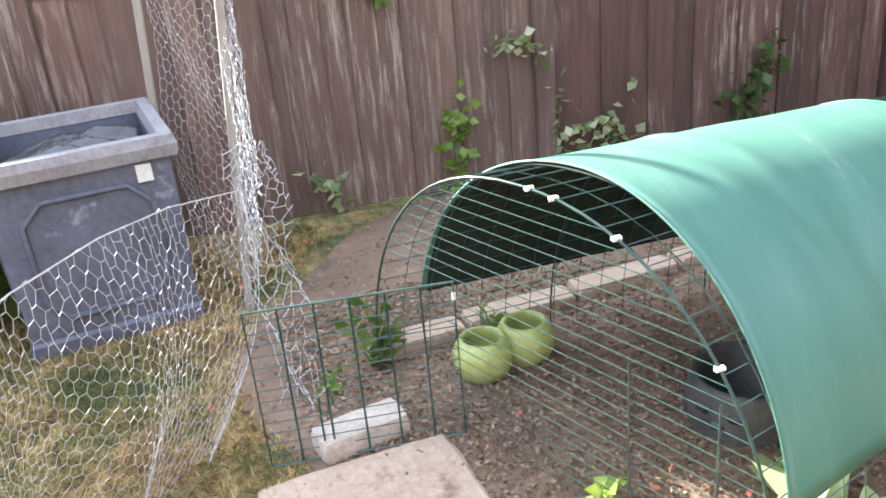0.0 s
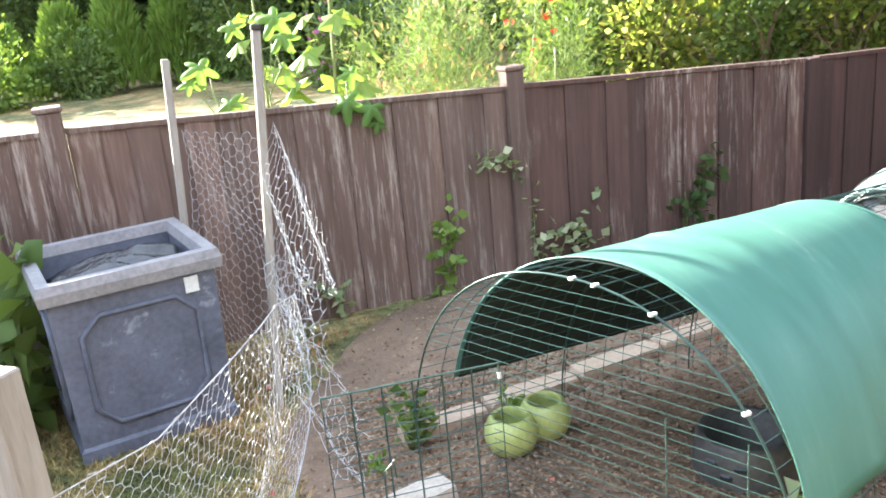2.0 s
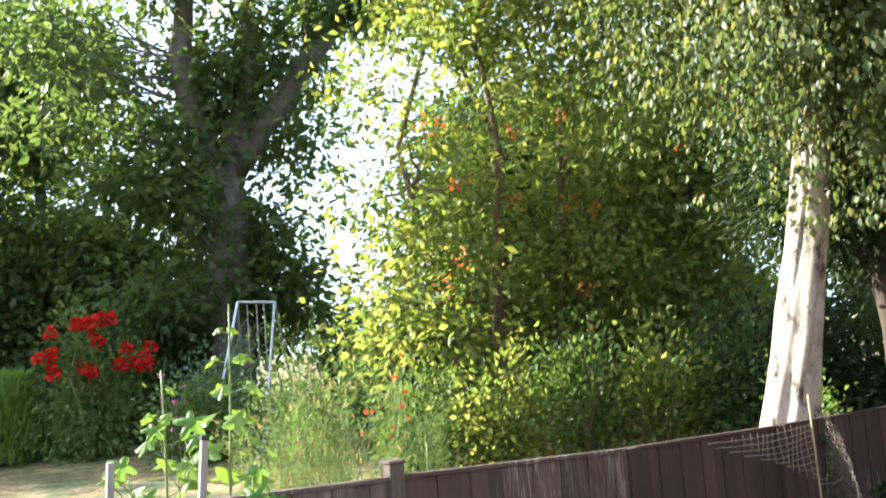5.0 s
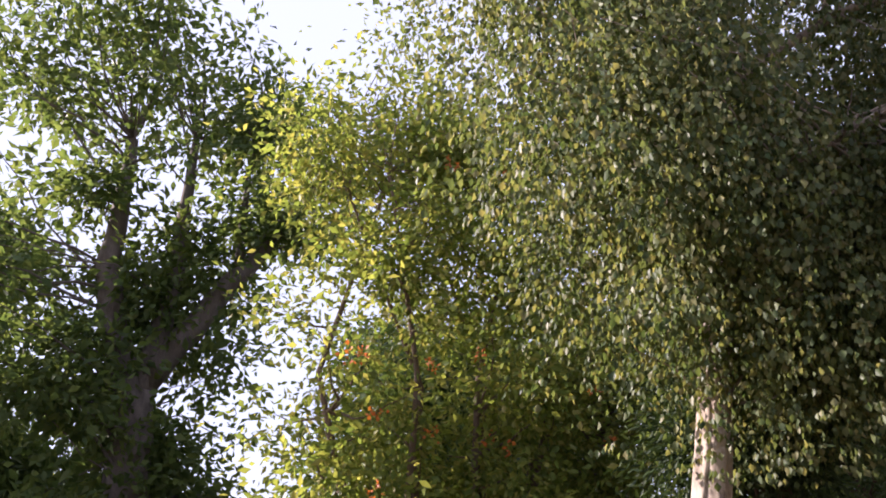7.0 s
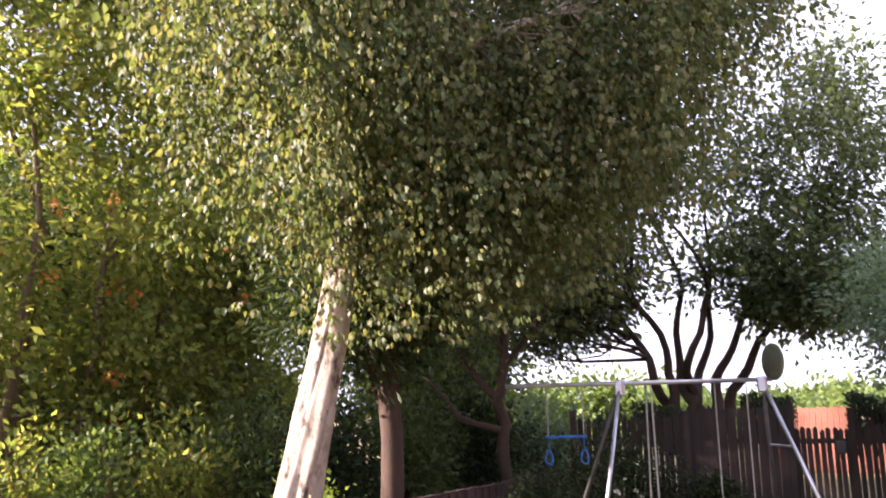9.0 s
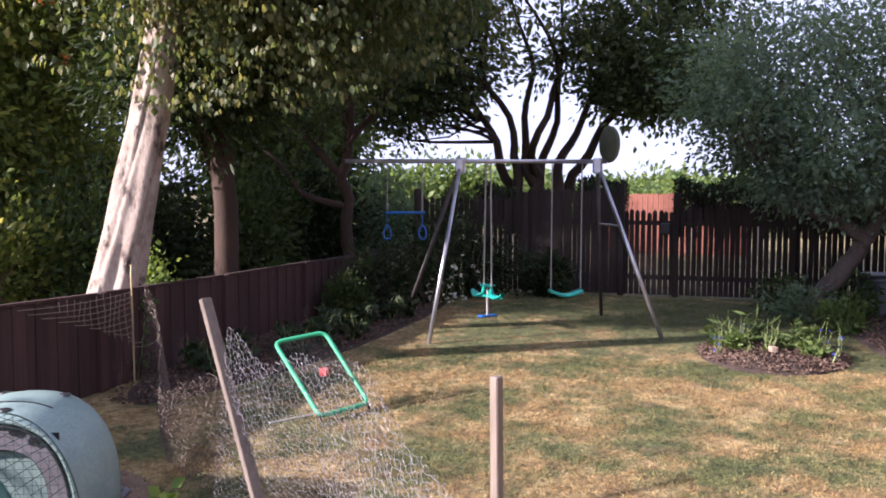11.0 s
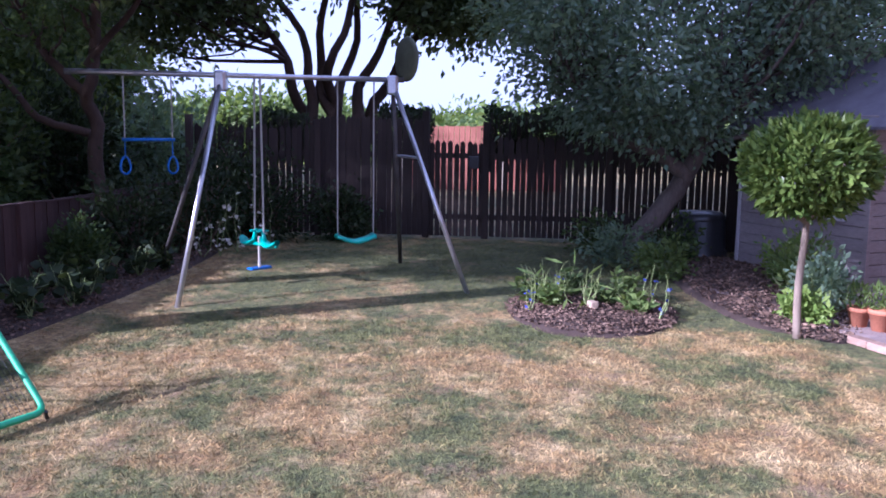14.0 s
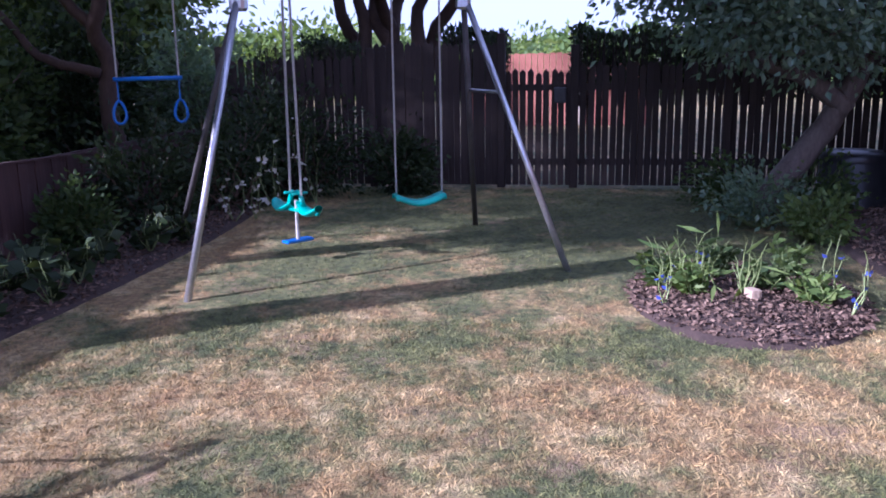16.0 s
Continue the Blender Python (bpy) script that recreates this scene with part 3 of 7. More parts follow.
def grass(name, count, region, seed, height, material, keep):
    """Short grass: one thin blade a piece, crowded into tufts."""
    r = np.random.default_rng(seed)
    x0, x1, y0, y1 = region
    c = np.column_stack([r.uniform(x0, x1, count // 8), r.uniform(y0, y1, count // 8)])
    p = np.repeat(c, 8, 0) + r.normal(size=(len(c) * 8, 2)) * 0.035
    p = p[keep(p[:, 0], p[:, 1])]
    pos = np.column_stack([p, np.full(len(p), -0.004)])
    d = np.column_stack([r.normal(size=(len(p), 2)) * 0.9, np.full(len(p), 0.7)])
    ob = part(name, leaf_mesh(name, leaves(pos, d, height, 0.1, 0.1, 0.25, seed), material), None)
    return tagged(ob, "short dry grass with green tufts", "grass", kind="stuff")


def on_lawn(x, y):
    bed = ((x - 9.65) / 1.02) ** 2 + ((y + 1.75) / 0.78) ** 2 > 1
    border = ((x - 10.2) / 4.6) ** 2 + ((y - 3.5) / 0.85) ** 2 > 1
    yard = ((x - 2.55) / 1.8) ** 2 + ((y - 2.74) / 1.4) ** 2 > 1
    mulch = ((x - 11.1) / 2.5) ** 2 + ((y + 3.55) / 0.72) ** 2 > 1
    patio = ~((y < -3.6) & (x < 9.2))
    return bed & border & yard & mulch & patio


grass("grass", 220000, (-1.2, 14.6, -5.2, 3.9), 21, 0.034, M_GRASS, on_lawn)
grass("grass", 130000, (2.6, 9.0, -3.4, 2.4), 22, 0.034, M_GRASS, on_lawn)
grass("grass", 70000, (-1.0, 1.2, 1.5, 3.9), 23, 0.04, M_GRASS, on_lawn)

# ---- fences ----
FENCE_Y = 4.03
POSTS = [-5.6, -3.7, -1.75, 0.19, 2.36, 4.35, 6.13, 8.2, 10.2, 12.1, 14.0, 15.3]


def fence_top(x):
    """Height of the fence's top edge, which sinks along the garden."""
    return float(np.interp(x, (-6, 1.2, 3.2, 5.3, 8.0, 10.2, 13.2, 15.3), (1.25, 1.085, 0.965, 0.885, 0.845, 0.825, 0.73, 0.69)))


def board_mesh(w, h, th, seed):
    """A board with worn edges, slightly cupped."""
    r = np.random.default_rng(seed)
    rows = []
    for z in np.linspace(0, h, 7):
        e = r.uniform(-0.002, 0.002, 2)
        rows.append([(e[0], -th / 2, z), (w * 0.3, -th / 2 - 0.002, z), (w * 0.7, -th / 2 - 0.002, z), (w + e[1], -th / 2, z), (w + e[1], th / 2, z), (e[0], th / 2, z), (e[0], -th / 2, z)])
    m = Mesh().grid(rows)
    top = len(m.v) - 7
    m.f.append(tuple(top + k for k in range(6)))
    return m


def low_fence():
    root = thing("garden_fence", Matrix.Identity(4), "low brown-stained board fence with flaking paint", "fence", kind="structure")
    flaked = [board_mesh(0.118, 1.0, 0.016, k).data("board", M_FENCE) for k in range(5)]
    middling = [board_mesh(0.118, 1.0, 0.016, k).data("board", M_FENCE_MID) for k in range(5)]
    stained = [board_mesh(0.118, 1.0, 0.016, k).data("board", M_FENCE_STAINED) for k in range(5)]
    r = np.random.default_rng(4)
    for a, b in zip(POSTS[:-1], POSTS[1:]):
        kinds, wood = (flaked, M_FENCE) if a < 2 else (middling, M_FENCE_MID) if a < 4 else (stained, M_FENCE_STAINED)
        n = round((b - a - 0.1) / 0.122)
        step = (b - a - 0.1) / n
        for k in range(n):
            x = a + 0.05 + k * step
            ob = new("board", kinds[int(r.integers(5))])
            ob.parent = root
            h = fence_top(x) + r.uniform(-0.006, 0.004) - 0.02
            ob.location = (x, FENCE_Y + (0.006 if k % 2 else -0.006), 0.0)
            ob.scale = (step / 0.118 * 1.07, 1, h)
        cap = Mesh()
        z0, z1 = fence_top(a), fence_top(b)
        cap.add([(a + 0.05, FENCE_Y - 0.024, z0 - 0.022), (b - 0.05, FENCE_Y - 0.024, z1 - 0.022), (b - 0.05, FENCE_Y + 0.026, z1 - 0.022), (a + 0.05, FENCE_Y + 0.026, z0 - 0.022),
                 (a + 0.05, FENCE_Y - 0.024, z0), (b - 0.05, FENCE_Y - 0.024, z1), (b - 0.05, FENCE_Y + 0.026, z1), (a + 0.05, FENCE_Y + 0.026, z0)],
                [(0, 1, 5, 4), (1, 2, 6, 5), (2, 3, 7, 6), (3, 0, 4, 7), (4, 5, 6, 7), (3, 2, 1, 0)])
        part("capping", cap, wood, root)
        for zz in (0.2, 0.75):
            part("rail", Mesh().box((a + 0.05, FENCE_Y + 0.016, zz), (b - 0.05, FENCE_Y + 0.05, zz + 0.05)), wood, root)
    for p in POSTS:
        h = fence_top(p) + (0.075 if p < 4 else -0.004)
        m = Mesh().box((p - 0.049, FENCE_Y - 0.05, 0), (p + 0.049, FENCE_Y + 0.05, h), bevel=0.006)
        post = part("post", m, M_FENCE if p < 4 else M_FENCE_STAINED, root)
        if p > 4:
            continue
        part("post_cap", Mesh().box((p - 0.058, FENCE_Y - 0.06, h), (p + 0.058, FENCE_Y + 0.06, h + 0.022), bevel=0.006), M_FENCE, post)


low_fence()

BACK_X = 14.75


def back_fence():
    root = thing("picket_fence", Matrix.Identity(4), "tall dark weathered picket fence with gaps of light", "fence", kind="structure")
    r = np.random.default_rng(9)
    kinds = []
    for k in range(4):
        m = Mesh()
        w, h = 0.075, 1.0
        m.add([(0, 0, 0), (0, w, 0), (0, w, h - 0.03), (0, w / 2, h), (0, 0, h - 0.03), (0.018, 0, 0), (0.018, w, 0), (0.018, w, h - 0.03), (0.018, w / 2, h), (0.018, 0, h - 0.03)],
              [(0, 4, 3, 2, 1), (5, 6, 7, 8, 9), (0, 1, 6, 5), (1, 2, 7, 6), (2, 3, 8, 7), (3, 4, 9, 8), (4, 0, 5, 9)])
        kinds.append(m.data("picket", M_FENCE_DARK))
    y = 3.9
    while y > -4.4:
        solid = 0.35 < y < 1.9
        gate = -0.62 < y < 0.25
        ob = new("picket", kinds[int(r.integers(4))])
        ob.parent = root
        ob.location = (BACK_X + r.uniform(-0.006, 0.006), y, 0.03)
        h = (1.42 if gate else 1.78 if solid else 1.62 if y > 1.9 else 1.5 if y > -2.4 else 1.45) + r.uniform(-0.03, 0.03)
        ob.scale = (1, 1, h)
        ob.rotation_euler = (r.uniform(-0.008, 0.008), 0, 0)
        y -= 0.078 if solid else (0.086 if y > -2 else 0.09) + r.uniform(-0.006, 0.012)
    for a, b in ((3.95, 0.3), (0.25, -0.55), (-0.6, -2.4), (-2.4, -4.5)):
        for z in (0.28, 1.2):
            part("rail", Mesh().box((BACK_X + 0.02, b, z), (BACK_X + 0.06, a, z + 0.08)), M_FENCE_DARK, root)
    for y, h in ((3.95, 1.8), (1.95, 1.75), (0.3, 1.9), (-0.6, 1.75), (-2.42, 1.75), (-4.5, 1.6)):
        part("post", Mesh().box((BACK_X - 0.05, y - 0.05, 0), (BACK_X + 0.05, y + 0.05, h), bevel=0.008), M_FENCE_DARK, root)
    part("gate_latch", Mesh().box((BACK_X - 0.045, -0.5, 1.05), (BACK_X - 0.02, -0.34, 1.24), bevel=0.01), M_BLACK, root, "black box latch on the gate")


back_fence()


def brushwood():
    """Screen of upright twigs fixed along the top of the back fence."""
    root = thing("brushwood_screen", Matrix.Translation((BACK_X + 0.1, -1.6, 0)), "dark brushwood screening fixed above the picket fence", "screen")
    r = np.random.default_rng(31)
    m = Mesh()
    for k in range(520):
        y = r.uniform(-2.9, 1.0) if k < 380 else r.uniform(1.95, 3.5)
        if -0.62 < y < 0.2:
            continue
        z1 = (1.86 if y < 1 else 1.72 if y < 1.9 else 1.78) + r.normal() * 0.03
        x = r.uniform(0.0, 0.04)
        m.tube([(x, y, 1.0), (x + r.normal() * 0.006, y + r.normal() * 0.015, z1)], [0.006, 0.003], 3, False)
    m.v = [(a, b + 1.6, c) for a, b, c in m.v]
    part("twig", m, M_FENCE_DARK, root)["kind"] = "stuff"


brushwood()

# plain fence closing the garden behind the camera and on the far side
for nm, lo, hi in (("fence_rear", (-5.7, -7.0, 0), (-5.65, 4.0, 1.6)),):
    tagged(part(nm, Mesh().box(lo, hi), M_FENCE), "plain brown board fence", "fence", kind="structure")
# added unseen wall opposite the low fence: closes the garden, cuts sky light
tagged(part("wall_sky_block", Mesh().box((-5.7, -7.3, 0), (15, -7.0, 5.5)), M_SKY_BLOCK), "plain dark brick wall, added unseen to block sky light", "wall", kind="structure")

# ---- chicken yard ----


def planter():
    root = thing("planter", pose(0.33, 3.46, 0, 0, 0, 8), "large square lead-grey planter with a raised panel and pale worn rim", "planter")
    s, b, h = 0.295, 0.28, 0.675
    body = Mesh()
    outer = [[(-q, -q, z), (q, -q, z), (q, q, z), (-q, q, z)] for q, z in ((b + 0.012, 0), (b + 0.012, 0.05), (b, 0.062), (s, h))]
    inner = [[(-q, -q, z), (q, -q, z), (q, q, z), (-q, q, z)] for q, z in ((s - 0.03, h), (b - 0.03, 0.42))]
    rings = outer + inner
    body.add([p for ring in rings for p in ring], [(i * 4 + k, i * 4 + (k + 1) % 4, i * 4 + 4 + (k + 1) % 4, i * 4 + 4 + k) for i in range(len(rings) - 1) for k in range(4)] + [(20, 21, 22, 23)])
    part("body", body, M_LEAD, root)
    rim = Mesh()
    o, i = s + 0.022, s - 0.035
    prof = ((o, h - 0.05), (o + 0.006, h - 0.01), (o - 0.004, h + 0.022), (i + 0.01, h + 0.022), (i, h - 0.02))
    rim.add([p for q, z in prof for p in ((-q, -q, z), (q, -q, z), (q, q, z), (-q, q, z))],
            [(a * 4 + k, a * 4 + (k + 1) % 4, a * 4 + 4 + (k + 1) % 4, a * 4 + 4 + k) for a in range(len(prof) - 1) for k in range(4)] + [(k + 16, (k + 1) % 4 + 16, (k + 1) % 4, k) for k in range(4)])
    part("rim", rim, M_LEAD_RIM, root, "pale worn moulded rim")
    # raised octagonal moulding on each side
    for k in range(4):
        m = Matrix.Rotation(k * math.pi / 2, 4, "Z")
        w, z0, z1, c = 0.205, 0.13, 0.55, 0.07
        pts = [(-w + c, z0), (w - c, z0), (w, z0 + c), (w, z1 - c), (w - c, z1), (-w + c, z1), (-w, z1 - c), (-w, z0 + c)]
        line = [m @ Vector((x, -(b + (s - b) * z / h + 0.003), z)) for x, z in pts]
        part("moulding", Mesh().tube(line, 0.011, 6, closed=True), M_LEAD, root, smooth=True)
    part("sticker", Mesh().box((0.175, -s - 0.006, 0.55), (0.225, -s + 0.012, 0.61)), M_WHITE, root, "small white label")


planter()


def sheeting():
    """Crumpled black plastic lying in the planter."""
    root = thing("plastic_sheet", pose(0.33, 3.46, 0.535, 0, 0, 8), "crumpled black plastic sheet inside the planter", "sheet")
    rows = []
    for i in range(26):
        row = []
        for j in range(26):
            x, y = (i / 25 - 0.5) * 0.48, (j / 25 - 0.5) * 0.48
            fold = 0.06 * math.exp(-((x - 0.06) ** 2 * 10 + (y - 0.05) ** 2 * 22)) * 1.8
            ridge = 0.012 * math.sin((y * 1.0 + x * 0.35) * 75 + 3 * noise.noise((x * 5, y * 5, 0)))
            row.append((x, y, 0.02 + fold + ridge * (0.4 + 4 * fold) + 0.02 * noise.noise((x * 9, y * 9, 2))))
        rows.append(row)
    part("sheet", Mesh().grid(rows), M_SHEET, root, smooth=True, solid=0.002)


sheeting()


def stake(name, foot, top, w, d, material, label, cap=None):
    foot, top = Vector(foot), Vector(top)
    root = thing(name, Matrix.Translation(foot), label, "stake")
    ax = top - foot
    m = ax.to_track_quat("Z", "Y").to_matrix().to_4x4()
    part("shaft", Mesh().box((-w / 2, -d / 2, -0.05), (w / 2, d / 2, ax.length), m, 0.004), material, root)
    if cap:
        part("cap", Mesh().box((-w / 2 - 0.003, -d / 2 - 0.003, ax.length), (w / 2 + 0.003, d / 2 + 0.003, ax.length + 0.022), m, 0.004), cap, root)
    return root


stake("wooden_stake", (0.58, 3.69, 0), (0.665, 3.69, 1.36), 0.045, 0.03, M_GREY_WOOD, "weathered grey wooden stake behind the planter")
stake("wooden_stake", (0.815, 3.2, 0), (0.945, 3.2, 1.45), 0.034, 0.03, M_GREY_WOOD, "tall grey wooden stake with a black cap", M_BLACK)
stake("fence_stake", (2.56, -0.36, 0), (2.54, -0.35, 1.16), 0.034, 0.034, M_TAN_WOOD, "short tan wooden stake on the lawn")
stake("leaning_stake", (3.42, 0.93, 0), (3.75, 1.49, 1.2), 0.06, 0.035, M_DARK_WOOD, "leaning dark wooden stake holding wire netting")


def cane(foot, top, label):
    root = thing("garden_cane", Matrix.Translation(foot), label, "cane")
    a, b = Vector((0, 0, -0.03)), Vector(top) - Vector(foot)
    part("cane", Mesh().tube([a.lerp(b, k / 8) for k in range(9)], [0.009 if k % 2 else 0.0075 for k in range(9)], 8), M_CANE, root, smooth=True)


cane((6.42, 3.9, 0), (6.40, 3.9, 1.1), "thin yellow garden cane against the fence")


def hex_net(surface_at, nu, nv, wire, jitter=0.0, seed=1, keep=None):
    """Hexagonal wire netting laid on a surface (u, v) -> point; nu by nv cells."""
    r = np.random.default_rng(seed)
    m, cache = Mesh(), {}

    def node(i, j):
        if (i, j) not in cache:
            u = (i + (0.16 if (i + j) % 2 else -0.16)) / nu
            v = j / nv
            p = np.array(surface_at(min(1, max(0, u)), v), float)
            cache[i, j] = p + r.normal(size=3) * jitter
        return cache[i, j]

    def strand(a, b, t):
        d = b - a
        n = np.linalg.norm(d)
        if n < 1e-4:
            return
        x = np.cross(d, (0.3, 0.5, 0.8))
        x /= np.linalg.norm(x) + 1e-9
        y = np.cross(d / n, x)
        o = [x, -0.5 * x + 0.87 * y, -0.5 * x - 0.87 * y]
        m.add([a + t * k for k in o] + [b + t * k for k in o], [(0, 1, 4, 3), (1, 2, 5, 4), (2, 0, 3, 5)])

    for i in range(nu):
        for j in range(nv + 1):
            if keep and not keep(i / nu, j / nv):
                continue
            if (i + j) % 2:
                strand(node(i, j), node(i + 1, j), wire * 1.3)
            if j < nv:
                strand(node(i, j), node(i, j + 1), wire)
    return m


def net_tall():
    """Netting from the stake by the planter to the tall stake and past it, gathered and trailing to the ground."""
    root = thing("wire_netting", Matrix.Translation((0.8, 3.3, 0)), "galvanised hexagonal wire netting, sagging and crumpled", "netting")
    o = np.array((0.8, 3.3, 0))

    def flat(u, v):
        a, b = np.array((0.655, 3.66, 0)), np.array((0.9, 3.23, 0))
        p = a + (b - a) * u
        return p + np.array((0.012 * v, 0.03 * math.sin(u * 3), 0.06 + 1.02 * v)) - o + np.array((0.015, 0.02, 0)) * math.sin(9 * v + 5 * u)

    def flap(u, v):
        # free end beyond the tall stake, bulging forward: wide in the middle, pinched at about 0.6 m
        z = 0.32 + 0.8 * v
        x0 = 0.875 + 0.05 * v
        return np.array((x0 - 0.03 * u + 0.025 * math.sin(14 * v + 8 * u) * (1 - 0.6 * u), 3.2 - 0.98 * u - 0.03 * math.sin(6 * u + 7 * v), z)) - o

    def on_flap(u, v):
        return 0.98 * u < np.interp(0.32 + 0.8 * v, (0.32, 0.5, 0.62, 0.77, 0.9, 1.02, 1.12), (0.5, 0.6, 0.58, 0.95, 0.98, 0.66, 0.02))

    def fan(u, v):
        # curtain from the gather at the tall stake round to the short post, its foot trailing on the ground
        knots = np.linspace(0, 1, 6)
        top = np.array([np.interp(u, knots, c) for c in ((0.85, 0.68, 0.58, 0.47, 0.34, 0.14), (2.72, 2.1, 1.72, 1.5, 1.5, 1.62), (0.62, 0.82, 0.92, 0.94, 0.84, 0.72))])
        low = np.array([np.interp(u, (0, 0.5, 1), c) for c in ((0.62, 0.4, -0.1), (2.3, 2.1, 1.8), (0.02, 0.015, 0.02))])
        p = low + (top - low) * v
        p = p + np.array((0.08, 0.1, -0.05)) * math.sin(math.pi * v) * (1 - u)
        p = p + np.array((0.04, 0.05, 0)) * math.sin(16 * u + 2 * v) * (1 - v)
        p[2] = max(p[2] + 0.02 * abs(math.sin(13 * u)) * (1 - v), 0.012)
        return p - o

    def drop(u, v):
        # bunched strip that hangs straight down the stake to the ground
        x = 0.84 + 0.16 * u
        return np.array((x + 0.02 * math.sin(12 * v + 6 * u), 3.1 - 0.62 * (1 - v) ** 2.2 + 0.04 * math.sin(9 * u + 6 * v), 0.02 + 0.62 * v)) - o

    part("upright_net", hex_net(flat, 14, 46, 0.0008, 0.002, 1), M_WIRE, root)
    part("free_end", hex_net(flap, 26, 24, 0.0007, 0.003, 2, on_flap), M_WIRE, root)
    part("trailing_net", hex_net(fan, 56, 38, 0.0006, 0.002, 3), M_WIRE, root)
    part("selvage", Mesh().tube([fan(u, 1.0) for u in np.linspace(0, 1, 60)], 0.0016, 4), M_WIRE, root)
    part("selvage", Mesh().tube([fan(0, v) for v in np.linspace(0, 1, 40)], 0.0014, 4), M_WIRE, root)
    part("gathered_net", hex_net(drop, 8, 34, 0.0011, 0.006, 4), M_WIRE, root)


net_tall()


def net_lawn():
    """Sagging netting between the leaning stake and the pale stake."""
    root = thing("wire_netting", Matrix.Translation((3.0, 0.3, 0)), "sagging grey wire netting strung between two stakes", "netting")
    o = np.array((3.0, 0.3, 0))
    a, b = np.array((3.64, 1.3, 0)), np.array((2.56, -0.33, 0))

    def sheet(u, v):
        p = a + (b - a) * u
        drop = min(1.0, max(0.0, (u - 0.4) / 0.6))
        top = 1.06 - 0.1 * math.sin(7 * u) - 0.45 * drop * drop * (3 - 2 * drop) + 0.03 * math.sin(23 * u)
        p = p + np.array((0.12 * math.sin(5 * u), 0.1 * math.sin(7 * u + 2), 0)) * (1 - v) * 1.2
        p[2] = 0.015 + max(0.05, top) * v
        return p - o

    part("net", hex_net(sheet, 84, 54, 0.0009, 0.005, 6), M_GREYWIRE, root)

    def left(u, v):
        # runs back from the leaning stake to the fence
        c, d = np.array((6.42, 3.84, 0)), np.array((3.68, 1.36, 0))
        p = c + (d - c) * u
        top = 0.98 - 0.62 * math.sin(math.pi * u) ** 0.9 + 0.05 * math.sin(11 * u)
        p = p + np.array((0.1 * math.sin(9 * u), -0.12 * math.sin(6 * u + v), 0)) * (1 - 0.5 * v)
        p[2] = 0.015 + top * v
        return p - o

    part("net", hex_net(left, 92, 42, 0.0014, 0.008, 7), M_BACKLIT_WIRE, root)


net_lawn()


def net_square():
    root = thing("square_netting", Matrix.Translation((5.8, 3.9, 0)), "tan square-mesh netting hung on the fence", "netting")
    m = Mesh()
    for k in range(11):
        z = 0.86 - 0.05 * k
        x0 = -0.75 + 0.12 * k ** 1.15
        m.tube([(x0 + (0.6 - x0) * t, 0.02 * math.sin(5 * t + k), z - 0.03 * math.sin(3.1 * t)) for t in np.linspace(0, 1, 12)], 0.0028, 4)
    for k in range(15):
        x = 0.6 - 0.075 * k
        bottom = 0.36 + 0.036 * k
        m.tube([(x + 0.01 * math.sin(7 * z), 0.015 * math.sin(9 * z + k), z) for z in np.linspace(0.86 - 0.02 * math.sin(k), bottom, 8)], 0.0028, 4)
    part("mesh", m, M_RUSTY, root)


net_square()

# wire run
RC, RU, RN = Vector((1.411, 1.927, 0)), Vector((0.38, -0.925, 0)), Vector((0.986, 0.166, 0))


def arch(s, k, grow=0.0):
    """A point of the run's arch: s metres along its axis, k from 0 (far foot) to 1 (near foot)."""
    a = math.pi * (1 - k)
    wide, high = 0.667 - 0.16 * s + grow, 0.785 - 0.045 * s + grow
    c, sn = math.cos(a), math.sin(a)
    p = 0.91
    return RC + RN * s + RU * (wide * math.copysign(abs(c) ** p, c)) + Vector((0, 0, high * max(0, sn) ** p))


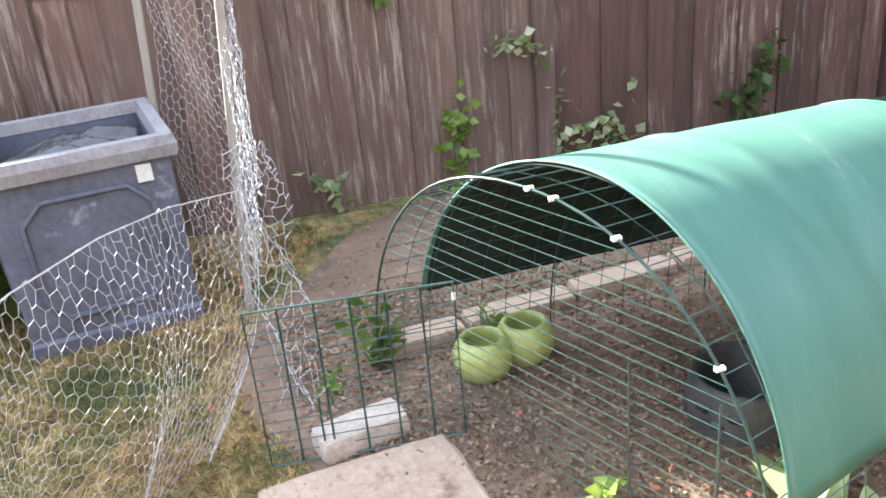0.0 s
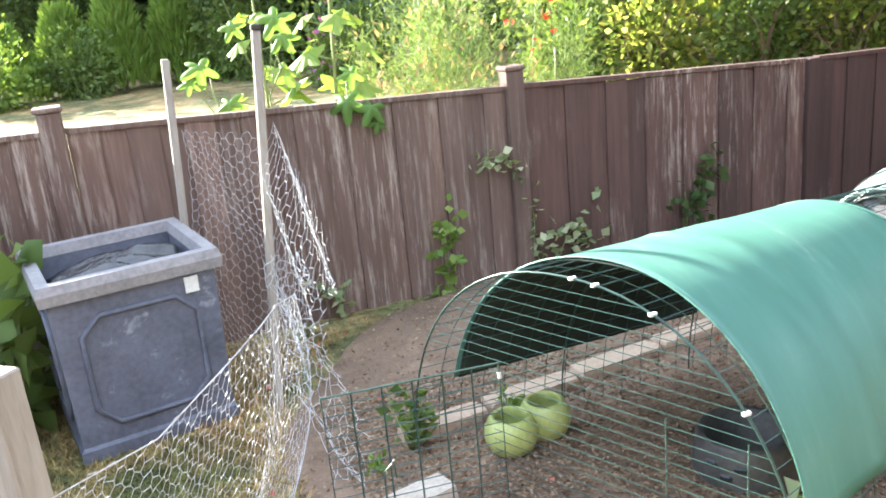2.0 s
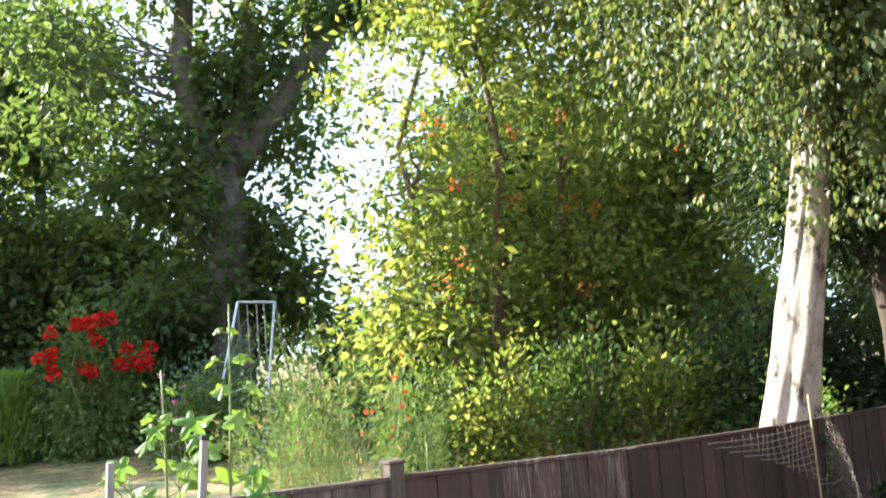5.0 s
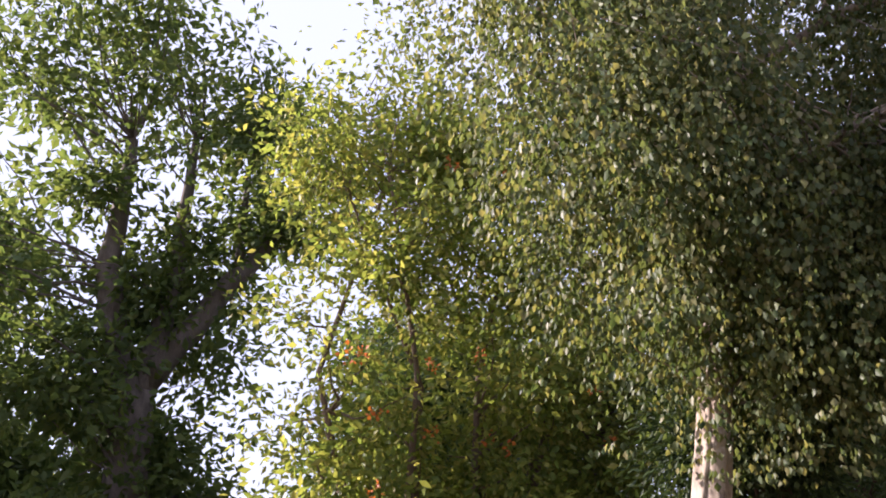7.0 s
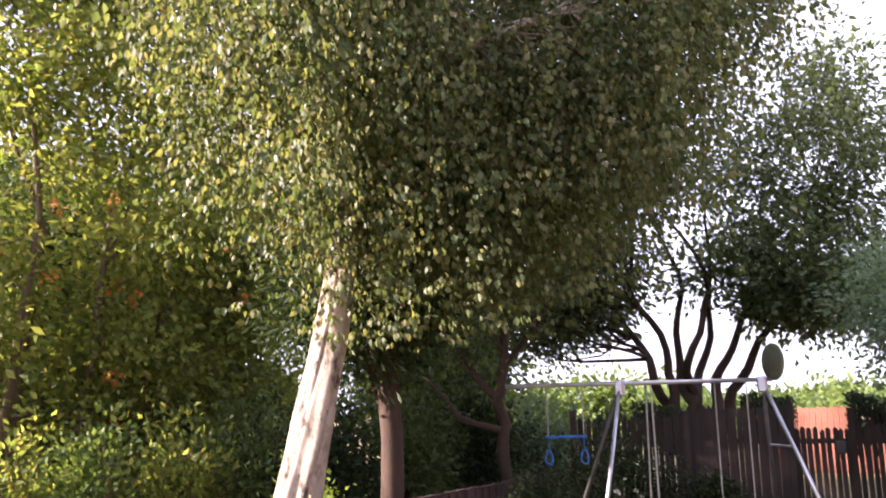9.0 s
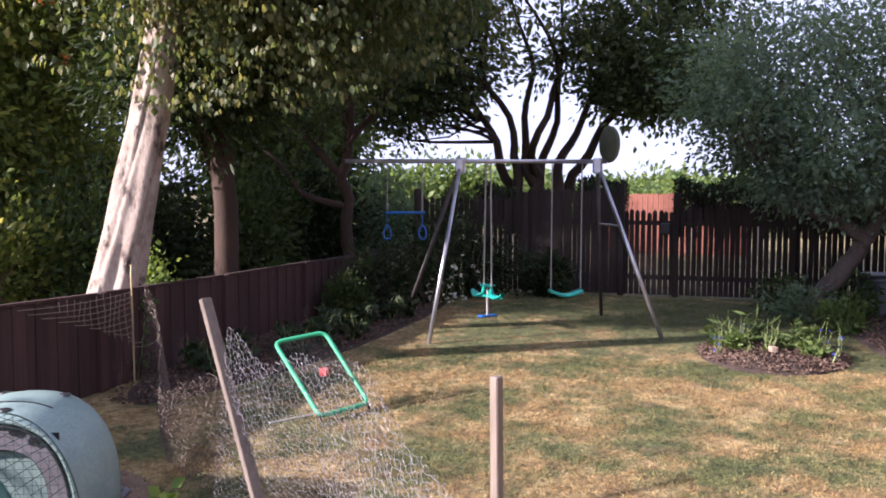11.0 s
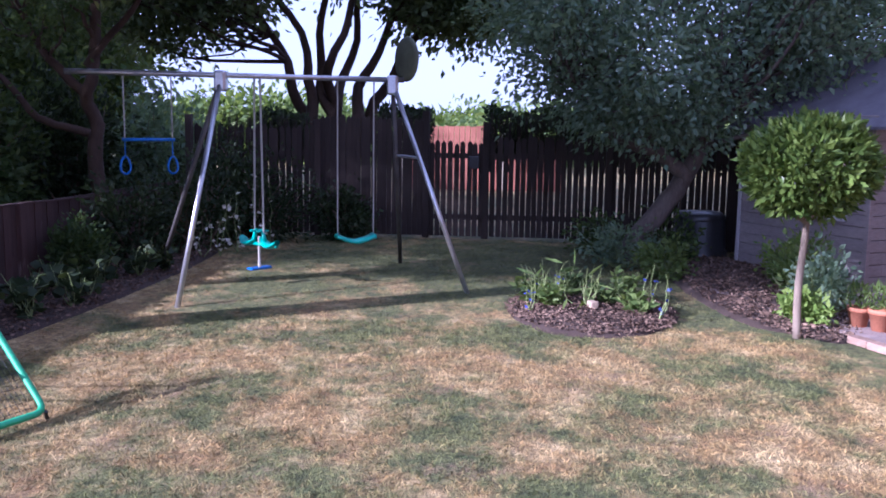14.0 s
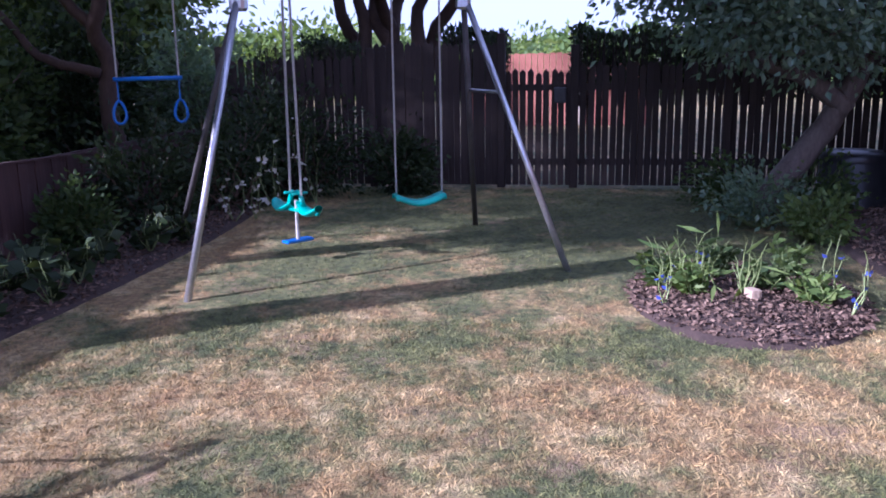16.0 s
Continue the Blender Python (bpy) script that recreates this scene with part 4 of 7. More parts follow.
def run():
    root = thing("pet_run", Matrix.Translation(RC), "arched green-coated wire run for hens with an open wire door", "run")
    o = np.array(RC)
    L = 1.68

    def line(pts, r, sides=5):
        return Mesh().tube([np.array(p) - o for p in pts], r, sides)

    for s in (0.0, 0.55, 1.1, L):
        part("hoop", line([arch(s, k) for k in np.linspace(0, 1, 41)], 0.0036), M_GREENWIRE, root, smooth=True)
    for k in (0.0, 1.0):
        part("ground_rail", line([arch(0, k) + Vector((0, 0, 0.006)), arch(L, k) + Vector((0, 0, 0.006))], 0.0036), M_GREENWIRE, root)
    side = Mesh()
    for k in np.linspace(0.02, 0.98, 34):
        side.tube([np.array(arch(s, k)) - o for s in (0, 0.4, 0.8, 1.2, L)], 0.0017, 4)
    for s in np.arange(0.08, L, 0.08):
        side.tube([np.array(arch(s, k)) - o for k in np.linspace(0, 1, 25)], 0.0017, 3)
    part("side_mesh", side, M_GREENWIRE, root)
    # end panel: close horizontal wires, a few uprights, an opening by the far side
    end = Mesh()
    for z in np.arange(0.03, 0.775, 0.034):
        w = 0.667 * (1 - (z / 0.785) ** (2 / 0.91)) ** 0.455
        lo = -w if z > 0.46 else max(-w, -0.3)
        if w > lo + 0.02:
            end.tube([np.array(RU) * u + np.array((0, 0, z)) for u in np.linspace(lo, w, 8)], 0.0013, 5)
    part("end_mesh", end, M_GREENWIRE, root)
    for u in (0.3, 0.52):
        z1 = 0.785 * (1 - abs(u / 0.667) ** (2 / 0.91)) ** 0.455 - 0.01
        z1 = min(z1, 0.46)
        part("upright", line([RC + RU * u, RC + RU * u + Vector((0, 0, z1))], 0.0022), M_GREENWIRE, root)
    back = Mesh()
    for z in np.arange(0.03, 0.7, 0.04):
        w = 0.398 * (1 - (z / 0.709) ** (2 / 0.91)) ** 0.455
        back.tube([np.array(RN) * L + np.array(RU) * u + np.array((0, 0, z)) for u in (-w, w)], 0.0013, 4)
    for u in np.arange(-0.36, 0.38, 0.04):
        z1 = 0.709 * max(0, 1 - abs(u / 0.398) ** (2 / 0.91)) ** 0.455
        back.tube([np.array(RN) * L + np.array(RU) * u + np.array((0, 0, z)) for z in (0.0, z1)], 0.0013, 4)
    part("back_mesh", back, M_GREENWIRE, root)
    # door, swung open
    a, b = np.array((1.30, 2.14, 0.02)) - o, np.array((0.78, 2.21, 0.02)) - o
    door = part("door_frame", Mesh().tube([a, b, b + (0, 0, 0.46), a + (0, 0, 0.46)], 0.0042, 5, closed=True), M_GREENWIRE, root)
    for z in np.arange(0.036, 0.46, 0.033):
        part("door_bar", Mesh().tube([a + (0, 0, z), b + (0, 0, z)], 0.0019, 4), M_GREENWIRE, door)
    for t in (0.16, 0.33, 0.5, 0.67, 0.84):
        part("door_upright", Mesh().tube([a + (b - a) * t, a + (b - a) * t + (0, 0, 0.46)], 0.003, 4), M_GREENWIRE, door)
    h = a + (b - a) * 0.72
    part("door_catch", Mesh().tube([h + (0, 0, 0.05), h + (0.0, -0.02, 0.2), h + (0.03, -0.02, 0.23), h + (0.035, -0.02, 0.17)], 0.003, 5), M_GREENWIRE, door)
    for k in (0.51, 0.54, 0.62, 0.77):
        p = np.array(arch(0, k)) - o
        part("clip", Mesh().box(p - (0.011, 0.006, 0.005), p + (0.011, 0.006, 0.005), bevel=0.002), M_WHITE, root, "small white plastic clip")
    p = a + (0, 0, 0.42)
    part("clip", Mesh().box(p - (0.005, 0.005, 0.011), p + (0.005, 0.005, 0.011), bevel=0.002), M_WHITE, root, "small white plastic clip")


run()


def cover():
    root = thing("run_cover", Matrix.Translation(RC), "creased green tarpaulin draped over the wire run", "cover")
    rows = []
    o = np.array(RC)
    for i in range(41):
        t = i / 40
        row = []
        for j in range(49):
            k = 0.1 + 0.81 * j / 48
            # the near side is pulled forward and the far side ends higher
            s0 = 0.13 + 0.03 * math.sin(3 * k) - 0.25 * max(0, k - 0.5)
            s1 = 1.14 - 0.05 * max(0, k - 0.5)
            s = s0 + (s1 - s0) * t
            fold = 0.006 * math.sin(19 * s - 7 * k) * max(0, k - 0.45) + 0.004 * noise.noise((s * 5, k * 6, 1))
            crease = 0.006 * math.exp(-((s - 0.5 + 0.25 * (k - 0.6)) / 0.025) ** 2) * (k > 0.4) + 0.005 * math.exp(-((s - 0.38 - 0.2 * (k - 0.6)) / 0.02) ** 2) * (k > 0.45)
            p = arch(s, k, 0.012 + fold + crease)
            row.append(np.array(p) - o)
        rows.append(row)
    part("sheet", Mesh().grid(rows), M_TARP, root, smooth=True, solid=0.002)
    # extra near-black sheet paints the shadow on the cover's far inner side
    part("shade_sheet", Mesh().grid([[np.array(arch(0.15 + 0.97 * i / 20, 0.1 + 0.46 * j / 24, 0.004)) - o for j in range(25)] for i in range(21)]), M_COVER_SHADE, root, "near-black sheet added for the shade under the cover", smooth=True)
    for e in (0, 40):
        part("hem", Mesh().tube(rows[e], 0.0035, 5), M_TARP, root, smooth=True)


cover()


def coop():
    cx, cy = 3.2, 2.35
    root = thing("chicken_coop", pose(cx, cy, 0, 0, 0, 17), "rounded pale green plastic chicken coop with a grey front", "coop")
    # local x runs back from the front, y across

    def dome(x, k, g=0.0):
        a = math.pi * k
        wide = (0.405 + 0.045 * math.sin(math.pi * min(1, x / 0.75)) + g) * (1 if x < 0.45 else math.sqrt(max(0.03, 1 - ((x - 0.45) / 0.42) ** 2)))
        high = (0.60 + 0.06 * math.sin(math.pi * min(1, x / 0.8)) + g) * (1 if x < 0.4 else math.sqrt(max(0.05, 1 - ((x - 0.4) / 0.5) ** 2)))
        c, s = math.cos(a), math.sin(a)
        return (x, wide * math.copysign(abs(c) ** 0.8, c), 0.02 + high * s ** 0.75)

    xs_ = [0, 0.015, 0.1, 0.2, 0.3, 0.4, 0.5, 0.6, 0.7, 0.78, 0.83, 0.86]
    ks = np.linspace(0, 1, 41)
    part("shell", Mesh().grid([[dome(x, k) for k in ks] for x in xs_]), M_COOP, root, smooth=True, solid=0.02)
    part("shell_lip", Mesh().tube([dome(0.0, k, 0.004) for k in ks], 0.014, 6), M_COOP, root, smooth=True)
    part("seam", Mesh().tube([dome(0.22, k, 0.002) for k in np.linspace(0.1, 0.62, 25)], 0.004, 5), M_BLACK, root, "dark joint line between the shell halves")
    for x, k in ((0.12, 0.5), (0.42, 0.42), (0.42, 0.6)):
        p = dome(x, k, 0.004)
        part("vent", Mesh().lathe(((0, 0.003), (0.028, 0.003), (0.034, -0.006)), p, 14), M_BLACK, root, "dark oval air vent")
    part("front_seal", Mesh().tube([dome(-0.004, k, -0.022) for k in ks], 0.009, 6), M_BLACK, root, "black seal between front and shell", smooth=True)
    # front: grey frame with an arched opening
    fr = Mesh()
    n = 41
    out = [dome(0.03, k, -0.03) for k in np.linspace(0, 1, n)]
    inn = [(0.03, 0.27 * math.copysign(abs(math.cos(math.pi * k)) ** 0.7, math.cos(math.pi * k)), 0.12 + 0.36 * math.sin(math.pi * k) ** 0.7) for k in np.linspace(0, 1, n)]
    out[0], out[-1] = (0.03, out[0][1], 0.02), (0.03, out[-1][1], 0.02)
    fr.grid([out, inn])
    fr.add([out[0], inn[0], inn[-1], out[-1]], [(0, 1, 2, 3)])
    part("front_frame", fr, M_COOP_GREY, root, "dusty grey plastic front frame", solid=0.03)
    part("opening_rim", Mesh().tube([(0.02, p[1], p[2]) for p in inn], 0.012, 6, closed=True), M_BLACK, root, "black rubber rim of the opening")
    # flat black sheet gives the shade behind the opening
    part("interior_shade", Mesh().grid([[(0.06, y, z) for y in (-0.3, 0.3)] for z in (0.05, 0.55)]), M_BLACK, root, "black sheet standing in for the shaded coop inside", solid=0.01)
    dm = Mesh()
    pts = [p for p in inn if p[1] < 0.13]
    pts = [(0.045, p[1] * 0.96, p[2]) for p in pts]
    dm.add(pts + [(0.045, 0.13, 0.13)], [tuple(range(len(pts) + 1))])
    part("sliding_door", dm, M_COOP, root, "pale green sliding door, half open", solid=0.012)
    for a in (0.32, 0.41, 0.59, 0.68):
        y, z = 0.37 * math.cos(math.pi * a), 0.17 + 0.42 * math.sin(math.pi * a)
        ring = [(-0.006, y + 0.024 * math.cos(t), z + 0.024 * math.sin(t)) for t in np.linspace(0, 2 * math.pi, 16, endpoint=False)]
        m = Mesh().add(ring, [tuple(range(16))])
        part("air_hole", m, M_BLACK, root, "round dark air hole", solid=0.004)
    part("base", Mesh().box((0.02, -0.42, 0), (0.72, 0.42, 0.05), bevel=0.02), M_COOP_GREY, root)


coop()


def feeder():
    root = thing("double_bowl", pose(1.45, 2.41, 0, 0, 0, 8), "two joined lime-green glazed pots with round openings", "bowl")
    prof = ((0.0, 0.0), (0.045, 0.0), (0.075, 0.02), (0.092, 0.06), (0.09, 0.1), (0.072, 0.135), (0.062, 0.142), (0.056, 0.136), (0.068, 0.1), (0.075, 0.06), (0.055, 0.015), (0, 0.012))
    for x, y in ((0, 0), (0.155, 0.015)):
        part("pot", Mesh().lathe(prof, (x, y, 0), 32), M_LIME, root, smooth=True)
    part("bridge", Mesh().box((0.055, -0.02, 0.03), (0.1, 0.035, 0.09), bevel=0.012), M_LIME, root)


feeder()


def tub():
    root = thing("nest_tub", pose(2.03, 1.93, 0, 0, 0, -62), "dusty black plastic tub with cut-out holes", "tub")
    m = Mesh()
    prof = ((0.165, 0), (0.16, 0.07), (0.15, 0.135), (0.14, 0.15), (0.13, 0.14), (0.135, 0.04), (0, 0.035))
    m.lathe(prof, (0, 0, 0), 28)
    part("tub", m, M_TUB, root, smooth=True)
    for a, z in ((-0.3, 0.085), (0.3, 0.085), (0, 0.05)):
        part("hole", Mesh().box((-0.022, -0.166, z - 0.012), (0.022, -0.15, z + 0.016), Matrix.Rotation(a, 4, "Z"), 0.008), M_BLACK, root, "dark cut-out hole")


tub()


def block(name, m, lo, hi, material, label, category, seed, group=""):
    """A stone with chipped, uneven faces."""
    r = np.random.default_rng(seed)
    bm = bmesh.new()
    bmesh.ops.create_cube(bm, size=1)
    bmesh.ops.subdivide_edges(bm, edges=bm.edges[:], cuts=3, use_grid_fill=True)
    for v in bm.verts:
        p = Vector([(a + b) / 2 + v.co[i] * (b - a) for i, (a, b) in enumerate(zip(lo, hi))])
        corner = sum(abs(c) > 0.49 for c in v.co)
        mid = Vector([(a + b) / 2 for a, b in zip(lo, hi)])
        p = mid + (p - mid) * (1 - 0.035 * (corner - 1) - r.uniform(0, 0.03))
        p.z = max(lo[2], p.z)
        v.co = p
    me = bpy.data.meshes.new(name)
    bm.to_mesh(me)
    bm.free()
    me.materials.append(material)
    ob = new(name, me)
    ob.matrix_world = m
    return tagged(ob, label, category, group)


block("stone_block", pose(1.03, 2.24, 0, 0, 0, 12), (-0.13, -0.055, 0), (0.13, 0.055, 0.075), M_STONE, "pale chipped stone block by the run door", "stone", 1)
block("paving_slab", pose(1.0, 1.93, 0.0, 0, 0, 4), (-0.27, -0.22, 0), (0.27, 0.22, 0.028), M_SLAB, "sandy paving slab strewn with soil", "slab", 2)
for k, (x, y, a, l) in enumerate(((1.3, 2.66, 4, 0.17), (1.68, 2.7, 3, 0.2), (2.1, 2.75, 5, 0.21), (2.52, 2.8, 4, 0.2))):
    block("edging_stone", pose(x, y, 0, 0, 0, a), (-l, -0.05, 0), (l, 0.05, 0.06), M_SLAB, "long pale stone edging half sunk in soil", "stone", 10 + k, "stones edging the yard")
for k, (x, y, a) in enumerate(((3.2, 1.76, 30), (2.98, 1.66, 34), (3.12, 1.9, 20))):
    block("loose_brick", pose(x, y, 0, 0, 0, a), (-0.11, -0.055, 0), (0.11, 0.055, 0.08), M_BRICK, "old weathered brick beside the coop", "brick", 20 + k, "bricks by the coop")


def small_plant(name, base, stems, height, spread, size, leafmat, label, seed, per=9, width=0.7, category="plant", group=""):
    """A young plant: thin stems, each leaf an own part where they are few."""
    r = np.random.default_rng(seed)
    root = thing(name, Matrix.Translation(base), label, category, group)
    st, pos, dirs = Mesh(), [], []
    for k in range(stems):
        a = r.uniform(0, 6.28)
        tip = np.array([math.cos(a) * spread * r.uniform(0.3, 1), math.sin(a) * spread * r.uniform(0.3, 1), height * r.uniform(0.6, 1.1)])
        line = bend((0, 0, 0), tip, 6, 0.1, r)
        st.tube(line, np.linspace(0.006, 0.002, 6), 4)
        for q in range(per):
            t = r.uniform(0.25, 1.0)
            p = line[min(5, int(t * 5))] + r.normal(size=3) * 0.01
            pos.append(p)
            b = r.uniform(0, 6.28)
            dirs.append((math.cos(b), math.sin(b), 0.25))
    part("stem", st, M_STEM, root)
    part("foliage", leaf_mesh("foliage", leaves(np.array(pos), np.array(dirs), size, width, 0.2, 0.3, seed), leafmat), None, root)
    return root


def climber(name, line, leafmat, size, label, seed, count=70, spread=0.05):
    """A climbing stem on the fence with leaves along it."""
    r = np.random.default_rng(seed)
    o = Vector(line[0])
    root = thing(name, Matrix.Translation(o), label, "climber")
    pts = np.array(line) - np.array(o)
    t = np.linspace(0, 1, len(pts))
    tt = np.linspace(0, 1, 24)
    fine = np.array([np.interp(tt, t, pts[:, k]) for k in range(3)]).T
    part("stem", Mesh().tube(fine, 0.003, 4), M_STEM, root)
    k = r.integers(0, 24, count)
    pos = fine[k] + r.normal(size=(count, 3)) * np.array([spread, 0.012, spread])
    pos[:, 1] = np.minimum(pos[:, 1], 0.0) - 0.012
    d = np.column_stack([r.normal(size=count), np.full(count, -0.5), r.normal(size=count) * 0.6])
    part("foliage", leaf_mesh("foliage", leaves(pos, d, size, 0.85, 0.15, 0.3, seed), leafmat), None, root)


FY = FENCE_Y - 0.03
climber("ivy", [(2.46, FY, 0.0), (2.42, FY, 0.15), (2.43, FY, 0.3), (2.38, FY, 0.52), (2.3, FY, 0.64), (2.2, FY, 0.67), (2.12, FY, 0.64)], L_VARIEG, 0.05, "variegated ivy trailing up the fence post", 41, 60, 0.03)
climber("ivy", [(2.55, FY, 0.0), (2.6, FY, 0.12), (2.66, FY, 0.2), (2.78, FY, 0.16)], L_VARIEG, 0.06, "variegated ivy clump at the fence foot", 42, 70, 0.07)
climber("ivy", [(3.4, FY, 0.0), (3.45, FY, 0.18), (3.52, FY, 0.33), (3.62, FY, 0.42)], L_DARK, 0.06, "dark green ivy climbing the fence", 43, 110, 0.06)
climber("climbing_plant", [(1.89, FY, 0.0), (1.9, FY, 0.2), (1.91, FY, 0.38)], L_FRESH, 0.06, "fresh green climber at the fence foot", 44, 60, 0.035)
climber("ivy", [(1.33, FY, 0.0), (1.3, FY, 0.12), (1.22, FY, 0.2)], L_VARIEG, 0.055, "small variegated plant against the fence", 45, 30, 0.03)
climber("ivy", [(5.0, FY, 0.0), (5.05, FY, 0.15)], L_DARK, 0.06, "low dark ivy at the fence foot", 46, 40, 0.05)
climber("climbing_plant", [(6.6, FY, 0.0), (6.7, FY, 0.4), (6.75, FY, 0.75)], L_DARK, 0.07, "dark climber on the fence behind netting", 47, 60, 0.06)
small_plant("nettle", (1.16, 2.6, 0), 7, 0.24, 0.09, 0.05, L_MID, "leafy green weed inside the run wire", 51, 12)
small_plant("seedling", (1.0, 2.5, 0), 3, 0.1, 0.05, 0.04, L_FRESH, "small green seedling on bare soil", 52, 6)
small_plant("seedling", (1.47, 1.72, 0), 3, 0.09, 0.06, 0.065, L_FRESH, "bright green seedling in front of the run", 53, 5)
small_plant("weed", (3.5, 1.62, 0), 9, 0.24, 0.2, 0.075, L_FRESH, "bright green weeds beside old bricks", 54, 9)
small_plant("weed", (1.55, 2.62, 0), 3, 0.14, 0.04, 0.045, L_FRESH, "small weed beside the lime pots", 55, 6)
small_plant("cabbage_leaves", (1.95, 1.55, 0), 5, 0.09, 0.16, 0.12, L_PALE, "pale cabbage leaves lying by the run", 56, 4, 0.9, "vegetable")
bush("vine", (-0.22, 3.5, 0), (0.26, 0.4, 0.85), 260, 0.13, L_MID, "broad-leaved green vine beside the planter", 57, 12, M_STEM, 0.9, "climber")
stake("cut_post", (0.105, 1.635, 0), (0.095, 1.645, 0.975), 0.07, 0.06, M_GREY_WOOD, "pale wooden post with a splintered top")

# ---- play area on the lawn ----


def swing_set():
    root = thing("swing_set", Matrix.Identity(4), "galvanised steel garden swing frame on dry lawn", "swing")
    al, ar = np.array((10.39, 1.94, 2.14)), np.array((11.09, 0.30, 2.15))
    d = (ar - al) / np.linalg.norm(ar - al)
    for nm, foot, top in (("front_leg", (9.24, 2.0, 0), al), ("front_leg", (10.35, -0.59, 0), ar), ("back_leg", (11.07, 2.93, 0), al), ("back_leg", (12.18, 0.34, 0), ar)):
        part(nm, Mesh().tube([np.array(foot) - (0, 0, 0.03), np.array(top) - (0, 0, 0.03)], 0.025, 12), M_STEEL if nm == "front_leg" else M_SHADED_STEEL, root, smooth=True)
    part("top_bar", Mesh().tube([al - d * 1.45, ar + d * 0.12], 0.027, 12), M_STEEL, root, smooth=True)
    for p in (al, ar):
        part("bracket", Mesh().box(p - (0.06, 0.06, 0.16), p + (0.06, 0.06, 0.045), bevel=0.02), M_STEEL, root, "folded steel corner bracket")
    a, b = np.array((10.35, -0.59, 0)), np.array((12.18, 0.34, 0))
    part("brace", Mesh().tube([a + (ar - a) * 0.62, b + (ar - b) * 0.62], 0.014, 8), M_STEEL, root)
    # tapered pad on the bar's end
    m = look((0, 0, 0), d + np.array((0.25, 0.1, 0)))
    disc = Mesh().lathe(((0, -0.03), (0.2, -0.03), (0.235, -0.01), (0.235, 0.01), (0.2, 0.03), (0, 0.03)), (0, 0, 0), 28)
    disc.v = [tuple(m @ Vector(v) + Vector((11.15, 0.16, 2.37))) for v in disc.v]
    part("round_pad", disc, M_DISC, root, "round olive pad on the bar's end", smooth=True)


# darker copy of the steel: shade on the back legs put into colour
M_SHADED_STEEL = surface("shaded_steel", (0.06, 0.055, 0.055), (0.13, 0.12, 0.12), 6, 60, 0.6, metal=0.4, bump=0.05)
swing_set()
BAR = (Vector((10.39, 1.94, 2.12)), Vector((11.09, 0.30, 2.13)))


def on_bar(t):
    """A point under the swing bar; t is 0 at one bracket, 1 at the other."""
    return BAR[0].lerp(BAR[1], t)


def rope(m, a, b, r=0.008, sag=0.0):
    a, b = np.array(a), np.array(b)
    return m.tube([a + (b - a) * t + np.array((0, 0, -sag * math.sin(math.pi * t))) for t in np.linspace(0, 1, 8)], r, 6)


def swing_seat():
    a, b = on_bar(0.665), on_bar(0.885)
    root = thing("rope_swing", Matrix.Translation((a + b) / 2), "turquoise plastic swing seat hanging on pale ropes", "swing seat")
    o = np.array((a + b) / 2)
    pa, pb = np.array(a) - o, np.array(b) - o
    d = (pb - pa) / np.linalg.norm(pb - pa)
    n = np.array((d[1], -d[0], 0)) * -1
    z = 0.47 - o[2]
    rows = []
    for t in np.linspace(-0.05, 1.05, 15):
        c = pa + (pb - pa) * t
        dip = -0.055 * math.sin(math.pi * min(1, max(0, t)))
        rows.append([np.array((c[0], c[1], z + dip)) + n * w + np.array((0, 0, h)) for w, h in ((-0.085, -0.012), (-0.07, 0.012), (0.07, 0.012), (0.085, -0.012))])
    part("seat", Mesh().grid(rows), M_TEAL, root, smooth=True, solid=0.02)
    for p in (pa, pb):
        part("rope", rope(Mesh(), p, (p[0], p[1], z)), M_ROPE, root)
        part("rope_ring", Mesh().tube([(p[0] + 0.025 * math.cos(k), p[1], z + 0.02 + 0.025 * math.sin(k)) for k in np.linspace(0, 6.28, 12, endpoint=False)], 0.006, 5, closed=True), M_TEAL, root)


swing_seat()


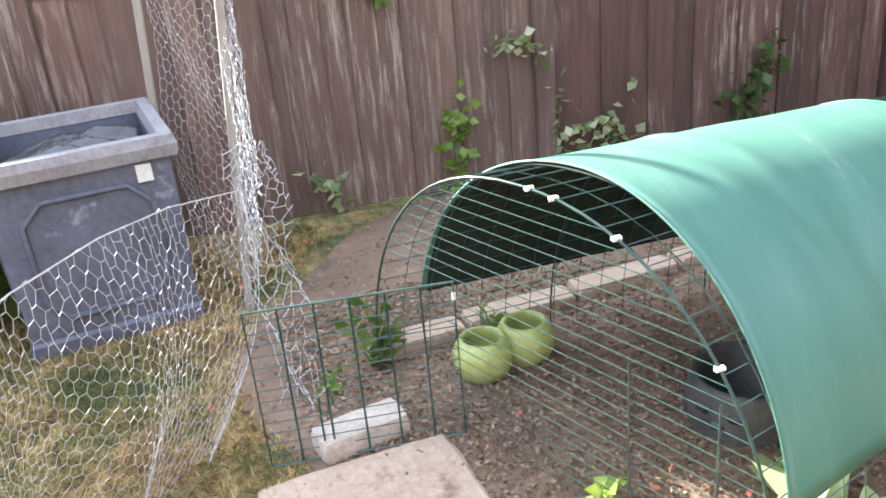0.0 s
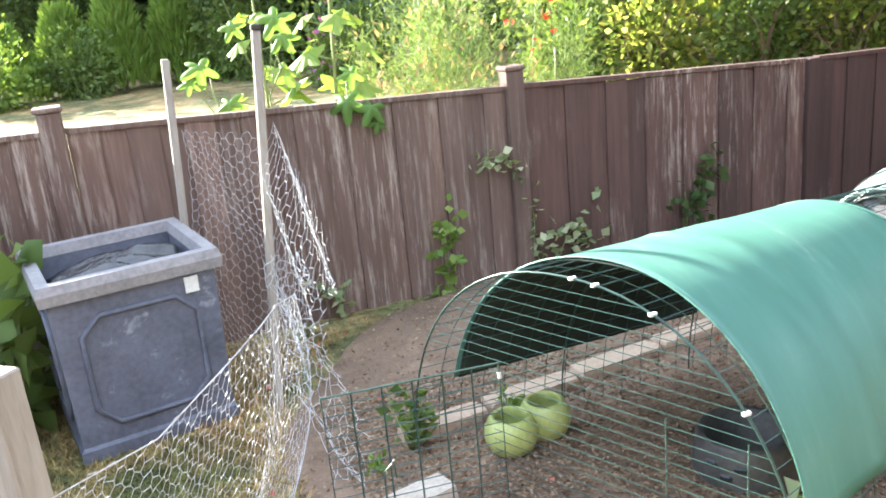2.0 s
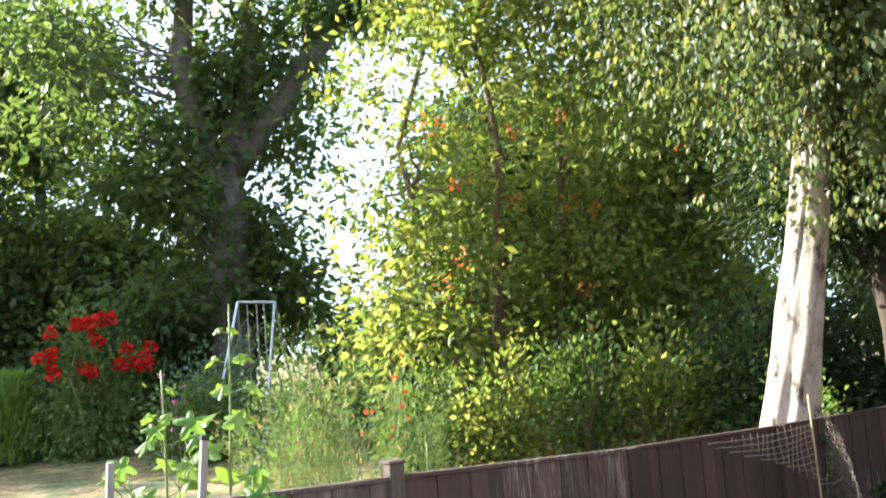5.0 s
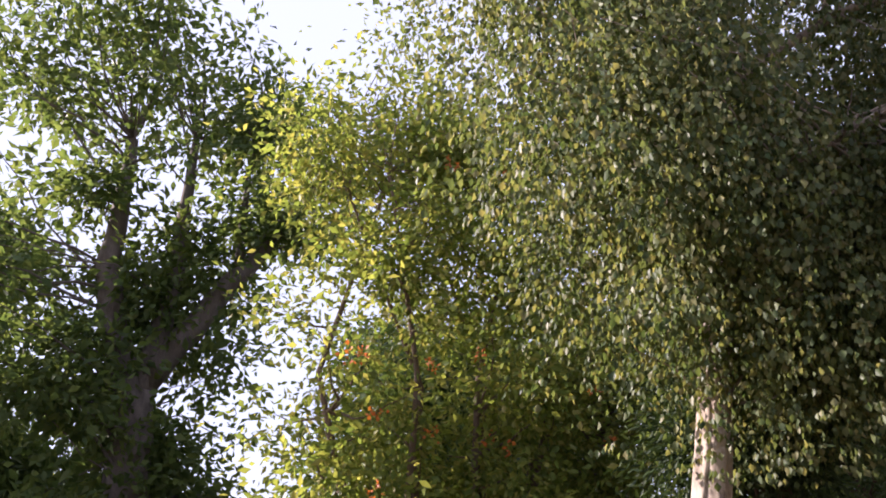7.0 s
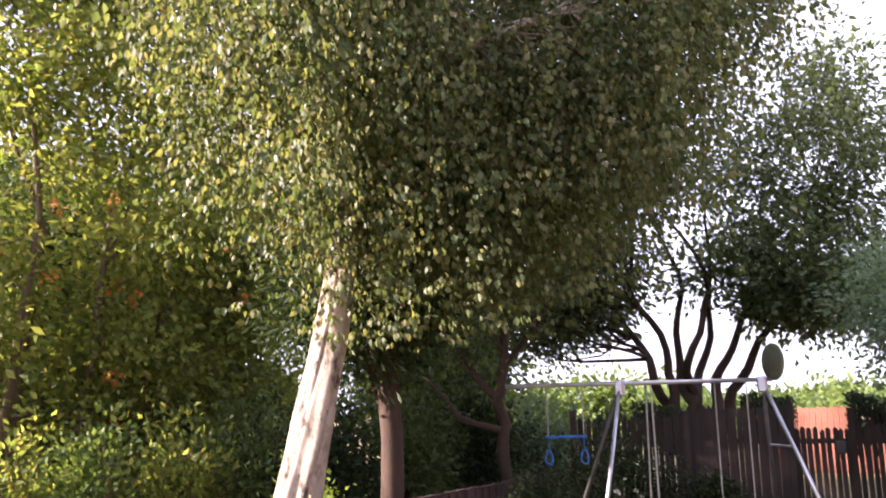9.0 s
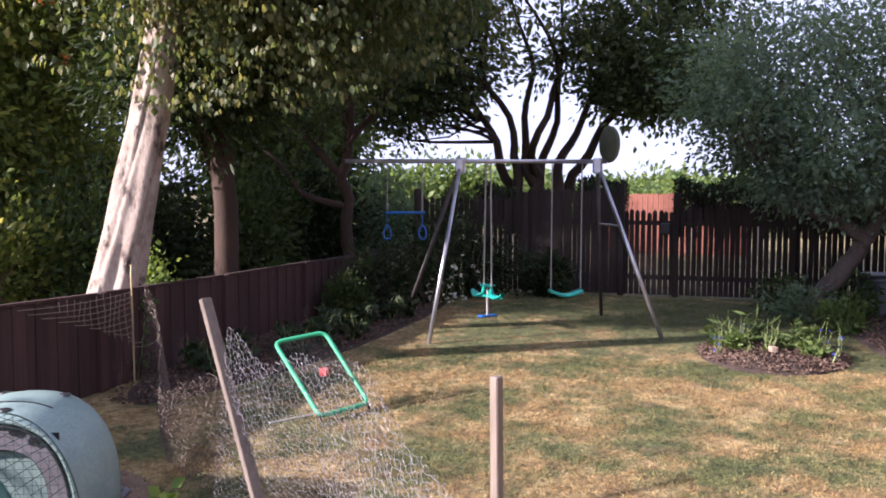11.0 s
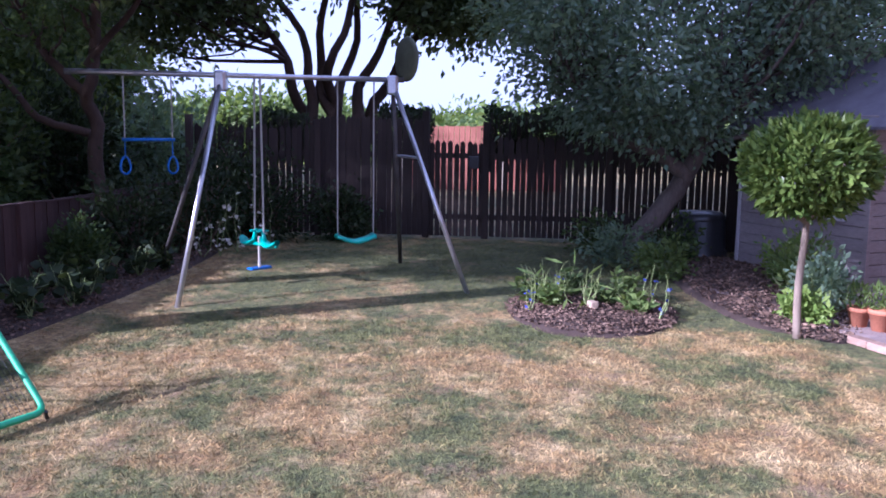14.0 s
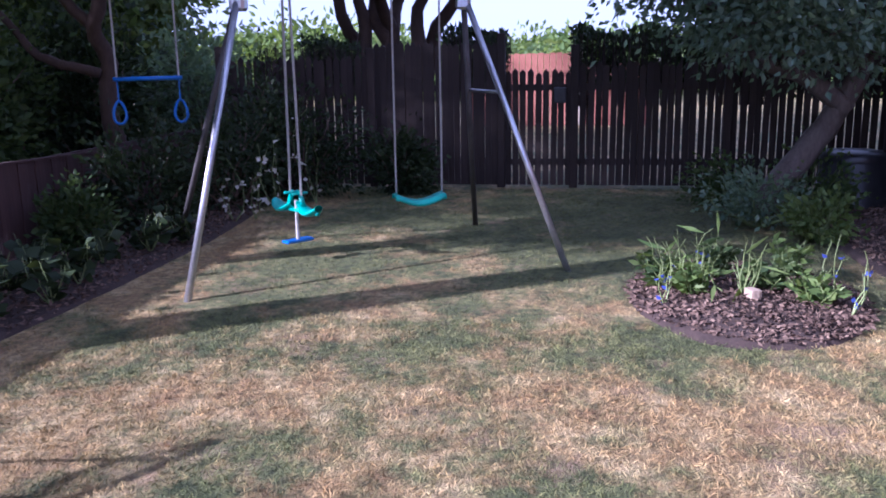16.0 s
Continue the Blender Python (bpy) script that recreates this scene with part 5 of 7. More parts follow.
def glider():
    c = on_bar(0.20)
    root = thing("swing_glider", Matrix.Translation(c), "two-seat turquoise glider swing with a blue footrest", "swing seat")
    n = np.array((-0.62, -0.785, 0))
    s = np.array((-0.785, 0.62, 0))
    z = -c.z
    for k in (-0.05, 0.05):
        part("hanging_rod", rope(Mesh(), n * k, n * k * 1.6 + np.array((0, 0, z + 0.46)), 0.011), M_ROPE, root)
    part("stem", Mesh().tube([(0, 0, z + 0.5), (0, 0, z + 0.17)], 0.016, 8), M_ROPE, root)
    part("beam", Mesh().tube([n * -0.3 + (0, 0, z + 0.42), n * 0.3 + (0, 0, z + 0.42)], 0.02, 8), M_TEAL, root, smooth=True)
    for sgn in (1, -1):
        body = []
        for t in np.linspace(0, 1, 13):
            w = 0.03 + 0.07 * math.sin(math.pi * min(1, 0.08 + 0.86 * t)) ** 1.3 * (0.4 + 0.6 * t)
            p = n * sgn * (0.04 + 0.27 * t) + np.array((0, 0, z + 0.43 + 0.05 * (1 - t) ** 2 - 0.03 * math.sin(math.pi * t) + 0.035 * t ** 4))
            body.append([p + s * w * math.cos(q) + np.array((0, 0, 0.026 * math.sin(q))) for q in np.linspace(0, 2 * math.pi, 13)])
        part("saddle", Mesh().grid(body), M_TEAL, root, smooth=True)
        h = n * sgn * 0.09
        neck = [h + (0, 0, z + 0.45), h - n * sgn * 0.01 + (0, 0, z + 0.51), h - n * sgn * 0.03 + (0, 0, z + 0.56), h - n * sgn * 0.05 + (0, 0, z + 0.57)]
        part("neck", Mesh().tube(neck, [0.032, 0.022, 0.02, 0.016], 8), M_TEAL, root, smooth=True)
        part("handle", Mesh().tube([neck[2] - s * 0.07, neck[2] + s * 0.07], 0.012, 8), M_TEAL, root, smooth=True)
    part("footrest", Mesh().box((-0.13, -0.05, z + 0.155), (0.13, 0.05, z + 0.18), Matrix.Rotation(math.atan2(s[1], s[0]), 4, "Z"), 0.01), M_BLUE, root, "blue plastic footrest")


glider()


def trapeze():
    a, b = on_bar(-0.52), on_bar(-0.27)
    root = thing("trapeze", Matrix.Translation((a + b) / 2), "blue trapeze bar with gymnastic rings on ropes", "trapeze")
    o = np.array((a + b) / 2)
    pa, pb = np.array(a) - o, np.array(b) - o
    d = (pb - pa)
    z = 1.49 - o[2]
    part("bar", Mesh().tube([pa - d * 0.06 + (0, 0, z), pb + d * 0.06 + (0, 0, z)], 0.017, 8), M_BLUE, root, smooth=True)
    for p in (pa, pb):
        part("rope", rope(Mesh(), p, p + np.array((0, 0, z))), M_ROPE, root)
        part("strap", rope(Mesh(), p + np.array((0, 0, z)), p + np.array((0, 0, z - 0.17)), 0.006), M_BLUE, root)
        u = d / np.linalg.norm(d)
        ring = [p + np.array((0, 0, z - 0.25)) + u * 0.05 * math.cos(k) * (1.15 - 0.5 * (math.sin(k) + 1) / 2) + np.array((0, 0, 0.085 * math.sin(k))) for k in np.linspace(0, 6.28, 18, endpoint=False)]
        part("ring", Mesh().tube(ring, 0.011, 6, closed=True), M_BLUE, root, smooth=True)


trapeze()


def rebounder():
    root = thing("rebound_net", Matrix.Translation((6.0, 1.9, 0)), "small rebound net with a green padded frame, leaning back", "net")
    o = np.array((6.0, 1.9, 0))
    c = [np.array(p) - o for p in ((5.74, 1.76, 0.05), (6.2, 1.54, 0.06), (6.46, 2.04, 0.57), (6.19, 2.37, 0.51))]
    loop = []
    for i in range(4):
        p, q, r_ = c[i - 1], c[i], c[(i + 1) % 4]
        a, b = q + (p - q) / np.linalg.norm(p - q) * 0.07, q + (r_ - q) / np.linalg.norm(r_ - q) * 0.07
        for t in np.linspace(0, 1, 5):
            loop.append((1 - t) ** 2 * a + 2 * t * (1 - t) * q + t * t * b)
    part("frame", Mesh().tube(loop, 0.02, 8, closed=True), M_GREENTUBE, root, smooth=True)
    net = Mesh()
    for t in np.linspace(0.06, 0.94, 15):
        net.tube([c[0] + (c[1] - c[0]) * t, c[3] + (c[2] - c[3]) * t], 0.0016, 3, False)
        net.tube([c[0] + (c[3] - c[0]) * t, c[1] + (c[2] - c[1]) * t], 0.0016, 3, False)
    part("net", net, M_NETCORD, root)
    mid = sum(c) / 4 + (c[1] - c[0]) * 0.05
    part("target", Mesh().box(mid - (0.03, 0.03, 0.03), mid + (0.03, 0.03, 0.03)), M_RED, root, "small red target patch")
    for i in (2, 3):
        part("leg", Mesh().tube([c[i] + (c[1 if i == 2 else 0] - c[i]) * 0.25, np.array((c[i][0] + 0.3, c[i][1] + 0.22, 0.0))], 0.012, 6), M_BLACK, root)
    for i in (0, 1):
        part("foot", Mesh().tube([c[i], np.array((c[i][0] + 0.05, c[i][1] + 0.02, 0.0))], 0.012, 6), M_BLACK, root)
    a = np.array((5.3, 1.95, 0.1)) - o
    part("cord", Mesh().tube([a, c[0] + (0, 0, 0.03)], 0.006, 5), M_WHITE, root)


rebounder()

# ---- beds, shed and patio ----
for k, (x, y, h, s, n) in enumerate(((9.35, -1.4, 0.38, 0.3, 16), (9.45, -1.9, 0.36, 0.32, 18), (9.2, -2.1, 0.3, 0.28, 14), (9.75, -1.6, 0.44, 0.28, 14), (9.9, -2.1, 0.4, 0.3, 14), (9.6, -1.2, 0.34, 0.25, 12))):
    small_plant("bedding_plant", (x + 0.15, y, 0.05), n, h * 0.7, s * 0.72, 0.085, L_DARK if k % 2 else L_MID, "leafy grey-green bedding plant in bark mulch", 60 + k, 12, 0.45, group="plants in the round bed")
for k, (x, y) in enumerate(((9.3, -1.2), (9.55, -1.5), (9.2, -2.3), (9.6, -2.3))):
    small_plant("blue_flower", (x, y, 0.04), 3, 0.4, 0.1, 0.035, L_BLUEF, "tall stems with small blue flowers", 70 + k, 4, 0.8, group="blue flowers in the round bed")
for k, (x, y) in enumerate(((9.6, -1.25), (9.85, -1.45), (9.4, -1.7))):
    small_plant("lily_leaves", (x, y, 0.05), 9, 0.4, 0.2, 0.2, L_MID, "long strap-shaped pale green leaves", 75 + k, 2, 0.14, group="strappy plants in the round bed")
block("bed_stone", pose(9.33, -1.74, 0.1, 0, 0, 20), (-0.05, -0.035, 0), (0.05, 0.035, 0.06), M_SLAB, "pale sandstone lump among bedding plants", "stone", 30)
for k, (x, y, rx, ry, rz, mt) in enumerate(((12.2, -2.35, 0.5, 0.5, 0.5, L_APPLE), (11.6, -2.75, 0.45, 0.4, 0.38, L_MID), (12.8, -2.9, 0.5, 0.5, 0.6, L_DARK), (13.5, -2.3, 0.4, 0.6, 0.5, L_DARK),
                                          (10.6, -3.9, 0.4, 0.35, 0.5, L_MID), (9.9, -3.9, 0.35, 0.3, 0.5, L_APPLE), (9.35, -3.55, 0.22, 0.2, 0.22, L_FRESH), (11.5, -4.0, 0.4, 0.25, 0.45, L_FRESH))):
    bush("border_shrub", (x, y, 0.02), (rx, ry, rz), 900, 0.07, mt, "low green shrub in bark mulch beside the shed", 80 + k, 16, M_STEM, group="shrubs by the shed")
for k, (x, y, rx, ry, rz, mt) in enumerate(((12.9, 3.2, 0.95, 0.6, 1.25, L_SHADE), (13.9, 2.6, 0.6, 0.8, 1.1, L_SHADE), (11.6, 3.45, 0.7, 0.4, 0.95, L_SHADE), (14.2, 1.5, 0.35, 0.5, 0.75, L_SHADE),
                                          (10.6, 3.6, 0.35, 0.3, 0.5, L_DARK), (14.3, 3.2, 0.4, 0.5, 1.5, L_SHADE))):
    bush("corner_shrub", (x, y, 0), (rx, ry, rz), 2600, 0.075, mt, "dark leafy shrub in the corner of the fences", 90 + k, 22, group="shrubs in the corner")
for k, (x, y, z) in enumerate(((12.3, 2.65, 0.8), (12.7, 2.55, 0.95), (13.3, 2.3, 1.0), (12.1, 2.8, 0.65))):
    small_plant("white_flower", (x, y, 0), 3, z, 0.1, 0.06, L_WHITE, "white flower heads on tall stems", 100 + k, 7, 0.9, group="white flowers in the corner")
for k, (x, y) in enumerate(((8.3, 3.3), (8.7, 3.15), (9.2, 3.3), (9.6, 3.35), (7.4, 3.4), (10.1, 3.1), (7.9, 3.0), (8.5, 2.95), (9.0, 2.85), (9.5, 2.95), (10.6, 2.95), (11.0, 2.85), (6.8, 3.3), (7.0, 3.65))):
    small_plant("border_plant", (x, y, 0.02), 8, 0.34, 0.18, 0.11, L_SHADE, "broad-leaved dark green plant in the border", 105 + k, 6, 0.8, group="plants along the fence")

B0, SF, SS = Vector((11.07, -4.72, 0)), Vector((0.45, -0.893, 0)), Vector((0.893, 0.45, 0))
SHED = Matrix(((SF.x, SS.x, 0, B0.x), (SF.y, SS.y, 0, B0.y), (0, 0, 1, 0), (0, 0, 0, 1)))


def shed():
    """Local x along the front, y back along the side, from the front corner."""
    root = thing("garden_shed", SHED, "grey-painted shiplap summerhouse with a felt roof and glazed doors", "shed")
    W, D, H, RZ = 2.4, 1.95, 1.78, 2.55
    part("core", Mesh().add([(0.03, 0.03, 0), (W - 0.03, 0.03, 0), (W - 0.03, D, 0), (0.03, D, 0), (0.03, 0.03, H), (W - 0.03, 0.03, H), (W - 0.03, D, H), (0.03, D, H), (W / 2, 0.03, RZ - 0.05), (W / 2, D, RZ - 0.05)],
                            [(0, 1, 5, 8, 4), (3, 7, 9, 6, 2), (0, 4, 7, 3), (1, 2, 6, 5)]), M_SHED, root)
    z = 0.03
    while z < H:
        part("board", Mesh().add([(0, 0, z), (0, D, z), (0, D, z + 0.125), (0, 0, z + 0.125), (0.03, 0, z), (0.03, D, z), (0.022, D, z + 0.13), (0.022, 0, z + 0.13), (-0.006, 0, z + 0.01), (-0.006, D, z + 0.01)],
                                 [(8, 9, 2, 3), (0, 1, 9, 8), (0, 4, 5, 1), (3, 2, 6, 7)]), M_SHED, root)
        for x0, x1 in ((0.0, 0.24), (2.1, W)):
            part("board", Mesh().box((x0, -0.008, z), (x1, 0.03, z + 0.122), bevel=0.004), M_SHED, root)
        if z + 0.125 < 0.8:
            part("board", Mesh().box((0.24, -0.008, z), (0.98, 0.03, z + 0.122), bevel=0.004), M_SHED, root)
        z += 0.13
    part("corner_trim", Mesh().box((-0.02, -0.02, 0), (0.035, 0.035, H), bevel=0.004), M_SHED, root)
    part("corner_trim", Mesh().box((-0.02, D - 0.03, 0), (0.03, D + 0.02, H), bevel=0.004), M_SHED_TRIM, root)
    # window of six panes
    win = part("window_frame", Mesh().box((0.24, -0.02, 0.8), (0.98, 0.0, 0.86)).box((0.24, -0.02, 1.78), (0.98, 0.0, 1.84)).box((0.24, -0.02, 0.86), (0.3, 0.0, 1.78)).box((0.92, -0.02, 0.86), (0.98, 0.0, 1.78)), M_SHED_TRIM, root)
    part("glazing_bar", Mesh().box((0.595, -0.018, 0.86), (0.625, 0.0, 1.78)), M_SHED_TRIM, win)
    for zz in (1.15, 1.46):
        part("glazing_bar", Mesh().box((0.3, -0.018, zz), (0.92, 0.0, zz + 0.03)), M_SHED_TRIM, win)
    for x0, x1 in ((0.3, 0.595), (0.625, 0.92)):
        for z0, z1 in ((0.86, 1.15), (1.18, 1.46), (1.49, 1.78)):
            part("pane", Mesh().box((x0, -0.008, z0), (x1, -0.004, z1)), M_GLASS, win)
    side = part("side_window", Mesh().box((-0.03, 0.3, 0.72), (-0.004, 1.52, 0.78)).box((-0.03, 0.3, 1.42), (-0.004, 1.52, 1.48)).box((-0.03, 0.3, 0.78), (-0.004, 0.36, 1.42)).box((-0.03, 1.46, 0.78), (-0.004, 1.52, 1.42)), M_SHED_TRIM, root)
    for k in range(8):
        y0 = 0.36 + k * 1.1 / 8
        part("pane", Mesh().box((-0.016, y0, 0.78), (-0.01, y0 + 1.1 / 8, 1.42)), M_GLASS, side)
        if k:
            part("glazing_bar", Mesh().box((-0.028, y0 - 0.012, 0.78), (-0.004, y0 + 0.012, 1.42)), M_SHED_TRIM, side)
    for x0 in (1.02, 1.57):
        part("door", Mesh().box((x0, -0.018, 0.04), (x0 + 0.53, 0.02, 1.84), bevel=0.006), M_SHED, root)
    # roof slopes with overhang, barge boards
    for sgn in (0, 1):
        ex = -0.16 if not sgn else W + 0.16
        ez = H - 0.05
        m = Mesh().add([(ex, -0.42, ez), (W / 2, -0.42, RZ), (W / 2, D + 0.12, RZ), (ex, D + 0.12, ez), (ex, -0.42, ez - 0.03), (W / 2, -0.42, RZ - 0.03), (W / 2, D + 0.12, RZ - 0.03), (ex, D + 0.12, ez - 0.03)],
                       [(0, 1, 2, 3), (7, 6, 5, 4), (0, 4, 5, 1), (3, 2, 6, 7), (0, 3, 7, 4)])
        part("roof_slope", m, M_FELT, root, "grey roofing felt")
        pts = np.linspace(0, 1, 25)
        top = [(ex + (W / 2 - ex) * t, ez + (RZ - ez) * t + 0.012) for t in pts]
        low = [(x, z - 0.1 - 0.035 * abs(math.sin(t * 9))) for (x, z), t in zip(top, pts)]
        b = Mesh().grid([[(x, -0.44, z) for x, z in top], [(x, -0.44, z) for x, z in low]])
        part("barge_board", b, M_SHED_TRIM, root, "scalloped pale barge board", solid=0.02)


shed()


def patio():
    root = thing("patio", Matrix.Identity(4), "low patio of reddish-grey paving with a brick edge", "patio", kind="structure")
    m = Matrix(((-0.894, 0.447, 0, 8.75), (-0.36, -0.93, 0, -3.7), (0, 0, 1, 0), (0, 0, 0, 1)))
    slab = Mesh().box((0, 0, 0), (0.436, 0.436, 0.045), bevel=0.006).data("paving_slab", M_PAVING)
    for i in range(-5, 7):
        for j in range(5):
            ob = part("paving_slab", slab, None, root)
            ob.matrix_local = m @ Matrix.Translation((i * 0.45 + 0.06, j * 0.45 + 0.12, 0.0))
            p = ob.matrix_local.translation
            if (Vector((p.x, p.y, 0)) - B0).dot(SS) > -0.1 and (Vector((p.x, p.y, 0)) - B0).dot(SF) > -0.6:
                bpy.data.objects.remove(ob)
    brick = Mesh().box((0, 0, 0), (0.205, 0.1, 0.06), bevel=0.006).data("edge_brick", M_BRICK)
    for i in range(14):
        ob = part("edge_brick", brick, None, root)
        ob.matrix_local = m @ Matrix.Translation((i * 0.215 + 0.0, 0.0, 0))


patio()


def barbecue(base):
    root = thing("kettle_barbecue", Matrix.Translation(base), "black kettle barbecue on three silver legs", "barbecue")
    bowl = [(0.0, 0.5), (0.1, 0.51), (0.2, 0.56), (0.26, 0.64), (0.285, 0.72), (0.29, 0.725)]
    part("bowl", Mesh().lathe(bowl, sides=32), M_ENAMEL, root, smooth=True)
    part("lid", Mesh().lathe([(0.295, 0.715), (0.292, 0.74), (0.26, 0.82), (0.18, 0.88), (0.08, 0.905), (0, 0.91)], sides=32), M_ENAMEL, root, smooth=True)
    part("lid_handle", Mesh().tube([(-0.06, 0, 0.9), (-0.05, 0, 0.95), (0.05, 0, 0.95), (0.06, 0, 0.9)], 0.01, 6), M_BLACK, root)
    part("ash_pan", Mesh().lathe([(0, 0.4), (0.1, 0.4), (0.12, 0.43), (0.12, 0.49), (0, 0.49)], sides=24), M_STEEL, root, smooth=True)
    for k in range(3):
        a = 2.4 + k * 2.094
        leg = part("leg", Mesh().tube([(0.12 * math.cos(a), 0.12 * math.sin(a), 0.54), (0.3 * math.cos(a), 0.3 * math.sin(a), 0.0)], 0.014, 8), M_STEEL, root, smooth=True)
        if k:
            part("wheel", Mesh().tube([(0.3 * math.cos(a), 0.3 * math.sin(a) - 0.02, 0.07), (0.3 * math.cos(a), 0.3 * math.sin(a) + 0.02, 0.07)], 0.075, 18), M_BLACK, leg)


barbecue((9.35, -4.62, 0.045))


def flower_pot(base, s, seed):
    root = thing("flower_pot", Matrix.Translation(base), "terracotta flower pot with lavender", "pot", "pots on the patio")
    part("pot", Mesh().lathe([(0, 0), (0.075 * s, 0), (0.1 * s, 0.14 * s), (0.112 * s, 0.14 * s), (0.112 * s, 0.18 * s), (0.098 * s, 0.18 * s), (0.092 * s, 0.15 * s), (0, 0.15 * s)], sides=24), M_TERRA, root, smooth=True)
    r = np.random.default_rng(seed)
    n = 160
    a = r.uniform(0, 6.28, n)
    pos = np.column_stack([np.cos(a) * 0.09 * s * r.uniform(0, 1.5, n), np.sin(a) * 0.09 * s * r.uniform(0, 1.5, n), 0.15 * s + r.uniform(0, 0.2, n)])
    part("plant", leaf_mesh("plant", leaves(pos, np.tile((0, 0, 1.0), (n, 1)), 0.08, 0.2, seed=seed), L_MID), None, root)


flower_pot((9.04, -4.08, 0.045), 1.0, 1)
flower_pot((9.2, -3.96, 0.045), 0.9, 2)


def compost_bin():
    root = thing("compost_bin", Matrix.Translation((13.45, -3.5, 0)), "black plastic compost bin with a ridged lid", "bin")
    part("body", Mesh().lathe([(0.37, 0), (0.36, 0.1), (0.345, 0.11), (0.32, 0.5), (0.3, 0.52)], sides=28), M_BLACK, root, smooth=True)
    part("lid", Mesh().lathe([(0.33, 0.5), (0.33, 0.55), (0.28, 0.6), (0, 0.62)], sides=28), M_BLACK, root, smooth=True)


compost_bin()
tagged(part("dark_panel", Mesh().box((13.9, -5.6, 0), (13.95, -3.95, 1.62)), M_FENCE_DARK), "dark board panel behind the shed", "panel", kind="structure")


def topiary():
    base = (8.86, -3.35, 0.02)
    root = thing("topiary_tree", Matrix.Translation(base), "clipped round-headed standard tree on a slim pale trunk", "tree")
    r = np.random.default_rng(5)
    m = Mesh().tube([(0.02 * math.sin(3 * z), 0.012 * math.sin(5 * z), z) for z in np.linspace(-0.03, 1.0, 10)], np.linspace(0.036, 0.025, 10), 10)
    for k in range(16):
        a = r.uniform(0, 6.28)
        m.tube(bend((0, 0, 0.92), (0.33 * math.cos(a), 0.33 * math.sin(a), r.uniform(1.0, 1.6)), 6, 0.06, r), np.linspace(0.014, 0.004, 6), 5)
    part("trunk", m, M_TAN_WOOD, root, smooth=True)
    n = 7000
    d = r.normal(size=(n, 3))
    d /= np.linalg.norm(d, axis=1)[:, None]
    lump = 1 + 0.17 * np.array([noise.noise(Vector(q) * 3.0) + 0.6 * noise.noise(Vector(q) * 7.0) for q in d])
    pos = d * (np.array([0.5, 0.5, 0.38]) * (r.uniform(0.5, 1.0, n) ** 0.4 * lump)[:, None]) + (0, 0, 1.37)
    pos[:, 2] = np.maximum(pos[:, 2], 1.02 - 0.1 * r.uniform(0, 1, n))
    part("crown", leaf_mesh("crown", leaves(pos, d + (0, 0, 0.4), 0.085, 0.42, jitter=0.8, seed=5), L_BAY), None, root)


topiary()

# ---- trees ----
tree("birch_tree", (6.97, 4.63, 0), [[(0, 0, -0.05, 0.3), (0.03, -0.03, 0.4, 0.255), (0.12, -0.12, 1.0, 0.225), (0.33, -0.27, 2.2, 0.195), (0.46, -0.48, 3.6, 0.17), (0.4, -0.66, 5.2, 0.14), (0.1, -0.7, 7.4, 0.09), (0.2, -0.6, 10.5, 0.04)],
                                       [(0.3, -0.62, 5.1, 0.075), (0.42, -1.2, 5.42, 0.06), (0.55, -2.05, 5.75, 0.05), (0.9, -3.0, 6.1, 0.02)], [(0.2, -0.65, 6.6, 0.06), (1.0, -2.4, 7.4, 0.045), (2.0, -4.2, 7.2, 0.02)]],
     [((0.2, -1.0, 6.2), (1.9, 1.9, 1.9)), ((0.8, -1.3, 4.9), (1.7, 1.6, 1.1)), ((0.3, -0.9, 8.4), (2.2, 2.0, 1.8)), ((1.7, -1.0, 5.6), (1.6, 1.5, 1.6)), ((2.0, -1.6, 5.0), (1.2, 1.1, 0.8)), ((-0.5, -0.4, 6.0), (1.0, 1.2, 1.6)),
      ((0.3, -0.9, 10.4), (2.3, 2.0, 1.8)), ((-1.5, -0.7, 6.0), (1.4, 1.4, 1.3)), ((-1.4, -0.6, 8.0), (1.6, 1.6, 1.6)), ((-1.0, 0.3, 10.2), (1.8, 1.8, 1.8)), ((2.7, -1.4, 7.2), (1.8, 1.6, 1.9)), ((1.6, -3.2, 6.2), (1.4, 1.5, 1.3)), ((2.2, -3.9, 7.4), (1.2, 1.2, 1.0)), ((2.2, -3.1, 5.3), (1.1, 1.2, 0.8)), ((1.4, -2.2, 5.6), (1.2, 1.2, 0.9)), ((2.4, -3.4, 8.0), (1.9, 1.9, 1.5)), ((1.2, -2.4, 9.4), (2.0, 1.9, 1.5))],
     150000, 0.08, M_BIRCH, L_BIRCH, "white-barked leaning birch with drooping leafy strands beyond the fence", 201, 390, 0.34, 1.0, 0.75, 0.018, folded=True)
rs = np.random.default_rng(77)
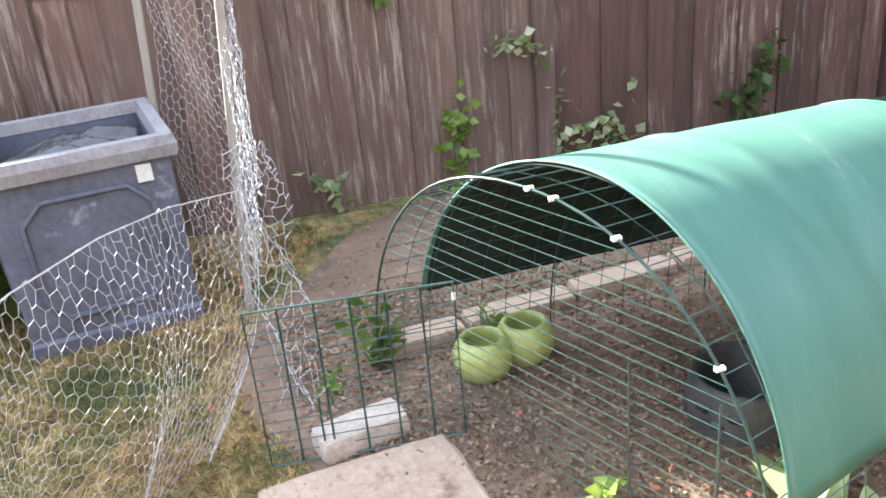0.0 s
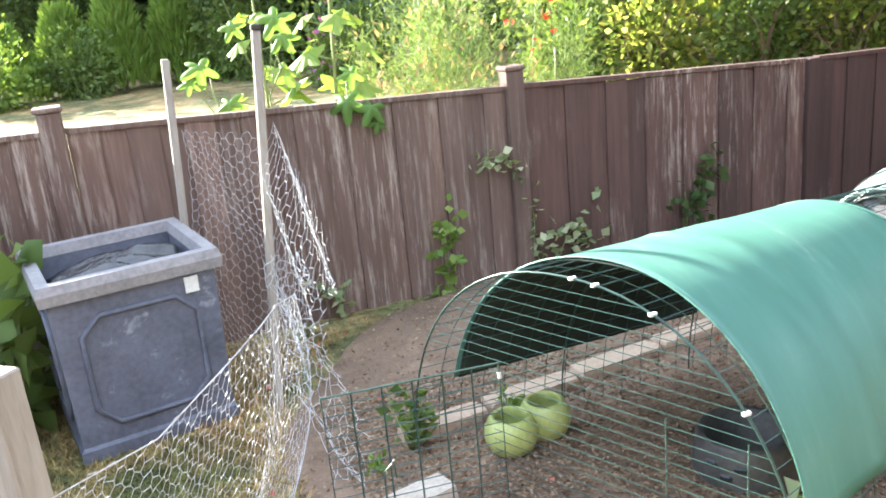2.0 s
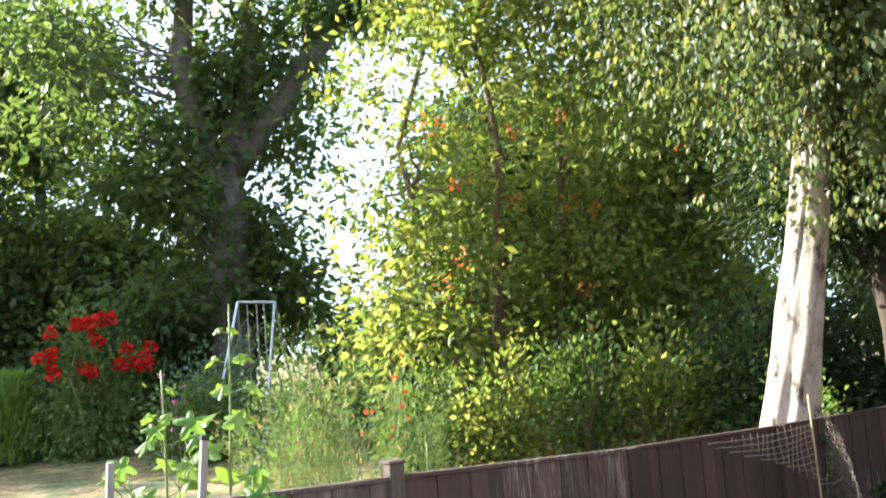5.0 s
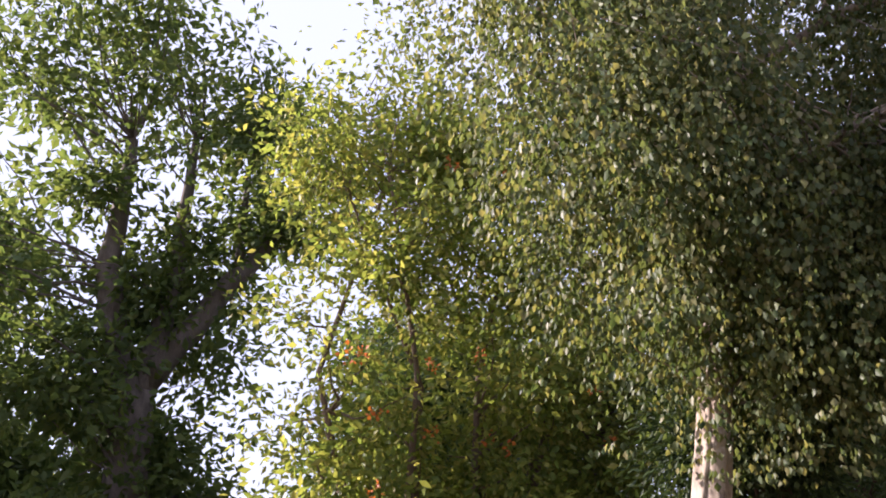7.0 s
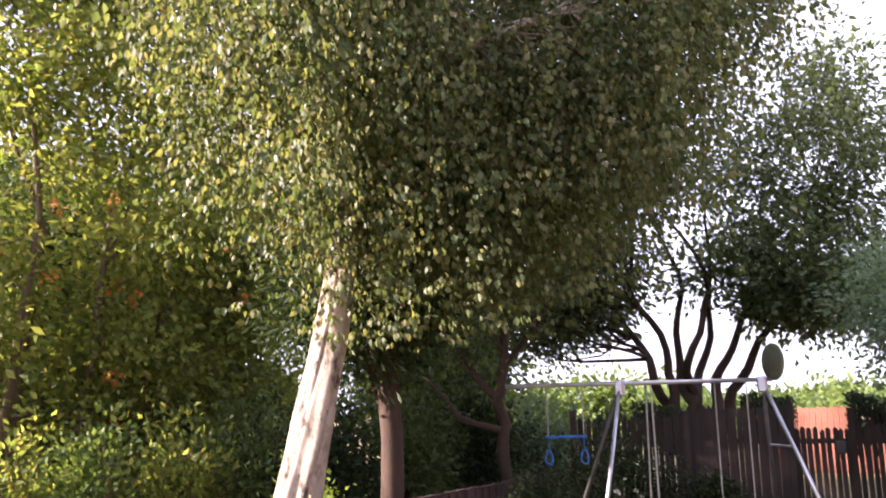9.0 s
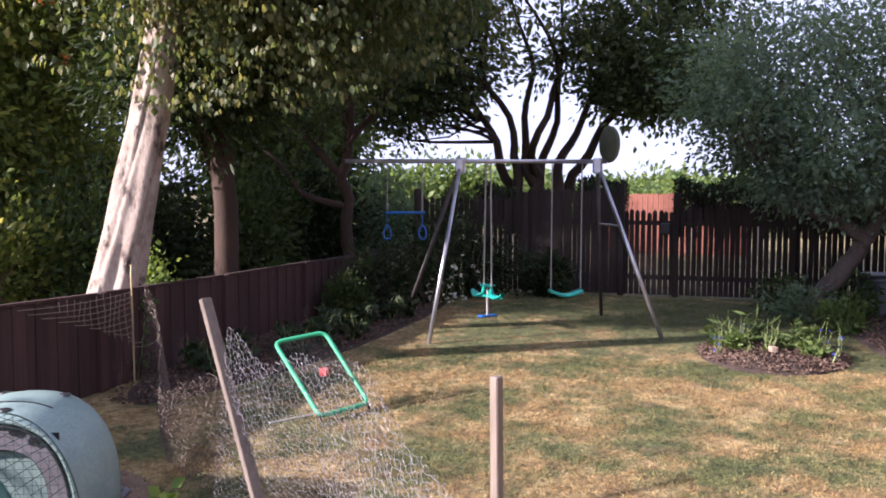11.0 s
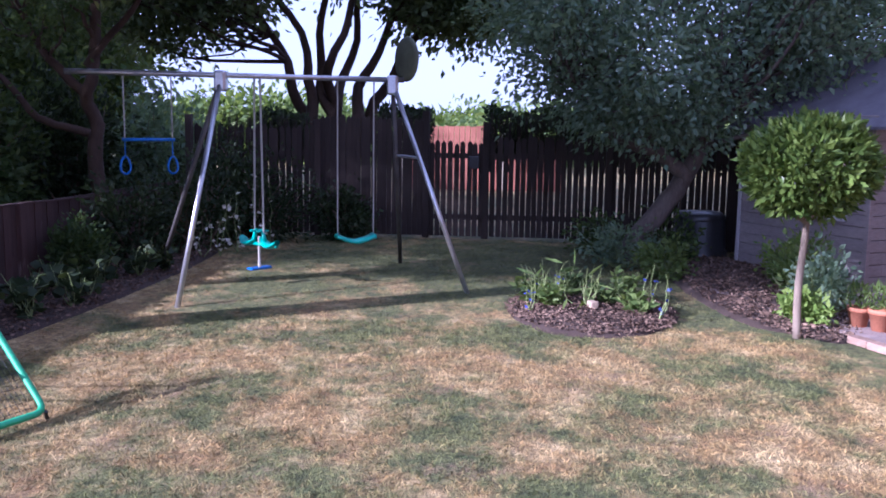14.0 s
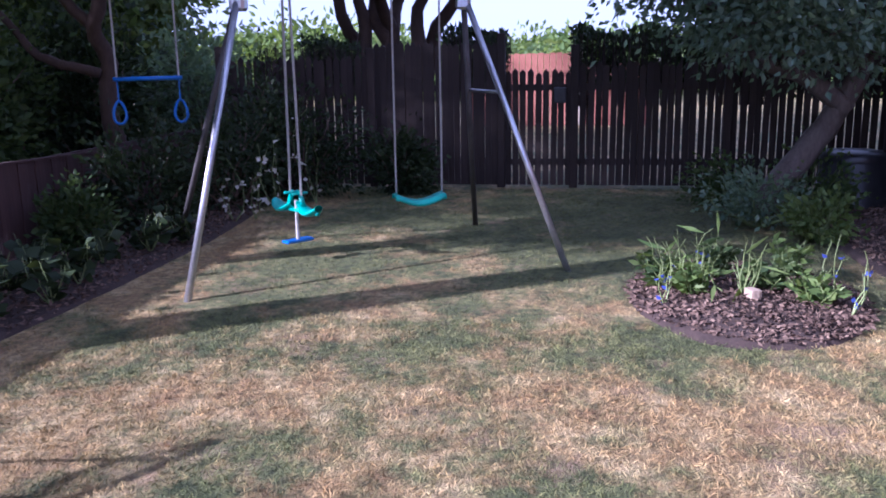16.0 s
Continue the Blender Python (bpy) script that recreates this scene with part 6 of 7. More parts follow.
rowan = tree("rowan_tree", (9.5, 11.1, 0), [[(dx * 1.5, dy * 1.5, 0, 0.09), (dx * 1.9 + rs.normal() * 0.15, dy * 1.5, 1.8, 0.075), (dx * 2.4 + rs.normal() * 0.4, dy * 2, 5.0, 0.05), (dx * 2.9 + rs.normal() * 0.6, dy * 2.2, 8.6, 0.025)]
                                    for dx, dy in ((-0.9, 0.1), (-0.5, -0.3), (-0.2, 0.2), (0.2, -0.3), (0.5, 0.2), (0.9, -0.2), (1.2, 0.3))],
     [((-1.1, 0, 2.3), (2.7, 1.6, 2.0)), ((-0.8, 0, 5.0), (3.1, 2.0, 2.8)), ((0.4, 0, 8.2), (2.7, 2.0, 2.7)), ((1.8, -0.3, 3.0), (2.4, 1.7, 2.7)), ((1.3, 0, 11.0), (2.3, 1.9, 2.4)), ((-0.8, 0, 9.0), (2.5, 2.0, 2.4)), ((2.4, 0, 6.5), (2.0, 1.7, 2.6))],
     40000, 0.17, M_BARK_BROWN, L_ROWAN, "many-stemmed leafy tree, yellow-green in low sun, beyond the fence", 202, 220, 0.45, 0.0, 0.5, 0.04, low=-1.0)
rb = np.random.default_rng(8)
spots, ways = [], []
for k in range(18):
    c = np.array((rb.uniform(-3.4, 2.4), rb.uniform(-2.3, -1.6), rb.uniform(1.4, 9.0)))
    d = rb.normal(size=(14, 3))
    spots.append(c + d * 0.05)
    ways.append(d)
part("fruit", leaf_mesh("fruit", leaves(np.vstack(spots), np.vstack(ways), 0.07, 0.9, 0.3, 0.4, 3), L_ORANGE), None, rowan, "scattered orange berries")["kind"] = "stuff"
for k, (x, y, rx, rz, mt) in enumerate(((6.7, 8.6, 0.9, 1.5, L_ROWAN), (7.6, 8.1, 0.9, 1.7, L_MID), (8.5, 7.5, 0.9, 1.6, L_ROWAN), (9.4, 7.0, 0.9, 1.7, L_DARK), (10.3, 8.0, 1.1, 2.2, L_DARK), (5.9, 9.4, 0.8, 1.2, L_MID))):
    bush("understorey_shrub", (x, y, 0), (rx, 0.7, rz), 2400, 0.11, mt, "leafy shrub growing under taller trees beyond the fence", 255 + k, 22, group="shrubs under the trees")
tree("rowan_tree", (13.2, 10.6, 0), [[(0, 0, 0, 0.12), (0.1, 0, 2, 0.1), (0.0, 0.1, 4.5, 0.06)]], [((0, 0, 2.2), (1.6, 1.4, 1.8)), ((0.2, 0, 4.6), (1.8, 1.5, 2.0)), ((1.4, 0, 6.5), (2.2, 1.6, 2.2))], 20000, 0.15, M_BARK_BROWN, L_ROWAN,
     "leafy tree near the birch, partly in shade", 203, 90, 0.35)
tree("yew_tree", (9.05, 4.5, 0), [[(0, 0, 0, 0.2), (0.02, 0, 0.5, 0.15), (0.0, 0.05, 3.0, 0.13), (0.05, 0.1, 9.5, 0.05)]], [((0.3, 0.6, 3.6), (1.5, 1.1, 1.2)), ((-0.2, 0.3, 3.1), (0.9, 0.6, 0.6)), ((0.3, 0.7, 5.2), (1.8, 1.3, 1.8)), ((1.6, 0.6, 4.3), (1.2, 1.0, 0.8)), ((0.8, 0.8, 7.2), (2.0, 1.5, 2.0)), ((2.2, 0.8, 5.4), (1.5, 1.2, 1.6)), ((1.0, 1.0, 9.4), (2.4, 1.8, 2.2)), ((3.0, 1.2, 7.8), (2.0, 1.6, 2.2))], 62000, 0.13,
     M_BARK_DARK, L_YEW, "brown-trunked tree with heavy dark foliage beyond the fence", 204, 150, 0.32, width=0.3)
tree("ash_tree", (7.3, 20.1, 0), [[(0, 0, 0, 0.62), (0.05, 0, 3.2, 0.55), (0.1, 0, 6.2, 0.5)], [(0.0, 0, 5.8, 0.38), (-0.75, 0.2, 9.0, 0.3), (-0.5, 0.2, 13.0, 0.14)], [(0.2, 0, 6.0, 0.36), (0.8, -0.2, 9.0, 0.24), (1.2, 0, 13.5, 0.1)],
                                  [(0.3, 0, 6.4, 0.36), (2.2, -0.9, 9.3, 0.27), (4.2, -1.8, 12.4, 0.12)], [(2.2, -0.9, 9.3, 0.16), (2.6, -0.5, 12.5, 0.08)]],
     [((-3.0, 0, 9.5), (3.4, 2.5, 3.8)), ((0.5, 0, 14.0), (4.5, 2.5, 4.0)), ((3.6, -1.5, 13.0), (2.6, 1.8, 3.0)), ((-1.0, 0, 5.0), (2.4, 1.6, 2.6)), ((1.6, 0.4, 8.5), (1.6, 1.4, 2.4)), ((1.6, 0.5, 3.8), (1.6, 1.2, 2.4)), ((-2.0, 0, 16), (3.5, 2.5, 3.0))],
     25000, 0.3, M_BARK, L_OAK, "tall forked tree with ivy-clad trunk, against a white sky", 205, 170, 0.5)
for k, (x, y, h, rx, mt) in enumerate(((0.2, 26, 8.5, 3.4, L_OAK), (4.2, 27, 13, 3.2, L_OAK), (17.5, 23, 10, 3.6, L_DARK), (22.5, 20, 11, 4.0, L_OAK), (27, 13, 8, 3.5, L_OAK), (15.2, 18, 7.5, 1.7, L_DARK))):
    tree("garden_tree", (x, y, 0), [[(0, 0, 0, 0.3), (0.1, 0, h * 0.4, 0.22), (0, 0.1, h * 0.8, 0.08)]],
         [((0, 0, h * 0.25), (rx * 0.9, 2.2, h * 0.22)), ((0, 0, h * 0.5), (rx, 2.4, h * 0.25)), ((0.3, 0, h * 0.8), (rx * 0.75, 2.0, h * 0.25))],
         21000, 0.34, M_BARK, mt, "large leafy tree, dark in shade", 210 + k, 80, 0.6, group="background trees")
for k, (x, y, rx, ry, rz, n, sz, mt) in enumerate(((5.2, 20.8, 2.4, 1.6, 3.0, 6000, 0.15, L_DARK), (0.3, 22.6, 2.2, 1.5, 2.9, 5000, 0.15, L_OAK), (10.5, 17.5, 2.2, 1.4, 2.6, 5000, 0.15, L_OAK),
                                                  (12.8, 12.5, 2.2, 1.5, 2.2, 5000, 0.14, L_DARK), (10.6, 6.9, 1.3, 0.9, 1.75, 5200, 0.09, L_SHADE), (12.6, 6.3, 1.4, 1.0, 2.0, 5200, 0.09, L_DARK), (14.8, 6.0, 1.5, 1.0, 2.3, 5200, 0.09, L_SHADE), (17.2, 5.4, 1.4, 1.0, 1.9, 4000, 0.1, L_APPLE),
                                                  (16.0, 12.0, 2.5, 1.6, 2.6, 4500, 0.15, L_OAK), (3.0, 25, 3.2, 2.0, 6.5, 8000, 0.2, L_OAK), (7.6, 26, 2.6, 2.0, 6.0, 7000, 0.2, L_OAK), (-1.6, 25, 3.2, 2.0, 6.5, 8000, 0.2, L_OAK))):
    bush("laurel", (x, y, 0), (rx, ry, rz), int(n * 1.6), sz * 1.35, mt, "broad dark evergreen shrub", 230 + k, 30, group="evergreen shrubs")
bush("garden_shrub", (8.35, 5.2, 0), (0.55, 0.4, 1.05), 1800, 0.08, L_FRESH, "yellow-green shrub just beyond the fence", 250, 20)
bush("garden_shrub", (7.9, 4.9, 0), (0.35, 0.25, 0.95), 700, 0.08, L_FRESH, "yellow-green shrub just beyond the fence", 251, 14)

# neighbour's flower borders
for k, (x, y, rx, ry, rz, n, mt) in enumerate(((4.6, 14.7, 1.0, 0.7, 1.35, 2600, L_MID), (6.5, 14.3, 1.1, 0.7, 1.5, 2600, L_FRESH), (8.2, 13.9, 1.1, 0.7, 1.4, 2600, L_MID), (0.4, 18.2, 0.9, 0.7, 1.2, 2000, L_MID), (5.6, 16.4, 1.2, 0.8, 1.9, 2800, L_APPLE), (-1.2, 17.6, 1.1, 0.8, 1.3, 2200, L_FRESH), (2.6, 19.2, 1.0, 0.8, 1.6, 2200, L_MID),
                                              (9.8, 13.6, 1.0, 0.7, 1.5, 2400, L_DARK))):
    bush("border_shrub", (x, y, 0), (rx, ry, rz), n, 0.11, mt, "mixed green shrub in the sunny border", 260 + k, 22, M_STEM, group="shrubs in the neighbouring border")


def rose_bush():
    root = bush("rose_bush", (3.7, 18.0, 0), (1.1, 0.8, 2.7), 3600, 0.13, L_MID, "tall rose bush covered in red flowers", 270, 26, M_STEM)
    r = np.random.default_rng(3)
    for k in range(26):
        a, z = r.uniform(0, 6.28), r.uniform(1.7, 2.75)
        w = 1.08 * (1 - max(0, (z - 2.2)) * 0.75)
        c = np.array((w * math.cos(a) * r.uniform(0.5, 1.1), -abs(0.75 * math.sin(a)) * r.uniform(0.3, 1.1), z))
        n = 34
        d = r.normal(size=(n, 3))
        d /= np.linalg.norm(d, axis=1)[:, None]
        part("rose", leaf_mesh("rose", leaves(c + d * 0.06, d, 0.11, 0.9, 0.3, 0.4, k), L_RED), None, root, "full red rose")


rose_bush()


def conifer(base, h, w, seed):
    """A dwarf conifer of upright feathery plumes."""
    r = np.random.default_rng(seed)
    root = thing("dwarf_conifer", Matrix.Translation(base), "bushy yellow-green dwarf conifer with upright plumes", "conifer", "conifers in the border")
    n = 4200
    a, t = r.uniform(0, 6.28, n), r.uniform(0, 1, n) ** 0.7
    rad = w * (1 - t * 0.75) * r.uniform(0.5, 1, n)
    pos = np.column_stack([np.cos(a) * rad, np.sin(a) * rad, t * h])
    d = np.column_stack([np.cos(a) * 0.35, np.sin(a) * 0.35, np.full(n, 1.0)])
    part("foliage", leaf_mesh("foliage", leaves(pos, d, 0.24, 0.2, 0.2, 0.2, seed), L_CONIFER), None, root)
    part("trunk", Mesh().tube([(0, 0, 0), (0, 0, h * 0.6)], [0.05, 0.02], 6), M_BARK_BROWN, root)


for k, (x, y, h, w) in enumerate(((2.3, 19.0, 1.7, 0.8), (1.2, 18.8, 1.8, 0.8), (3.5, 18.6, 1.3, 0.7), (0.2, 19.0, 1.6, 0.8), (-0.9, 18.6, 1.3, 0.8))):
    conifer((x, y, 0), h, w, 280 + k)


def hollyhock(base, top, n, seed, label):
    r = np.random.default_rng(seed)
    root = thing("hollyhock", Matrix.Translation(base), label, "flower")
    tip = np.array(top) - np.array(base)
    t = np.linspace(0, 1, 12)[:, None]
    line = tip * t + np.array((0.03, 0.02, 0)) * np.sin(3 * t)
    part("stem", Mesh().tube(line, np.linspace(0.014, 0.006, 12), 7), M_STEM, root, smooth=True)
    for k in range(n):
        t = 0.2 + 0.79 * k / n
        p = line[int(t * 11)]
        a = k * 2.4
        d = np.array([math.cos(a), math.sin(a), 0.25])
        ln = (0.3 * (1 - t) + 0.08)
        part("leaf_stalk", Mesh().tube([p, p + d * ln], 0.004, 4), M_STEM, root)
        s = 0.23 * (1.15 - t)
        c = p + d * ln
        e1 = np.array([d[0] * 0.8, d[1] * 0.8, -0.6])
        e2 = np.array([-d[1], d[0], 0.1])
        ring = [c + s * (0.75 + 0.25 * math.cos(5 * q)) * (math.cos(q) * e1 + math.sin(q) * e2) + np.array((0, 0, -0.25 * s + 0.1 * s * math.sin(3 * q))) for q in np.linspace(0, 2 * math.pi, 20, endpoint=False)]
        part("leaf_blade", Mesh().add([c + (0, 0, 0.02)] + ring, [(0, i + 1, (i + 1) % 20 + 1) for i in range(20)]), L_FRESH, root)


hollyhock((1.62, 5.0, 0), (1.75, 5.0, 2.15), 26, 1, "tall hollyhock stem in bud beyond the fence")
hollyhock((1.25, 5.0, 0), (1.3, 5.05, 1.75), 17, 2, "hollyhock with broad lobed leaves beyond the fence")


def broad_leaf(base, stem_top, blades, label, seed):
    """A thin stem with a few broad five-lobed leaves, each at (place, span)."""
    r = np.random.default_rng(seed)
    root = thing("squash_vine", Matrix.Translation(base), label, "plant", "broad-leaved plants at the fence")
    o = np.array(base, float)
    line = bend((0, 0, 0), np.array(stem_top) - o, 10, 0.02, r)
    part("stem", Mesh().tube(line, np.linspace(0.009, 0.004, 10), 6), M_STEM, root, smooth=True)
    for c, span in blades:
        c = np.array(c, float) - o
        part("leaf_stalk", Mesh().tube(bend(line[-3], c, 6, 0.06, r), 0.003, 5), M_STEM, root)
        n = np.array((r.uniform(-0.5, 0.2), -0.75, r.uniform(0.35, 0.8)))
        n /= np.linalg.norm(n)
        e1 = np.cross(n, (0, 0, 1.0))
        e1 /= np.linalg.norm(e1)
        e2 = np.cross(n, e1)
        turn = r.uniform(-0.5, 0.5)
        rows = []
        for f in (0.0, 0.35, 0.7, 1.0):
            rows.append([c + span * 0.5 * f * (0.72 + 0.28 * math.cos(5 * q) - 0.25 * max(0, -math.sin(q)) ** 8) * (math.cos(q + turn) * e1 + math.sin(q + turn) * e2) - n * span * 0.22 * f * f * (1 + 0.3 * math.cos(5 * q)) for q in np.linspace(0, 2 * math.pi, 41)])
        part("leaf_blade", Mesh().grid(rows), L_BROAD, root, smooth=True)


broad_leaf((0.85, 4.5, 0), (0.93, 4.45, 1.2), (((0.88, 4.38, 1.27), 0.2), ((0.82, 4.4, 1.2), 0.12), ((0.98, 4.3, 1.09), 0.17)), "young squash plant with bright lobed leaves above the fence", 3)
broad_leaf((1.2, 4.5, 0), (1.25, 4.45, 1.35), (((1.27, 4.38, 1.46), 0.22), ((1.29, 4.36, 1.37), 0.18), ((1.06, 4.4, 1.44), 0.15)), "squash plant with broad bright leaves beyond the fence", 4)
broad_leaf((1.55, 4.35, 0), (1.53, 4.16, 1.16), (((1.46, 3.97, 1.06), 0.2), ((1.58, 3.96, 1.02), 0.18), ((1.53, 4.05, 1.18), 0.15), ((1.61, 3.97, 0.94), 0.11)), "broad-leaved plant hanging over the fence top", 5)
hollyhock((2.75, 4.4, 0), (2.75, 4.25, 1.15), 4, 5, "small plant peeping over the fence")
for k, (x, y, z) in enumerate(((3.9, 13.9, 1.75), (4.15, 14.0, 1.9), (6.3, 13.4, 1.7))):
    small_plant("foxglove", (x, y, 0), 2, z, 0.05, 0.07, L_PURPLE, "purple foxglove spire in the border", 290 + k, 14, 0.8, group="foxgloves")
for k, (x, y, z) in enumerate(((5.4, 13.6, 1.1), (7.3, 13.4, 1.4), (5.7, 13.7, 1.05))):
    small_plant("white_flower", (x, y, 0), 7, z, 0.25, 0.07, L_WHITE, "clump of white flowers in the border", 295 + k, 5, 0.9, group="white flowers")
small_plant("red_flower", (4.35, 7.4, 0), 4, 1.95, 0.25, 0.09, L_RED, "coral red flower spikes above feathery shrub", 299, 5, 0.8)


def tamarisk(base, spread, h, n, seed, plume):
    """A feathery shrub: many arching wands set with fine needles."""
    r = np.random.default_rng(seed)
    root = thing("tamarisk", Matrix.Translation(base), "feathery green shrub with pinkish plumes beyond the fence", "shrub", "feathery shrubs")
    wood, pos, dirs = Mesh(), [], []
    for k in range(n):
        a = r.uniform(0, 6.28)
        tip = np.array([math.cos(a) * spread * r.uniform(0.3, 1), math.sin(a) * spread * 0.6 * r.uniform(0.3, 1), h * r.uniform(0.45, 1.05)])
        line = bend((0, 0, 0.1), tip, 10, 0.09, r)
        wood.tube(line, np.linspace(0.006, 0.001, 10), 4)
        m = 115
        t = r.uniform(0.35, 1, m)
        p = np.array([np.interp(t, np.linspace(0, 1, 10), line[:, q]) for q in range(3)]).T + r.normal(size=(m, 3)) * 0.06
        pos.append(p)
        dirs.append(np.tile(tip / np.linalg.norm(tip), (m, 1)))
    part("branch", wood, M_STEM, root)["kind"] = "stuff"
    part("foliage", leaf_mesh("foliage", leaves(np.vstack(pos), np.vstack(dirs), 0.085, 0.06, 0.2, 0.9, seed), L_FEATHER), None, root)
    if plume:
        q = np.vstack(pos)[::13] * (1, 1, 1.03)
        part("plume", leaf_mesh("plume", leaves(q, np.vstack(dirs)[::13], 0.07, 0.25, 0.1, 0.5, seed + 1), L_PLUME), None, root, "pinkish seed plumes")["kind"] = "stuff"


tamarisk((3.0, 6.0, 0), 0.75, 1.75, 32, 301, True)
tamarisk((2.6, 6.3, 0), 0.6, 1.3, 20, 302, True)
tamarisk((3.3, 7.0, 0), 0.8, 2.1, 24, 303, False)
tamarisk((3.85, 6.0, 0), 0.45, 1.6, 16, 304, False)


def far_swing():
    root = thing("old_swing", Matrix.Translation((6.5, 16.2, 0)), "old pale metal swing frame among shrubs", "swing")
    ends = ((-0.35, 0.15, 2.9), (0.35, -0.1, 2.85))
    part("top_bar", Mesh().tube(ends, 0.03, 8), M_STEEL, root)
    for e, feet in ((ends[0], ((-1.35, -0.6), (0.1, 1.3))), (ends[1], ((-0.55, -1.3), (1.2, 0.8)))):
        for f in feet:
            part("leg", Mesh().tube([e, (*f, 0)], 0.03, 8), M_STEEL, root)
    for t in (0.25, 0.5, 0.7):
        p = np.array(ends[0]) + (np.array(ends[1]) - np.array(ends[0])) * t
        part("rope", Mesh().tube([p, p - (0, 0, 1.9)], 0.012, 5), M_ROPE, root)


far_swing()

# trees and hedges beyond the picket fence
r3 = np.random.default_rng(12)
tree("plum_tree", (17.3, 2.3, 0), [[(0, 0, 0, 0.26), (0, 0, 0.9, 0.23), (dx * 0.35, dy * 0.35, 1.9, 0.11), (dx + r3.normal() * 0.2, dy * 0.7 + r3.normal() * 0.15, 2.9, 0.075), (dx * 1.2, dy * 1.2 + r3.normal() * 0.25, 4.2, 0.05), (dx * 1.8, dy * 1.6 + r3.normal() * 0.3, 6.0, 0.02)] for dx, dy in ((0.2, 1.3), (-0.3, 0.75), (0.2, 0.3), (-0.2, -0.15), (0.3, -0.5), (-0.2, -1.0), (0.1, -1.7))],
     [((0, 0.3, 5.6), (2.2, 3.2, 1.7)), ((0, 2.6, 4.8), (1.5, 1.8, 1.4)), ((0, -2.6, 4.8), (1.5, 1.8, 1.3)), ((0, 0.6, 8.8), (2.8, 4.2, 2.2)), ((0, 2.6, 7.6), (2, 2.6, 2.2)), ((-0.3, -2.4, 3.9), (1.0, 1.1, 0.6)), ((-0.3, 3.4, 3.9), (1.0, 1.2, 0.7)), ((0, -2.8, 7.4), (1.8, 2.0, 2.0))], 52000, 0.15, M_BARK_DARK, L_PLUM, "spreading many-limbed tree past the picket fence", 320, 260, 0.34, limb_r=0.055, crook=0.1)
tree("apple_tree", (12.65, -2.35, 0), [[(0, 0, 0, 0.14), (0.05, -0.35, 0.45, 0.13), (0.15, -0.75, 0.9, 0.12), (0.15, -1.0, 1.3, 0.1), (0.2, -1.3, 2.2, 0.06)], [(0.15, -0.85, 1.05, 0.1), (0.1, -0.5, 1.35, 0.09), (0.0, 0.05, 1.55, 0.07), (-0.2, 0.7, 2.3, 0.03)]],
     [((0.1, -0.2, 2.6), (1.5, 1.7, 0.8)), ((0.2, -1.8, 2.8), (1.5, 1.7, 0.9)), ((0.2, -0.9, 3.7), (1.6, 2.2, 1.0)), ((0.2, -2.6, 3.1), (1.1, 1.1, 0.9)), ((0.0, -0.4, 2.0), (0.9, 0.8, 0.35)), ((0.0, 0.6, 3.3), (1.3, 1.1, 0.8)), ((0.3, -1.8, 4.6), (1.5, 2.2, 0.8))], 44000, 0.09, M_BARK, L_APPLE, "gnarled leaning apple tree in front of the picket fence", 321, 190, 0.25, crook=0.035)
tree("fence_tree", (13.2, 4.75, 0), [[(0, 0, 0, 0.12), (0.02, 0.05, 1.4, 0.1), (0.0, -0.05, 2.2, 0.085), (0.1, 0.0, 4.6, 0.05)], [(0.0, 0, 2.0, 0.07), (0.0, 0.7, 2.5, 0.055), (0.1, 1.2, 3.3, 0.03)], [(0.0, 0, 1.5, 0.06), (0.0, 0.6, 1.75, 0.05), (0.0, 1.3, 2.5, 0.03)], [(0.0, 0, 2.4, 0.06), (0.0, -0.6, 3.0, 0.04), (0, -1.0, 3.8, 0.02)]],
     [((0.1, 0.8, 3.5), (0.8, 1.2, 0.8)), ((0.1, -0.4, 4.2), (0.9, 1.2, 0.8)), ((0.2, 0.5, 5.4), (1.2, 1.6, 1.0))], 9000, 0.085, M_BARK_DARK, L_DARK, "crooked dark-stemmed tree beyond the low fence", 322, 80, 0.2, crook=0.06)
tree("garden_tree", (19.8, -8.4, 0), [[(0, 0, 0, 0.2), (0.1, 0, 2.6, 0.15), (0, 0.1, 5.2, 0.05)]], [((0, 0, 3.4), (1.9, 2.0, 1.2)), ((0.2, 0.2, 5.0), (1.7, 1.8, 1.2)), ((0, -1.6, 4.2), (1.6, 1.8, 1.4))], 6500, 0.16, M_BARK, L_APPLE, "leafy tree rising past the shed roof", 323, 90, 0.35, group="background trees")


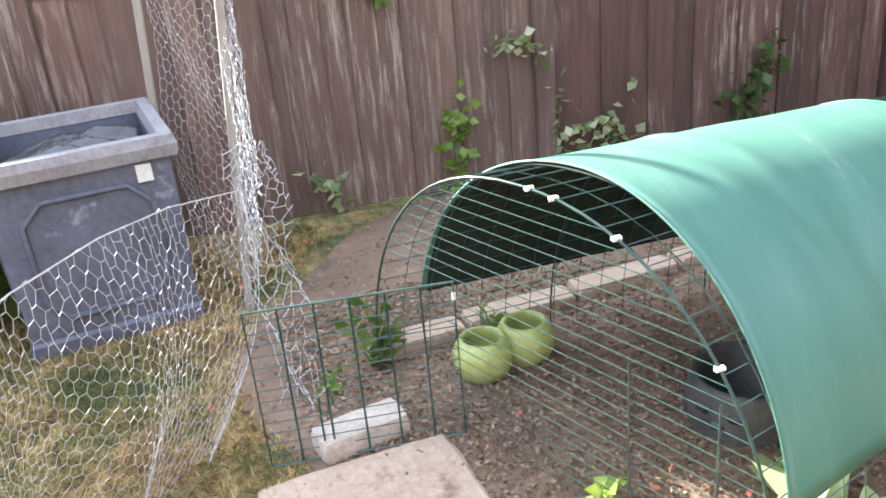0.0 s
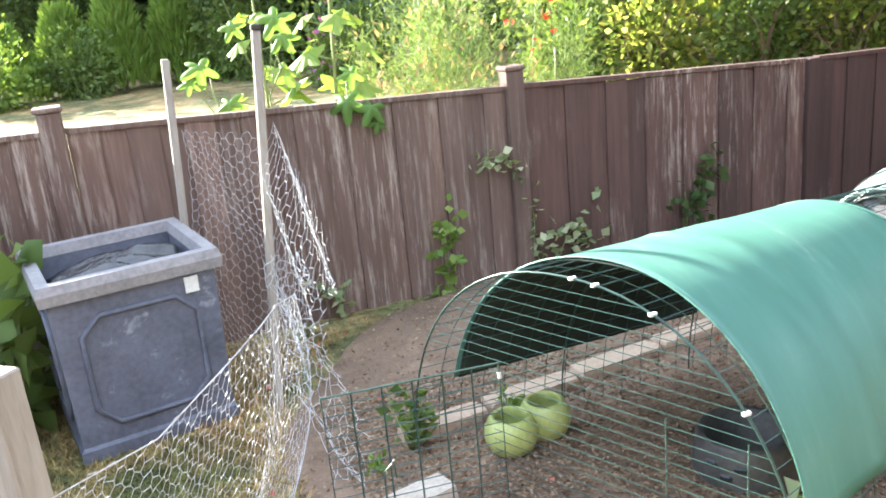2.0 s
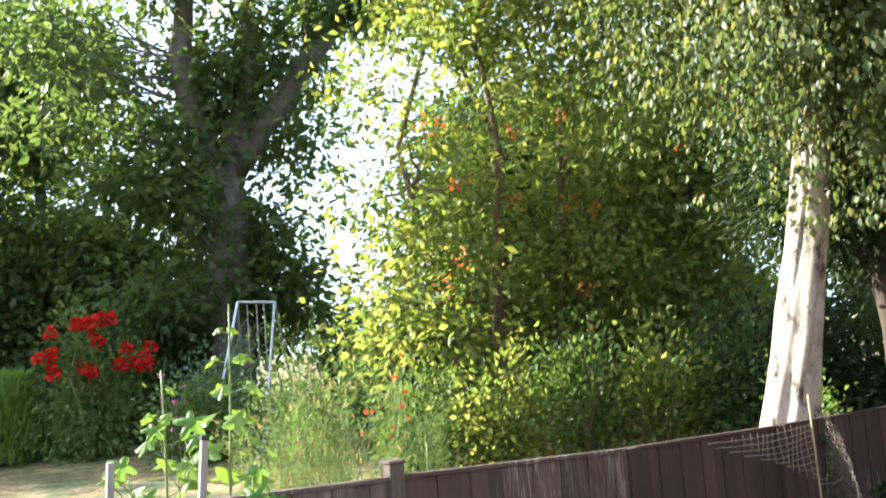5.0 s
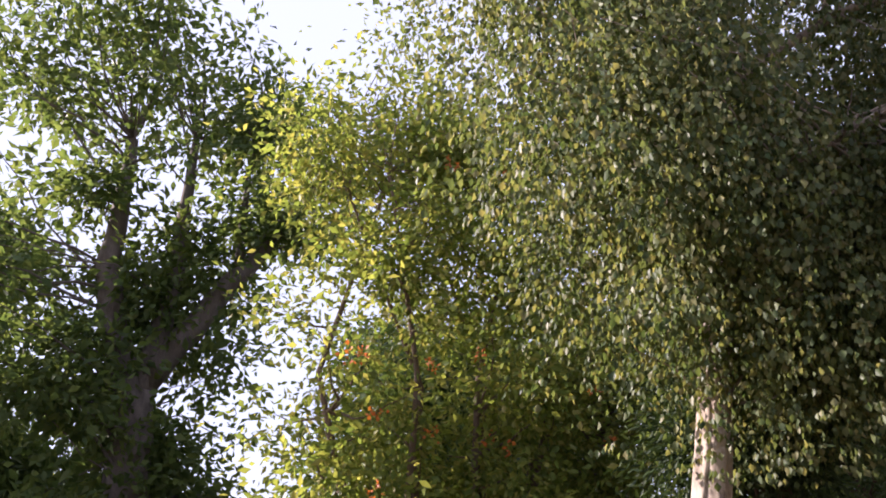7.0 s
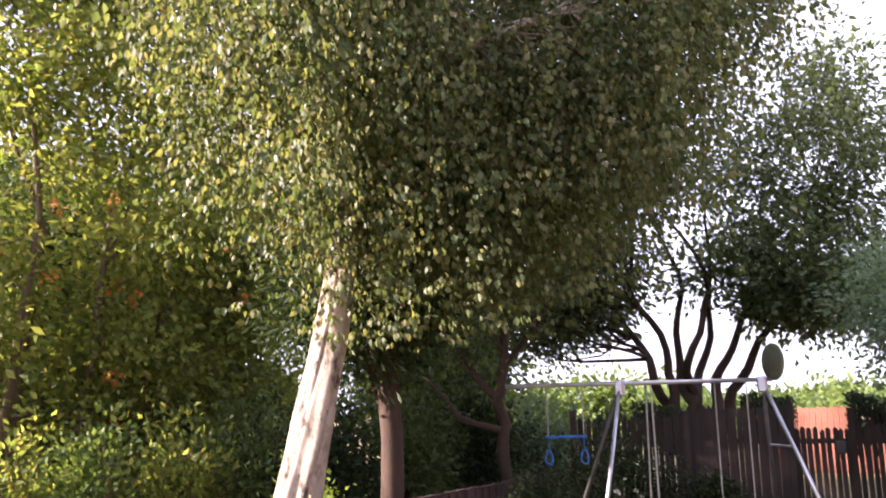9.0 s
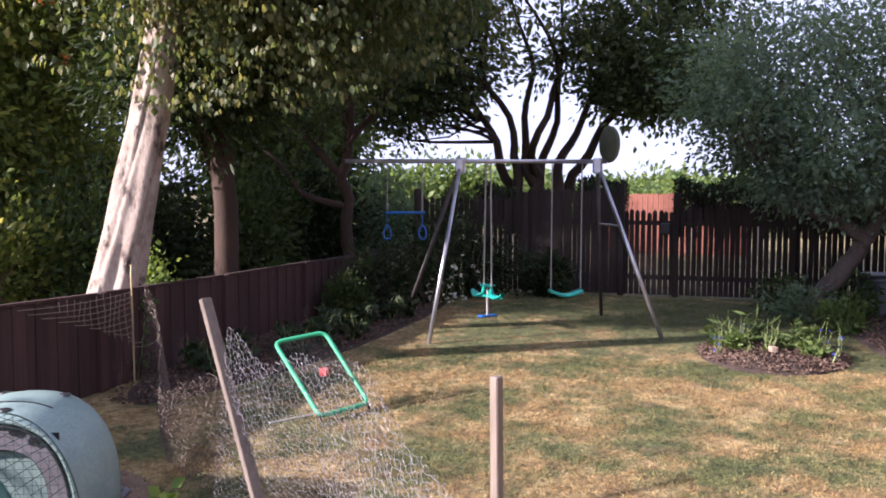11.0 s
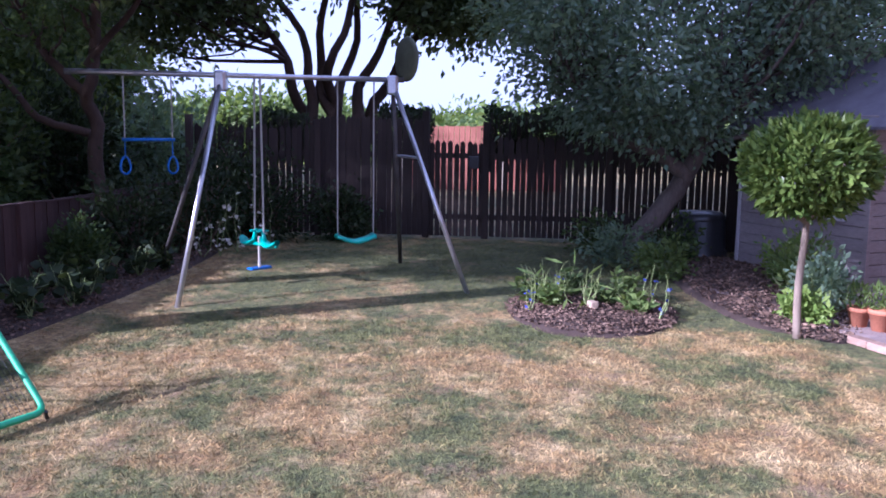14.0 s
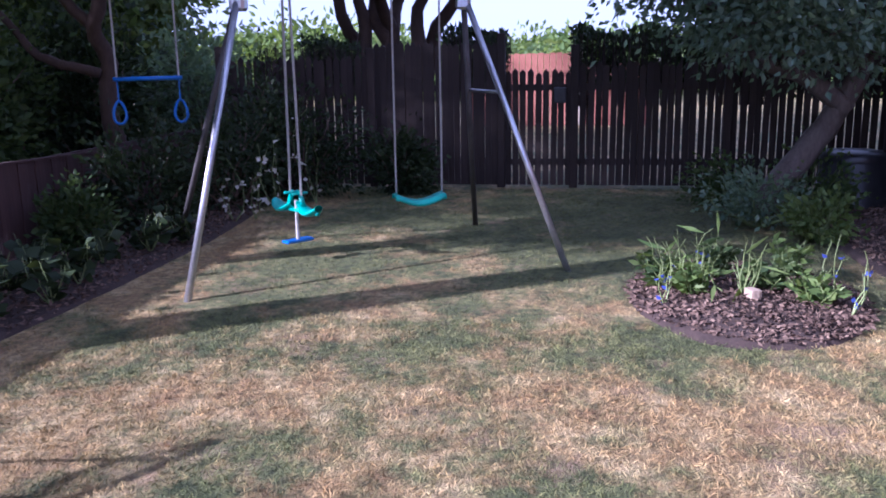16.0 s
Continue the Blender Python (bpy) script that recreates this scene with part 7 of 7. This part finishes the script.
def hedge(base, size, count, seed, label):
    """A clipped hedge: leaves through a box with a ragged top, on a few stems."""
    r = np.random.default_rng(seed)
    root = thing("clipped_hedge", Matrix.Translation(base), label, "hedge", "hedges past the pickets")
    sx, sy, sz = size
    pos = np.column_stack([r.uniform(-sx, sx, count), r.uniform(-sy, sy, count), r.uniform(0.5, 1, count) ** 0.7 * sz])
    pos[:, 2] += 0.05 * np.sin(pos[:, 1] * 7) * (pos[:, 2] > sz * 0.8)
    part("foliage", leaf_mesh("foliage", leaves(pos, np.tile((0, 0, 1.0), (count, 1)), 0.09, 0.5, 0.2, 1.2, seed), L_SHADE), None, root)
    for q in np.linspace(-sy * 0.8, sy * 0.8, 4):
        part("stem", Mesh().tube([(0, q, 0), (0.02, q + 0.05, sz * 0.8)], [0.03, 0.01], 5), M_BARK_BROWN, root)


hedge((15.3, -1.75, 0), (0.3, 1.2, 1.92), 5200, 330, "dark clipped hedge rising past the picket fence")
hedge((15.3, 0.7, 0), (0.28, 0.42, 1.95), 2200, 331, "dark hedge clump past the picket fence")
hedge((15.3, 2.6, 0), (0.28, 0.35, 1.85), 1800, 332, "dark hedge clump past the picket fence")
hedge((15.4, -3.9, 0), (0.3, 1.0, 1.7), 3600, 333, "dark clipped hedge past the apple tree")
for k, (x, y, rx, rz) in enumerate(((42, -1.5, 4, 2.2), (48, -8, 5, 2.6), (40, 5.5, 4, 1.9), (44, 12, 6, 3), (38, -15, 6, 4), (52, 3, 6, 2.4), (46, -22, 7, 5))):
    bush("distant_tree", (x, y, 0), (rx, rx, rz), 11000, 0.4, L_FEATHER if k % 2 == 0 else L_MID, "sunlit rounded tree in the distance", 340 + k, 26, category="tree", group="distant trees")


def red_fence():
    """Sunlit boards of a fence past the gate, stepped down at one end."""
    root = thing("red_board_fence", Matrix.Translation((25, 0.0, 0)), "sunlit red-stained board fence past the garden gate", "fence", kind="structure")
    r = np.random.default_rng(17)
    boards = [Mesh().box((-0.012, 0, 0), (0.012, 0.135, 1), bevel=0.004).data("board", M_REDTILE) for _ in range(2)]
    for k in range(30):
        y = 1.9 - 0.145 * k
        ob = new("board", boards[k % 2])
        ob.parent = root
        ob.location = (r.uniform(-0.01, 0.01), y, 0)
        ob.scale = (1, 1, (1.7 if y > -0.7 else 1.45) + r.uniform(-0.015, 0.015))
    for y, h in ((1.95, 1.75), (-0.72, 1.8), (-2.5, 1.55)):
        part("post", Mesh().box((-0.05, y - 0.05, 0), (0.05, y + 0.05, h), bevel=0.01), M_PALE_WOOD, root)


red_fence()
